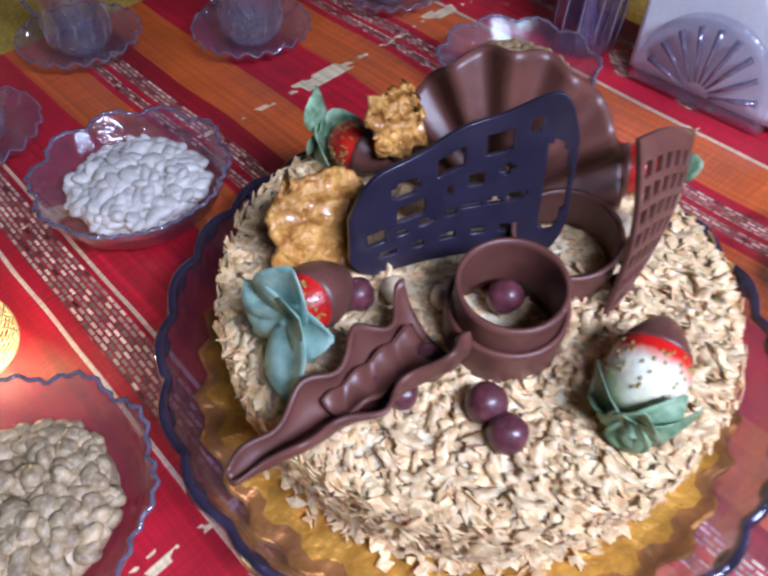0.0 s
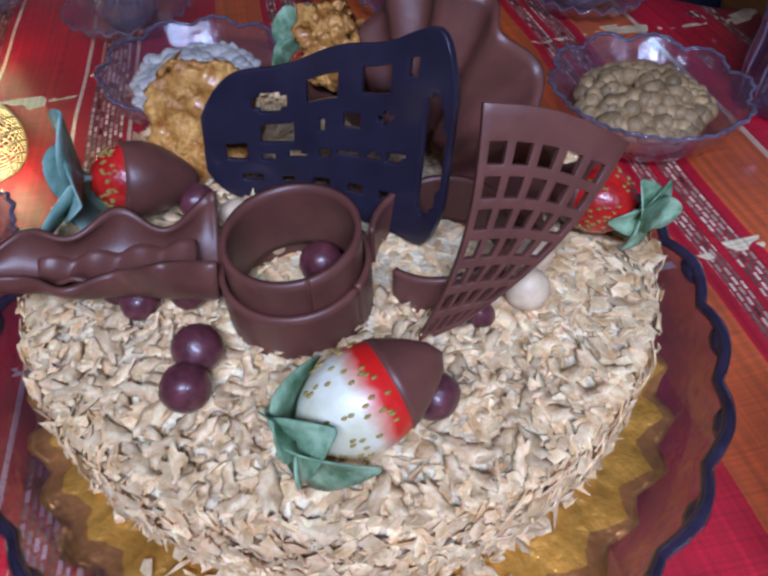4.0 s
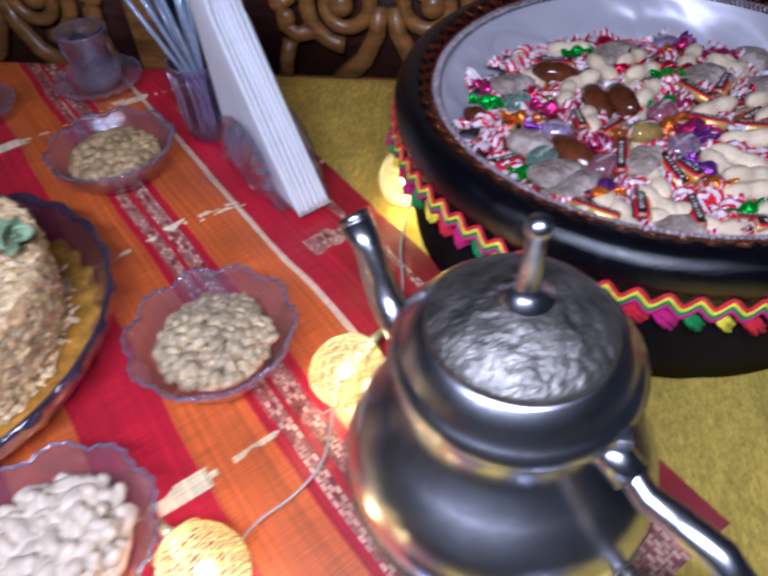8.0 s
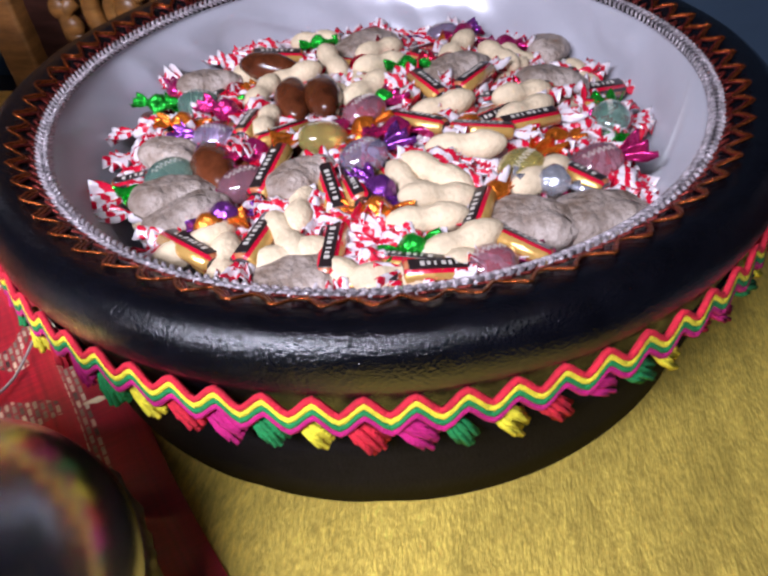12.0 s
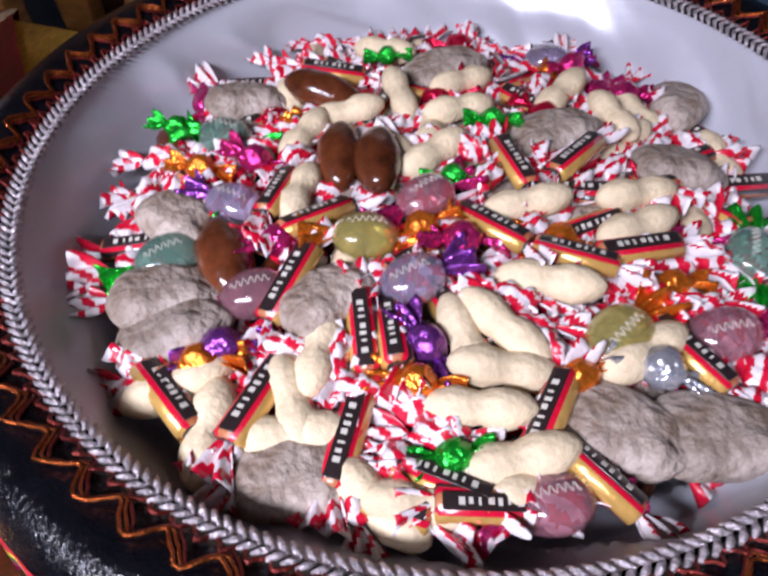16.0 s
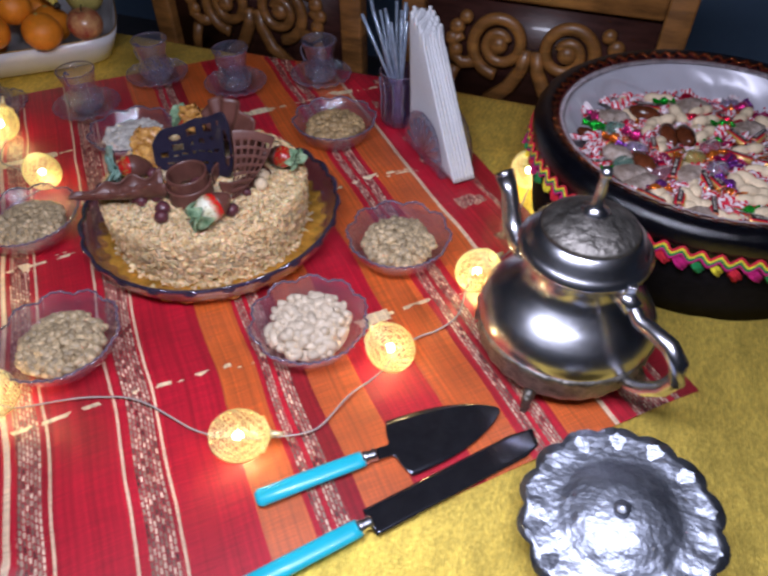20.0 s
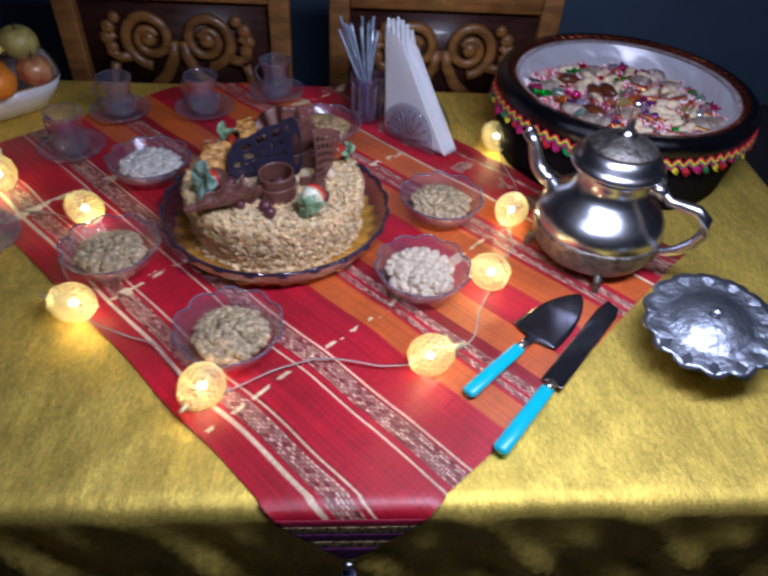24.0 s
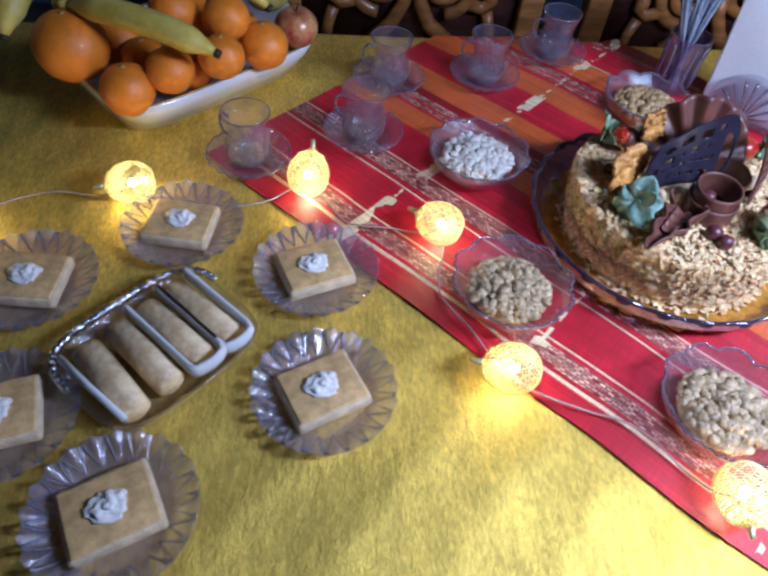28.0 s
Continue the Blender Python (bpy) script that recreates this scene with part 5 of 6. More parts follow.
PEANUT = mat("peanut_shell", (0.66, 0.52, 0.34), 0.7, 0, 0.12, 150, 0.3, 420, rnd=0.1, depth=0.003)
DATE = mat("date_skin", (0.085, 0.022, 0.008), 0.2, 0, 0.45, 60, 0.5, 90, coat=0.4, rnd=0.25, depth=0.003)
FIG = mat("dried_fig", (0.26, 0.175, 0.12), 0.6, 0, 0.25, 55, 0.85, 170, rnd=0.22, col2=(0.47, 0.385, 0.33), depth=0.004, coarse=(0.5, 45, 0.006))
FOILS = {n: mat(n + "_foil", c, 0.16, 0.75, 0.2, 90, 0.9, 130, depth=0.004) for n, c in (("green", (0.02, 0.42, 0.03)), ("red", (0.62, 0.01, 0.05)), ("orange", (0.80, 0.20, 0.02)), ("purple", (0.22, 0.05, 0.30)), ("silver", (0.60, 0.60, 0.66)), ("pink", (0.60, 0.03, 0.18)))}
JELLY = {n: mat(n + "_candy", c, 0.10, 0, 0.12, 80, 0.15, 200, trans=0.75, coat=0.9) for n, c in (("yellow", (0.74, 0.62, 0.20)), ("green", (0.30, 0.50, 0.40)), ("lilac", (0.52, 0.42, 0.60)), ("pink", (0.62, 0.28, 0.34)))}


def twist(sign, ln, w, seed):
    r = random.Random(seed)

    def f(s, t):
        fl = 0.0016 + w * s ** 0.8
        return Vector((sign * ln * s, fl * (2 * t - 1), 0.0028 * math.sin(t * 15 + s * 4 + seed) * (0.3 + s) + r.uniform(-0.0003, 0.0003)))
    return sheet(7, 22, f, 0.0004)


def striped(bm):
    """Two materials in turn along the twist's folds."""
    for f in bm.faces:
        c = f.calc_center_median()
        f.material_index = int(((c.y * 0.8 + c.x * 0.45 + 0.05) / 0.0058) % 1 > 0.55)
    return bm


def wafer_sweet():
    c = thing("wafer_sweet", "brown wafer sweet in a wrapper with red-striped twisted ends", "sweet", "sweets in the basket")
    body = tube([(-0.0185, 0, 0), (-0.0175, 0, 0), (0.0175, 0, 0), (0.0185, 0, 0)], lambda t: 0.0066 if 0.01 < t < 0.99 else 0.0045, 16, flat=0.75, up=(0, 0, 1))
    for f in body.faces:
        p = f.calc_center_median()
        a = math.degrees(math.atan2(p.z, p.y)) % 360
        f.material_index = 1 if 35 < a < 60 or 120 < a < 142 else 2 if 142 < a < 190 else 3 if 10 < a < 35 else 0
    part("body", body, (WAFER, STRIPE_R, STRIPE_GOLD, LABEL_DARK), c, "wrapper in brown, red and gold stripes")
    part("label", box(-0.0165, -0.0030, 0.0046, 0.0165, 0.0030, 0.0053, 0.0003), LABEL_DARK, c, "black printed band")
    for k in range(7):
        x = -0.0110 + k * 0.0034
        part("print", box(x, -0.0013 + 0.0004 * (k % 2), 0.0052, x + 0.0021 - 0.0006 * (k % 3), 0.0013, 0.00545), PRINT, c, "pale printed mark", smooth=False)
    part("seal", lathe([(0.0, 0.0), (0.0017, 0.0), (0.0017, 0.0004), (0.0, 0.0005)], 10), STRIPE_W, c, "small pale printed seal").matrix_basis = pose(0.004, 0.0045, 0.0037, -42, 0, 0)
    for sg in (-1, 1):
        part("twist", striped(twist(sg, 0.015, 0.009, 2 + sg)), (STRIPE_W, STRIPE_R), c, "red and white striped twist").matrix_basis = pose(sg * 0.0170, 0, 0)
    return c


def bar_sweet():
    c = thing("striped_sweet", "small sweet in a crumpled red and white striped wrapper", "sweet", "sweets in the basket")
    part("body", striped(blob(0.0115, 0.0075, 0.006, 26, 14, 0.0042, 210, 3)), (STRIPE_W, STRIPE_R), c)
    for sg in (-1, 1):
        part("twist", striped(twist(sg, 0.016, 0.010, 5 + sg)), (STRIPE_W, STRIPE_R), c).matrix_basis = pose(sg * 0.011, 0, 0)
    return c


def boiled_sweet(col, foil):
    c = thing("boiled_sweet", f"oval {col} boiled sweet with {foil} foil twists", "sweet", "sweets in the basket")
    part("body", blob(0.0135, 0.0105, 0.0085, 16, 10, 0.0006, 120, 2), JELLY[col], c)
    for sg in (-1, 1):
        part("twist", twist(sg, 0.014, 0.0085, 8 + sg), FOILS[foil], c).matrix_basis = pose(sg * 0.0115, 0, 0)
    bm = bmesh.new()
    tube([(-0.0075 + 0.0005 * k, 0.0016 * math.sin(k * 1.25), 0.0086 * math.sqrt(1 - ((-0.0075 + 0.0005 * k) / 0.0135) ** 2)) for k in range(31)], 0.0002, 4, bm)
    part("print", bm, PRINT, c, "pale looping print")
    return c


def foil_sweet(foil):
    c = thing("foil_sweet", f"little sweet in shiny {foil} foil", "sweet", "sweets in the basket")
    part("body", blob(0.010, 0.0085, 0.0075, 12, 8, 0.0022, 180, 6), FOILS[foil], c)
    for sg in (-1, 1):
        part("twist", twist(sg, 0.013, 0.009, 11 + sg), FOILS[foil], c).matrix_basis = pose(sg * 0.008, 0, 0)
    return c


def peanut():
    def sh(q, n):
        k = 1 - 0.34 * math.exp(-(q.x / 0.0055) ** 2)
        return Vector((q.x, q.y * k, q.z * k))
    return solo("peanut", blob(0.0205, 0.0088, 0.0085, 26, 14, 0.0005, 260, 1, shape=sh), PEANUT, "whole peanut in its pale shell", "peanut", "peanuts in the basket")


def date_fruit():
    return solo("date", blob(0.021, 0.0100, 0.0095, 20, 12, 0.0014, 110, 1), DATE, "glossy brown dried date", "date", "dates in the basket")


def fig_fruit():
    def sh(q, n):
        return Vector((q.x, q.y * (1 - 0.25 * n.x), q.z * (1 + 0.15 * n.x)))
    return solo("dried_fig", blob(0.0245, 0.0155, 0.0105, 36, 22, 0.0030, 75, 2, shape=sh), FIG, "wrinkled grey-brown dried fig", "dried fig", "dried figs in the basket")


def pile_top(x, y):
    q = math.hypot(x - BX, y - BY) / 0.152
    return 0.862 - 0.012 * q * q - 0.045 * (y - BY)


# where the pieces of the top layer lie: x and y from the basket's middle, and the turn
LAID_PEANUT = (
    (-0.044, -0.156, -75), (-0.02, -0.137, -50), (-0.015, -0.149, 25), (-0.018, -0.115, -80), (0.033, -0.093, -55), (0.046, -0.084, -25),
    (0.05, -0.101, 15), (0.045, -0.12, 15), (0.062, -0.134, 30), (0.035, -0.158, 15), (0.055, -0.149, 30), (0.02, -0.161, -20), (0.059, -0.056, 5),
    (0.042, -0.013, 25), (0.089, 0.012, 35), (-0.006, 0.052, 40), (-0.012, 0.082, 45), (0.043, 0.089, 65), (0.073, 0.077, -50), (-0.041, 0.058, -55),
    (-0.063, 0.032, 30), (-0.06, -0.036, 95), (0.091, -0.009, 40), (-0.008, 0.01, 60), (0.099, -0.076, 50), (-0.067, 0.109, -10), (-0.065, -0.143, 40),
    (-0.076, 0.007, 80))
LAID_FIG = (
    (-0.008, -0.162, 20), (0.096, -0.11, -5), (-0.079, -0.122, 30), (-0.024, -0.09, 55), (-0.123, 0.034, 25), (0.108, 0.111, -90), (0.108, 0.044, 5),
    (-0.026, 0.097, 30), (0.046, 0.049, 30), (-0.105, -0.067, -25), (-0.088, -0.107, 25), (0.128, -0.1, 15))
LAID_DATE = (
    (-0.052, -0.006, -70), (-0.032, -0.006, -70), (-0.083, 0.049, 0), (-0.075, -0.083, -50))
LAID_YELLOW = (
    (-0.02, -0.057, 25), (0.089, -0.073, 60))
LAID_PINKJ = (
    (-0.054, -0.097, 35), (-0.002, -0.026, 55), (0.076, -0.143, 30), (0.129, -0.055, 25))
LAID_LILAC = (
    (0.006, -0.074, 40), (-0.087, -0.051, -5), (0.029, 0.136, 15))
LAID_GREEN = (
    (-0.1, -0.089, 50), (0.14, -0.006, -90), (-0.117, -0.003, 0))
LAID_FGREEN = (
    (-0.146, -0.003, 5), (0.006, -0.007, 20), (-0.061, 0.097, 15), (0.014, 0.043, 20), (0.041, -0.14, 30))
LAID_FORANGE = (
    (-0.116, -0.031, 10), (0.108, -0.038, 30), (0.001, -0.043, 50), (0.077, -0.096, 45), (0.021, -0.118, 5), (-0.06, -0.133, 25))
LAID_FPINK = (
    (-0.145, 0.025, -60), (-0.056, -0.07, 30), (0.077, 0.106, 30), (0.02, -0.046, 20), (-0.091, -0.02, -10), (0.045, 0.128, 60))
LAID_FPURPLE = (
    (-0.055, -0.124, 30), (0.02, -0.101, -40))
LAID_FSILVER = (
    (0.105, -0.083, -5),)
LAID_WAFER = (
    (-0.045, -0.052, 55), (-0.069, -0.041, 95), (-0.032, -0.141, 85), (0.004, -0.145, 95), (-0.005, -0.102, -65), (0.006, -0.099, -65),
    (-0.058, -0.151, -35), (0.087, -0.13, -30), (0.067, -0.039, -5), (0.03, -0.033, -25), (0.031, 0.011, -55), (0.058, 0.029, 65), (0.116, -0.07, -40),
    (0.092, -0.026, 30), (-0.085, 0.07, 10), (0.021, -0.161, 0), (0.055, -0.152, 20), (0.04, -0.149, -5), (0.069, -0.115, 80), (-0.041, -0.09, 85),
    (-0.064, -0.149, -30))
LAID_BAR = (
    (-0.088, -0.136, -75), (-0.077, -0.143, 25), (-0.031, -0.159, -80), (-0.032, -0.118, 30), (-0.01, -0.122, -35), (0.001, -0.127, 25),
    (0.02, -0.125, -5), (0.034, -0.128, -30), (-0.007, -0.072, 50), (0.032, -0.067, 0), (0.048, -0.069, 20), (0.063, -0.087, -35),
    (0.095, -0.042, -30), (0.121, -0.014, -5), (0.119, -0.044, 25), (0.138, -0.085, -65), (0.142, -0.069, -65), (0.012, -0.162, -60),
    (0.004, -0.162, 25), (0.037, -0.158, -20), (0.076, -0.143, 30), (0.025, -0.148, -10), (0.033, -0.134, 10), (-0.074, -0.008, 80),
    (-0.094, -0.008, 30), (0.007, 0.018, -5), (0.02, -0.002, -95), (0.045, -0.028, -105), (-0.012, -0.112, -75), (0.056, -0.079, 20),
    (-0.026, 0.16, -60), (-0.124, 0.077, -30), (-0.111, 0.118, 10))


def fill_basket():
    r = random.Random(21)
    kinds = {"wafer": wafer_sweet(), "bar": bar_sweet(), "yellow": boiled_sweet("yellow", "orange"), "green": boiled_sweet("green", "green"), "lilac": boiled_sweet("lilac", "purple"), "pinkj": boiled_sweet("pink", "pink"),
             "fgreen": foil_sweet("green"), "fred": foil_sweet("red"), "forange": foil_sweet("orange"), "fsilver": foil_sweet("silver"), "fpink": foil_sweet("pink"), "fpurple": foil_sweet("purple"), "peanut": peanut(), "date": date_fruit(), "fig": fig_fruit()}
    used = set()

    def put(kind, x, y, z, rx, ry, rz, s=1.0):
        m = pose(x, y, z, rx, ry, rz) @ Matrix.Scale(s, 4)
        o = kinds[kind]
        if kind in used:
            c = copy_thing(o, pose(x, y, z, rx, ry, rz))
            c.scale = (s, s, s)
        else:
            o.matrix_basis = m
            used.add(kind)
    spots = []
    for kind, laid, lift, size in (("fig", LAID_FIG, 0.004, 1.04), ("date", LAID_DATE, 0.006, 1.15), ("peanut", LAID_PEANUT, 0.006, 1.06), ("wafer", LAID_WAFER, 0.007, 1.0), ("yellow", LAID_YELLOW, 0.007, 1.15), ("pinkj", LAID_PINKJ, 0.006, 1.1),
                                   ("lilac", LAID_LILAC, 0.006, 1.1), ("green", LAID_GREEN, 0.006, 1.15), ("fgreen", LAID_FGREEN, 0.008, 0.72), ("forange", LAID_FORANGE, 0.007, 0.85), ("fpink", LAID_FPINK, 0.007, 0.9),
                                   ("fpurple", LAID_FPURPLE, 0.007, 0.9), ("fsilver", LAID_FSILVER, 0.008, 1.0), ("bar", LAID_BAR, 0.005, 0.9)):
        for dx, dy, rz in laid:
            x, y = BX + dx, BY + dy
            spots.append((x, y))
            put(kind, x, y, pile_top(x, y) + lift + r.uniform(-0.001, 0.002), r.uniform(-12, 12) if kind != "wafer" else r.uniform(-30, 10), r.uniform(-10, 10), rz, size * r.uniform(0.95, 1.05))
    pool = ["bar"] * 20 + ["wafer"] * 6 + ["fred"] * 2 + ["forange", "peanut", "peanut", "fpink"]
    # top layer between the fixed pieces
    n = 0
    for tries in range(4000):
        a, q = r.uniform(0, TAU), 0.152 * math.sqrt(r.random())
        x, y = BX + q * math.cos(a), BY + q * math.sin(a)
        if min(math.hypot(x - p[0], y - p[1]) for p in spots) < 0.0135:
            continue
        spots.append((x, y))
        put(r.choice(pool), x, y, pile_top(x, y) + r.uniform(-0.004, 0.001), r.uniform(-25, 25), r.uniform(-18, 18), r.uniform(0, 360), r.uniform(0.9, 1.1))
        n += 1
        if n > 150:
            break
    # the layer below
    low = []
    for tries in range(3000):
        a, q = r.uniform(0, TAU), 0.150 * math.sqrt(r.random())
        x, y = BX + q * math.cos(a), BY + q * math.sin(a)
        if low and min(math.hypot(x - p[0], y - p[1]) for p in low) < 0.021:
            continue
        low.append((x, y))
        put(r.choice(["bar", "bar", "peanut", "fig", "wafer", "bar", "date"]), x, y, pile_top(x, y) - 0.009, r.uniform(-20, 20), r.uniform(-15, 15), r.uniform(0, 360))
        if len(low) > 95:
            break


fill_basket()

# ---- dessert plates ----
SLICE = mat("semolina_cake", (0.66, 0.51, 0.33), 0.7, 0, 0.2, 90, 0.6, 300, col2=(0.72, 0.58, 0.40))
SLICE_TOP = mat("baked_crust", (0.62, 0.41, 0.18), 0.5, 0, 0.25, 70, 0.3, 200)
CREAM = mat("whipped_cream", (0.80, 0.78, 0.76), 0.5, 0, 0.05, 90, 0.5, 180)


def dessert_plate():
    def wave(a, i):
        k = (0, 0, 0, 0.5, 1, 1, 0.6, 0.2, 0, 0)[i]
        return 1 + 0.012 * k * math.cos(a * 22), 0.0030 * k * math.cos(a * 22)
    prof = [(0.0, 0.005), (0.040, 0.005), (0.046, 0.007), (0.057, 0.013), (0.0675, 0.0185), (0.0695, 0.0180), (0.058, 0.0085), (0.047, 0.002), (0.044, 0.0), (0.0, 0.0)]
    d = thing("dessert_plate", "fluted pressed glass dessert plate holding a slice of cake", "plate", "glass dessert plates")
    part("dish", lathe(prof, 156, wave), GLASS_PLATE, d, smooth=False)
    for sg in (-1, 1):
        flute = None
        for k in range(22):
            m = pose(0, 0, 0, 0, 0, 360 * k / 22)
            if flute is None:
                flute = part("cut_rib", tube([(0.046, 0, 0.0076), (0.056, sg * 0.0042, 0.0122), (0.067, sg * 0.0088, 0.0180)], lambda q: 0.0008 + 0.0014 * q, 4, flat=0.8), GLASS_FLUTE, d, "slanting cut rib", smooth=False)
                flute.matrix_basis = m
            else:
                share("cut_rib", flute, d, m)
    return d


def cake_slice():
    s = thing("cake_slice", "square slice of golden semolina cake with a dab of cream", "cake slice", "slices of semolina cake")
    part("sponge", box(-0.038, -0.032, 0.0, 0.038, 0.032, 0.0150, 0.0045), SLICE, s)
    part("crust", box(-0.0350, -0.0290, 0.0125, 0.0350, 0.0290, 0.0164, 0.0018), SLICE_TOP, s)
    bm = bmesh.new()
    blob(0.0165, 0.0140, 0.0036, 30, 16, 0.0045, 230, 4, bm, Matrix.Translation((0, 0, 0.0180)))
    blob(0.007, 0.0065, 0.004, 20, 12, 0.003, 260, 9, bm, Matrix.Translation((0.002, 0.001, 0.0200)))
    part("cream", bm, CREAM, s, "dab of white cream")
    return s


DP, CS = dessert_plate(), cake_slice()
for k, (x, y, rz) in enumerate(((-0.425, -0.186, 25), (-0.433, -0.031, 20), (-0.586, 0.038, -10), (-0.596, -0.296, 25), (-0.730, -0.047, -5), (-0.712, -0.207, 15))):
    m, m2 = pose(x, y, 0.7530, 0, 0, rz * 2), pose(x - 0.002, y, 0.7585, 0, 0, rz)
    if k:
        copy_thing(DP, m), copy_thing(CS, m2)
    else:
        DP.matrix_basis, CS.matrix_basis = m, m2

# ---- tray of rolled pastries ----
PASTRY = mat("baked_pastry", (0.66, 0.44, 0.21), 0.5, 0, 0.3, 45, 0.6, 160, col2=(0.82, 0.66, 0.42))
FOIL_EDGE = mat("crumpled_foil", (0.66, 0.68, 0.74), 0.2, 1.0, 0.2, 80, 0.9, 120, depth=0.004)


def pastry_tray():
    t = thing("pastry_tray", "clear plastic tray with a crumpled foil edge holding rolled pastries", "tray", loc=(-0.583, -0.137, 0.7525), rz=45)

    def oval(a, rx, ry):
        c, s = math.cos(a), math.sin(a)
        k = (abs(c) ** 4 + abs(s) ** 4) ** -0.25
        return rx * k * c, ry * k * s
    prof = [(0.070, 0.050, 0.003), (0.078, 0.058, 0.006), (0.084, 0.063, 0.022), (0.087, 0.066, 0.024), (0.0875, 0.0665, 0.0225), (0.081, 0.060, 0.004), (0.072, 0.052, 0.0005)]
    bm = bmesh.new()
    rings = [[bm.verts.new((*oval(TAU * k / 64, rx, ry), z)) for k in range(64)] for rx, ry, z in prof]
    for p, q in zip(rings, rings[1:]):
        for k in range(64):
            bm.faces.new((p[k], p[(k + 1) % 64], q[(k + 1) % 64], q[k]))
    bm.faces.new(rings[0])
    bm.faces.new(rings[-1])
    part("dish", bm, GLASS, t)
    pts = []
    for k in range(90):
        a = math.radians(20 + 150 * k / 89)
        x, y = oval(a, 0.088, 0.067)
        pts.append((x, y, 0.027 + 0.0022 * math.sin(k * 2.1)))
    part("foil_edge", tube(pts, lambda q: 0.0036, 6), FOIL_EDGE, t, "crumpled silver foil edge")
    for k, x in enumerate((-0.054, -0.018, 0.018, 0.052)):
        r = solo("rolled_pastry", tube([(0, -0.046, 0), (0, -0.044, 0), (0, 0.0, 0.002), (0, 0.042, 0), (0, 0.044, 0)], lambda q: 0.0145 * (0.75 if q < 0.01 or q > 0.99 else 1), 20), PASTRY, "golden rolled pastry lying in the tray", "pastry", "rolled pastries in the tray")
        r.matrix_basis = t.matrix_basis @ pose(x, 0.001 * k, 0.0195, 0, 0, (k - 1.5) * 3)

    def cup(x0, x1):
        p = []
        for k in range(60):
            q = k / 59
            if q < 0.38:
                p.append((x0, 0.050 - 0.10 * q / 0.38, 0.030))
            elif q < 0.62:
                p.append((x0 + (x1 - x0) * (q - 0.38) / 0.24, -0.054 - 0.004 * math.sin((q - 0.38) / 0.24 * math.pi), 0.029))
            else:
                p.append((x1, -0.050 + 0.10 * (q - 0.62) / 0.38, 0.030))
        return tube(p, 0.0034, 6, flat=2.8, up=(0, 0, 1))
    for x0, x1 in ((0.000, 0.036), (0.036, 0.070)):
        o = solo("paper_cup", cup(x0, x1), WHITE_PAPER, "white pleated paper liner round a pastry", "paper liner", "paper liners in the tray")
        o.matrix_basis = t.matrix_basis @ pose(0, 0, 0.001)
    o = solo("paper_cup", tube([(-0.074, 0.045, 0.028), (-0.073, 0.0, 0.028), (-0.07, -0.048, 0.027)], 0.0034, 6, flat=2.0, up=(0, 0, 1)), WHITE_PAPER, "white pleated paper liner round a pastry", "paper liner", "paper liners in the tray")
    o.matrix_basis = t.matrix_basis @ pose(0, 0, 0.001)


pastry_tray()

# ---- fruit ----
ORANGE = mat("orange_peel", (0.66, 0.20, 0.012), 0.38, 0, 0.12, 60, 0.5, 420, coat=0.15, depth=0.002, rnd=0.12)
BANANA = mat("banana_peel", (0.58, 0.44, 0.06), 0.45, 0, 0.2, 30, 0.15, 120, col2=(0.66, 0.54, 0.14))
BANANA_END = mat("banana_tip", (0.03, 0.022, 0.012), 0.7)
APPLE = mat("apple_skin", (0.40, 0.03, 0.03), 0.28, 0, 0.35, 40, 0.05, 200, coat=0.3, col2=(0.55, 0.30, 0.12))
PEAR = mat("pear_skin", (0.36, 0.30, 0.08), 0.45, 0, 0.25, 40, 0.2, 200)


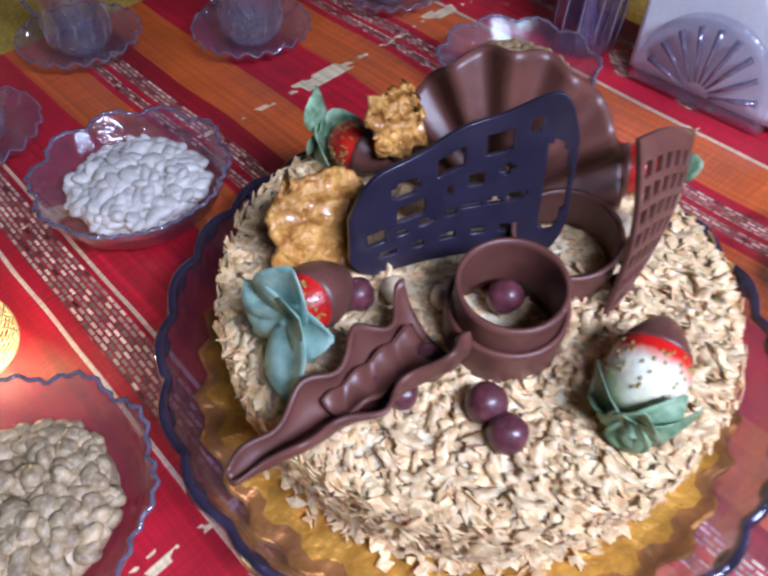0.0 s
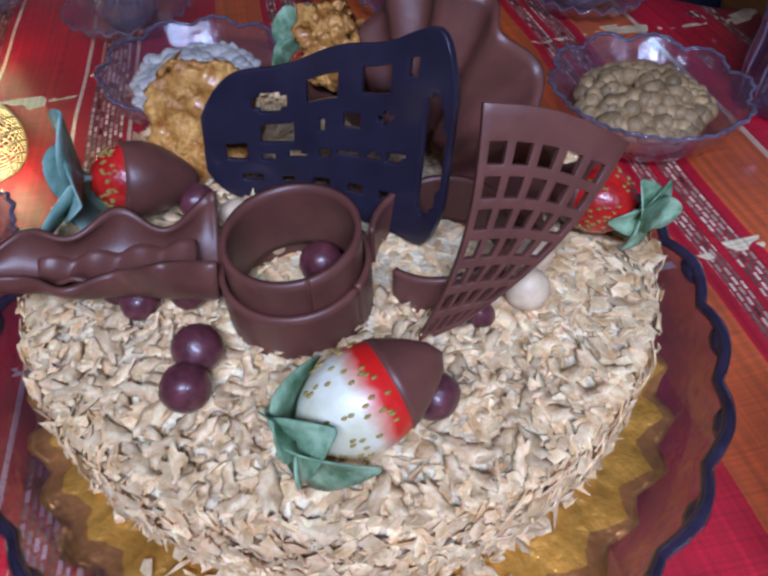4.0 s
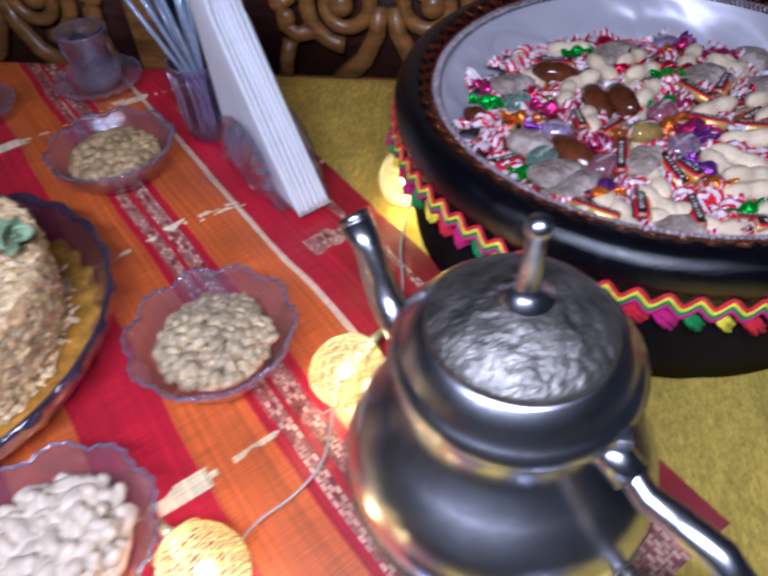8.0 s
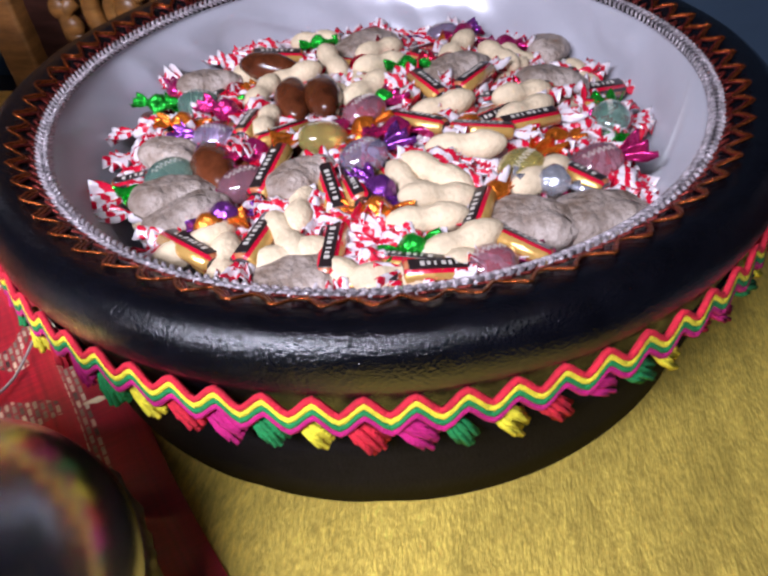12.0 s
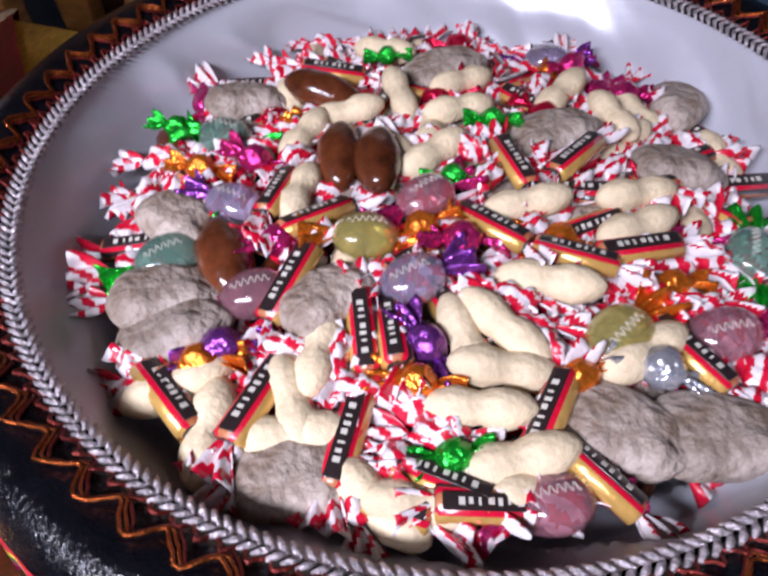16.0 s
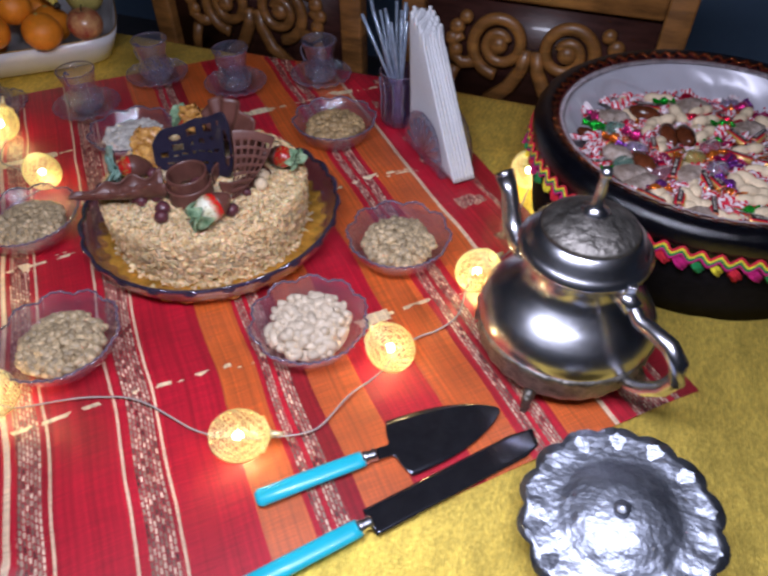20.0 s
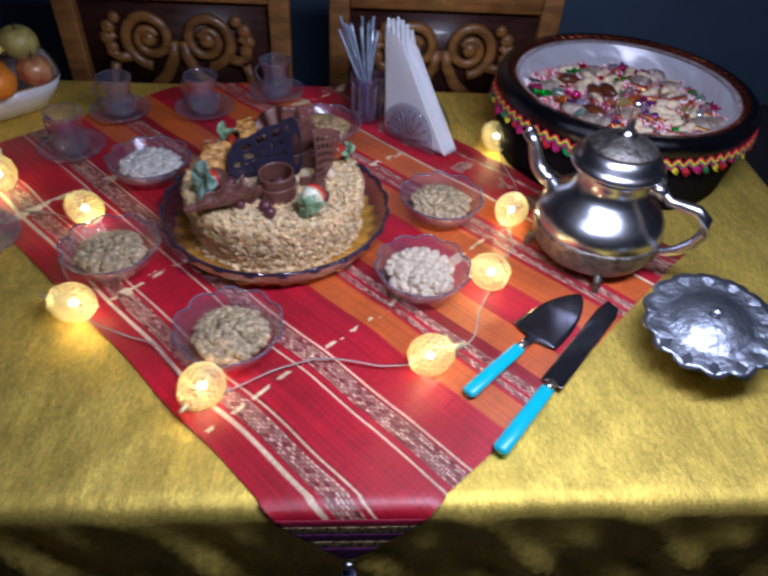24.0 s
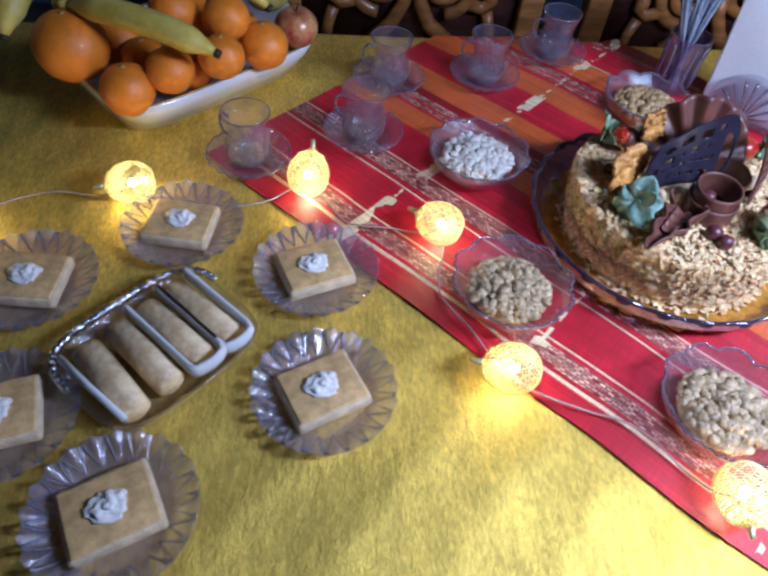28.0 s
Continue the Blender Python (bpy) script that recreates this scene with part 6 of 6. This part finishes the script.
def fruit():
    t = thing("fruit_dish", "long white porcelain dish heaped with fruit", "dish", loc=(-0.618, 0.372, 0.7515), rz=41)
    def ring(rx, ry, z, n=96):
        out = []
        for k in range(n):
            a = TAU * k / n
            c, s = math.cos(a), math.sin(a)
            q = (abs(c) ** 6 + abs(s) ** 6) ** (-1 / 6)
            e = max(0, abs(c) - 0.72) / 0.28
            out.append((rx * q * c * (1 + 0.05 * e), ry * q * s, z + 0.016 * e * e * (z / 0.06)))
        return out
    bm = bmesh.new()
    rows = [[bm.verts.new(p) for p in ring(*q)] for q in ((0.11, 0.065, 0.006), (0.135, 0.088, 0.012), (0.150, 0.108, 0.040), (0.160, 0.118, 0.060), (0.163, 0.121, 0.0605), (0.156, 0.113, 0.040), (0.140, 0.092, 0.006), (0.115, 0.07, 0.0))]
    for p, q in zip(rows, rows[1:]):
        for k in range(96):
            bm.faces.new((p[k], p[(k + 1) % 96], q[(k + 1) % 96], q[k]))
    bm.faces.new(rows[0])
    bm.faces.new(rows[-1])
    part("bowl", bm, PORCELAIN, t)
    part("gold_rim", tube([Vector(p) for p in ring(0.1615, 0.1195, 0.0615)], 0.0016, 6, close=True), mat("worn_gilt", (0.30, 0.19, 0.07), 0.35, 0.6), t, "worn brown-gilt rim")
    for x, y, z, r in ((-0.740, 0.269, 0.852, 0.046), (-0.667, 0.216, 0.826, 0.034), (-0.615, 0.232, 0.845, 0.030), (-0.552, 0.249, 0.856, 0.029), (-0.504, 0.308, 0.841, 0.033), (-0.550, 0.307, 0.878, 0.031), (-0.618, 0.316, 0.880, 0.031),
                       (-0.595, 0.272, 0.825, 0.028), (-0.70, 0.33, 0.828, 0.036), (-0.60, 0.40, 0.83, 0.036), (-0.66, 0.29, 0.822, 0.032), (-0.545, 0.37, 0.825, 0.034)):
        o = thing("orange", "ripe orange in the fruit dish", "orange", "oranges in the fruit dish", (x, y, z))
        part("peel", blob(r, r, r * 0.94, 28, 18, 0.0012, 60, x * 99), ORANGE, o)
        part("stalk_scar", lathe([(0.0, 0.0008), (0.003, 0.001), (0.0036, 0.0), (0.0, -0.001)], 10), PEAR, o).matrix_basis = pose(0, 0, r * 0.94)

    def banana(pts, r=0.0165):
        pts = [Vector(p) for p in pts]
        fine = []
        for i in range(25):
            q = i / 24
            a, b2, c = pts
            fine.append(a * (1 - q) ** 2 + b2 * 2 * q * (1 - q) + c * q * q)
        o = thing("banana", "yellow banana lying over the oranges", "banana", "bananas in the fruit dish")
        part("peel", tube(fine, lambda q: r * min(1, 0.34 + 3.2 * q, 0.30 + 4.5 * (1 - q)), 7), BANANA, o)
        part("tip", tube([fine[-1], fine[-1] + (fine[-1] - fine[-2]).normalized() * 0.006], r * 0.33, 7), BANANA_END, o, "black dried tip")
        d = (fine[0] - fine[1]).normalized()
        part("stem", tube([fine[0], fine[0] + d * 0.022], r * 0.36, 7), BANANA, o)
    banana([(-0.735, 0.285, 0.897), (-0.64, 0.235, 0.918), (-0.551, 0.199, 0.890)])
    banana([(-0.720, 0.430, 0.875), (-0.60, 0.385, 0.965), (-0.500, 0.355, 0.872)], 0.018)
    banana([(-0.735, 0.40, 0.90), (-0.80, 0.34, 0.935), (-0.815, 0.265, 0.865)], 0.018)
    banana([(-0.72, 0.42, 0.92), (-0.76, 0.37, 0.955), (-0.79, 0.31, 0.90)], 0.017)
    for x, y, z, r, m2, n, lab in ((-0.599, 0.465, 0.878, 0.033, APPLE, "apple", "red apple behind the bananas"), (-0.462, 0.368, 0.838, 0.031, APPLE, "apple", "red and yellow apple at the end of the dish"), (-0.505, 0.43, 0.862, 0.034, PEAR, "pear", "olive-green pear behind the oranges")):
        o = thing(n, lab, n, "", (x, y, z))
        part("flesh", blob(r, r, r * 0.92, 24, 16, shape=lambda q, nn, r=r: Vector((q.x, q.y, q.z - 0.22 * r * math.exp(-(nn.x ** 2 + nn.y ** 2) * 9) * (1 if nn.z > 0 else -1)))), m2, o)
        part("stalk", tube([(0, 0, r * 0.68), (0.002, 0, r * 0.9), (0.004, 0.001, r * 1.1)], 0.0012, 6), BANANA_END, o)


fruit()


# ---- straws and napkins ----
STRAW = mat("clear_wrapped_straw", (0.30, 0.36, 0.46), 0.15, 0.3, 0.3, 60, 0.3, 300, coat=0.8)


def straw_glass():
    g = thing("straw_glass", "ribbed glass tumbler holding wrapped straws", "glass", loc=(0.137, 0.380, 0.7562))
    prof = [(0.0, 0.008), (0.024, 0.008), (0.027, 0.03), (0.026, 0.05), (0.030, 0.088), (0.032, 0.0885), (0.0285, 0.05), (0.0295, 0.03), (0.028, 0.002), (0.026, 0.0), (0.0, 0.0)]
    part("tumbler", lathe(prof, 72, lambda a, i: (1 + (0.03 * math.cos(a * 12) if 5 < i < 9 else 0), 0)), GLASS_VIOLET, g, smooth=False)
    part("rim", tube([(0.0312 * math.cos(TAU * k / 40), 0.0312 * math.sin(TAU * k / 40), 0.0885) for k in range(40)], 0.001, 6, close=True), GLASS_EDGE, g)
    rib = None
    for k in range(12):
        m = pose(0, 0, 0, 0, 0, 30 * k)
        if rib is None:
            rib = part("rib", tube([(0.0285, 0, 0.004), (0.0302, 0, 0.03), (0.0296, 0, 0.05), (0.0322, 0, 0.080)], 0.0013, 6), GLASS_EDGE, g)
            rib.matrix_basis = m
        else:
            share("rib", rib, g, m)
    for k in range(15):
        a = TAU * k / 15 + rng.uniform(-0.15, 0.15)
        q = rng.uniform(0.3, 1.0)
        b0 = Vector((0.012 * math.cos(a + 2.6) * q, 0.012 * math.sin(a + 2.6) * q, 0.010))
        b1 = Vector((0.050 * math.cos(a) * q - 0.012, 0.040 * math.sin(a) * q, 0.182 + rng.uniform(-0.015, 0.012)))
        o = solo("wrapped_straw", tube([b0, b0.lerp(b1, 0.5), b1], 0.0030, 7, flat=0.8), STRAW, "straw in a clear glossy sleeve standing in a tumbler", "straw", "straws in the tumbler")
        o.matrix_basis = pose(0.137, 0.380, 0.7562)


straw_glass()


def napkins():
    h = thing("napkin_holder", "pressed glass napkin holder with a sunburst pattern", "napkin holder", loc=(0.232, 0.305, 0.7562), rz=-45)

    def panel(y):
        def f(s, t):
            a = math.pi * s
            r = t
            return Vector((0.058 * math.cos(a) * r, y, 0.004 + 0.074 * max(0.0, math.sin(a)) ** 0.8 * r))
        return sheet(48, 8, f, 0.004)
    for y in (-0.030, 0.022):
        part("side_panel", panel(y), GLASS, h)
    part("base", box(-0.060, -0.032, 0.0, 0.060, 0.028, 0.004, 0.0015), GLASS, h)
    for k in range(9):
        a = math.radians(18 + 18 * k)
        part("sunburst_rib", tube([(0.012 * math.cos(a), -0.0325, 0.010 + 0.012 * math.sin(a)), (0.050 * math.cos(a), -0.0325, 0.006 + 0.062 * math.sin(a))], lambda q: 0.0014 + 0.0016 * q, 6), GLASS_EDGE, h)
    for k in range(7):
        y = -0.0215 + k * 0.0050
        o = thing("napkin", "white paper napkin standing folded in the holder", "napkin", "napkins in the holder")
        o.matrix_basis = h.matrix_basis @ pose(0, y, 0.005)

        def f(s, t, k=k):
            # upright sheet, tall at one side, sloping to the other
            x0, x1 = -0.066 + 0.0 * t, 0.082 - 0.108 * t
            x = x0 + (x1 - x0) * s - 0.010 * t
            z = t * (0.186 + 0.004 * math.sin(s * 3 + k)) + (0.010 * abs(math.sin(s * 11 + k * 1.3)) if t > 0.97 else 0) - 0.02 * s * t
            return Vector((x, 0.0008 * math.sin(t * 4 + k + s * 3), z))
        part("sheet", sheet(28, 24, f, 0.0046), WHITE_PAPER, o)


napkins()

# ---- string of lights ----
FILIGREE = mat("gilt_wire", (0.92, 0.80, 0.42), 0.35, 0.5, 0.15, 60, 0.1, 200)
LED = mat("led_glow", (1.0, 0.80, 0.40), 0.4, 0, 0.0, 10, 0.0, emit=90.0)
CABLE = mat("clear_cable", (0.50, 0.42, 0.38), 0.25, 0, 0.1, 60, 0.1, 200, trans=0.2, coat=0.5)
BULBS = ((-0.835, 0.045, 0), (-0.650, 0.095, 200), (-0.443, 0.112, 70), (-0.287, 0.028, 150), (-0.241, -0.174, 170), (-0.061, -0.305, 250), (0.199, -0.259, 20), (0.299, -0.106, 150), (0.356, 0.044, 60), (0.373, 0.275, 110))


def bulb():
    b = thing("fairy_light", "round gilt wire fairy light glowing warm yellow", "fairy light", "fairy lights on the table")

    def r_at(t):
        if t < 0.84:
            return 0.0255 * math.sin(math.acos(max(-1, min(1, 1 - 2 * t / 0.92)))) ** 0.9
        return 0.0255 * 0.66 * max(0.0, 1 - (t - 0.84) / 0.16) ** 1.2 + 0.0025
    L = 0.060
    X = lambda t: -0.027 + L * t
    for k in range(1, 21):
        t = k / 21
        r = r_at(t)
        part("wire_ring", tube([(X(t), r * math.cos(TAU * j / 26), r * math.sin(TAU * j / 26)) for j in range(26)], 0.00055, 4, close=True), FILIGREE, b)
    rib = None
    for j in range(15):
        if rib is None:
            rib = part("wire_rib", tube([(X(t), r_at(t) * math.cos(2.2 * t), r_at(t) * math.sin(2.2 * t)) for t in (k / 16 for k in range(1, 17))], 0.0006, 4), FILIGREE, b)
        else:
            share("wire_rib", rib, b, pose(0, 0, 0, 360 * j / 15, 0, 0))
    part("led", blob(0.0050, 0.0045, 0.0045, 12, 8), LED, b, "glowing diode")
    part("socket", tube([(0.031, 0, 0), (0.036, 0, 0), (0.044, 0, -0.001)], lambda q: 0.0042 - 0.002 * q, 8), FILIGREE, b)
    return b


FL = bulb()
for k, (x, y, rz) in enumerate(BULBS):
    m = pose(x, y, 0.7805 if k > 1 else 0.7785, 0, 0, rz) @ pose(0, 0, 0, 40 * k, -62 if k in (0, 2) else -6, 0)
    if k:
        copy_thing(FL, m)
    else:
        FL.matrix_basis = m
for k, (x, y, rz) in enumerate(BULBS):
    ld = bpy.data.lights.new("fairy_glow", "POINT")
    ld.energy, ld.color, ld.shadow_soft_size = 0.42, (1.0, 0.70, 0.26), 0.006
    new("fairy_glow", ld).matrix_world = pose(x, y, 0.7790)


def cable():
    c = thing("light_cable", "thin clear cable joining the fairy lights", "cable")
    r = random.Random(5)
    for (xa, ya, _), (xb, yb, _) in zip(BULBS, BULBS[1:]):
        a, b = Vector((xa, ya, 0.7565)), Vector((xb, yb, 0.7565))
        d = b - a
        n = Vector((-d.y, d.x, 0)).normalized()
        amp = r.uniform(0.012, 0.03) * r.choice((-1, 1))
        pts = []
        for k in range(41):
            q = k / 40
            p = a.lerp(b, q) + n * (amp * math.sin(math.pi * q) + 0.006 * math.sin(q * 9 + xa * 40))
            p.z = 0.7588 + 0.004 * abs(math.sin(q * 8))
            if q < 0.08 or q > 0.92:
                p.z += 0.012 * (1 - min(q, 1 - q) / 0.08)
            pts.append(p)
        part("strand", tube(pts, 0.0011, 6), CABLE, c)


cable()


# ---- chairs ----
def carved_chair(x0, x1, y, group, top=1.02):
    c = thing("dining_chair", "brown wooden dining chair with a scroll-carved back", "chair", group)
    w = x1 - x0
    mid = (x0 + x1) / 2
    for x in (x0 + 0.022, x1 - 0.022):
        part("back_post", box(x - 0.022, y - 0.018, 0.0, x + 0.022, y + 0.018, top, 0.005), WOOD, c)
    part("top_rail", box(x0 + 0.044, y - 0.016, 0.884, x1 - 0.044, y + 0.016, top - 0.005, 0.006), WOOD, c)
    part("top_moulding", box(x0 - 0.006, y - 0.022, top - 0.004, x1 + 0.006, y + 0.022, top + 0.022, 0.006), WOOD, c)
    part("lower_rail", box(x0 + 0.044, y - 0.014, 0.640, x1 - 0.044, y + 0.014, 0.690, 0.005), WOOD, c)
    # dark sheet stands in for the shade seen through the open carving
    part("back_panel", box(x0 + 0.044, y + 0.006, 0.690, x1 - 0.044, y + 0.012, 0.884), WOOD_DARK, c, "dark sheet standing in for the shade between the open scrolls")
    part("seat", box(x0, y - 0.42, 0.44, x1, y + 0.02, 0.48, 0.012), WOOD_DARK, c)
    for x in (x0 + 0.03, x1 - 0.03):
        part("front_leg", box(x - 0.02, y - 0.40, 0, x + 0.02, y - 0.36, 0.44, 0.005), WOOD, c)
    for sg in (-1, 1):
        cx, cz = mid + sg * 0.060, 0.803
        pts = []
        for k in range(64):
            q = k / 63
            a = math.radians(-250 + 600 * q)
            r = 0.056 - 0.042 * q
            pts.append((cx + sg * r * math.cos(a + math.pi * 0.9), y - 0.006, cz + r * math.sin(a + math.pi * 0.9) * 1.05))
        part("scroll", tube(pts, lambda q: 0.0125 - 0.003 * q, 8, flat=0.8, up=(0, 1, 0)), WOOD, c)
        part("scroll_eye", blob(0.017, 0.012, 0.017, 16, 10), WOOD, c).matrix_basis = pose(cx + sg * 0.002, y - 0.008, cz)
        part("scroll_stem", tube([(mid + sg * 0.010, y - 0.006, 0.800), (mid + sg * 0.014, y - 0.006, 0.765), (mid + sg * 0.034, y - 0.006, 0.725), (mid + sg * 0.072, y - 0.006, 0.692)], lambda q: 0.012 + 0.004 * q, 8, flat=0.8, up=(0, 1, 0)), WOOD, c)
        bx = mid + sg * 0.150
        part("small_scroll", tube([(bx - sg * 0.045, y - 0.006, 0.765), (bx - sg * 0.022, y - 0.006, 0.758), (bx - sg * 0.004, y - 0.006, 0.772), (bx - sg * 0.004, y - 0.006, 0.80), (bx - sg * 0.02, y - 0.006, 0.812)], lambda q: 0.013 - 0.003 * q, 8, flat=0.8, up=(0, 1, 0)), WOOD, c)
        for dx, dz, rr in ((0.012, 0.825, 0.015), (0.020, 0.803, 0.014), (0.012, 0.782, 0.014), (-0.004, 0.845, 0.013)):
            part("leaf_lobe", blob(rr, 0.010, rr, 12, 8), WOOD, c).matrix_basis = pose(bx + sg * (dx - 0.02), y - 0.006, dz)
        part("side_stem", tube([(bx - sg * 0.01, y - 0.006, 0.75), (bx + sg * 0.0, y - 0.006, 0.72), (bx + sg * 0.004, y - 0.006, 0.69)], 0.011, 8, flat=0.8, up=(0, 1, 0)), WOOD, c)


carved_chair(-0.505, -0.022, 0.625, "carved chairs behind the table")
carved_chair(0.060, 0.555, 0.625, "carved chairs behind the table")


def side_chair():
    c = thing("side_chair", "dark reddish wooden chair with a pale cushion beside the table", "chair", loc=(1.29, 0.29, 0), rz=45)
    PALE = mat("pale_cushion", (0.24, 0.23, 0.24), 0.8, 0, 0.1, 30, 0.3, 200)
    RED_WOOD = mat("reddish_wood", (0.09, 0.02, 0.015), 0.35, 0, 0.35, 14, 0.2, 90, stretch=(1, 1, 5), coat=0.2)
    part("seat_frame", box(-0.22, -0.22, 0.42, 0.22, 0.22, 0.47, 0.008), RED_WOOD, c)
    part("cushion", box(-0.20, -0.20, 0.471, 0.20, 0.20, 0.52, 0.018), PALE, c, "pale grey seat cushion")
    for x in (-0.2, 0.2):
        for y in (-0.2, 0.2):
            part("leg", box(x - 0.02, y - 0.02, 0, x + 0.02, y + 0.02, 0.42 if x < 0 else 1.0, 0.005), RED_WOOD, c)
    part("top_rail", box(0.185, -0.18, 0.90, 0.215, 0.18, 1.0, 0.006), RED_WOOD, c)
    for y in (-0.1, 0.0, 0.1):
        part("back_slat", box(0.192, y - 0.02, 0.47, 0.208, y + 0.02, 0.90, 0.004), RED_WOOD, c)


side_chair()
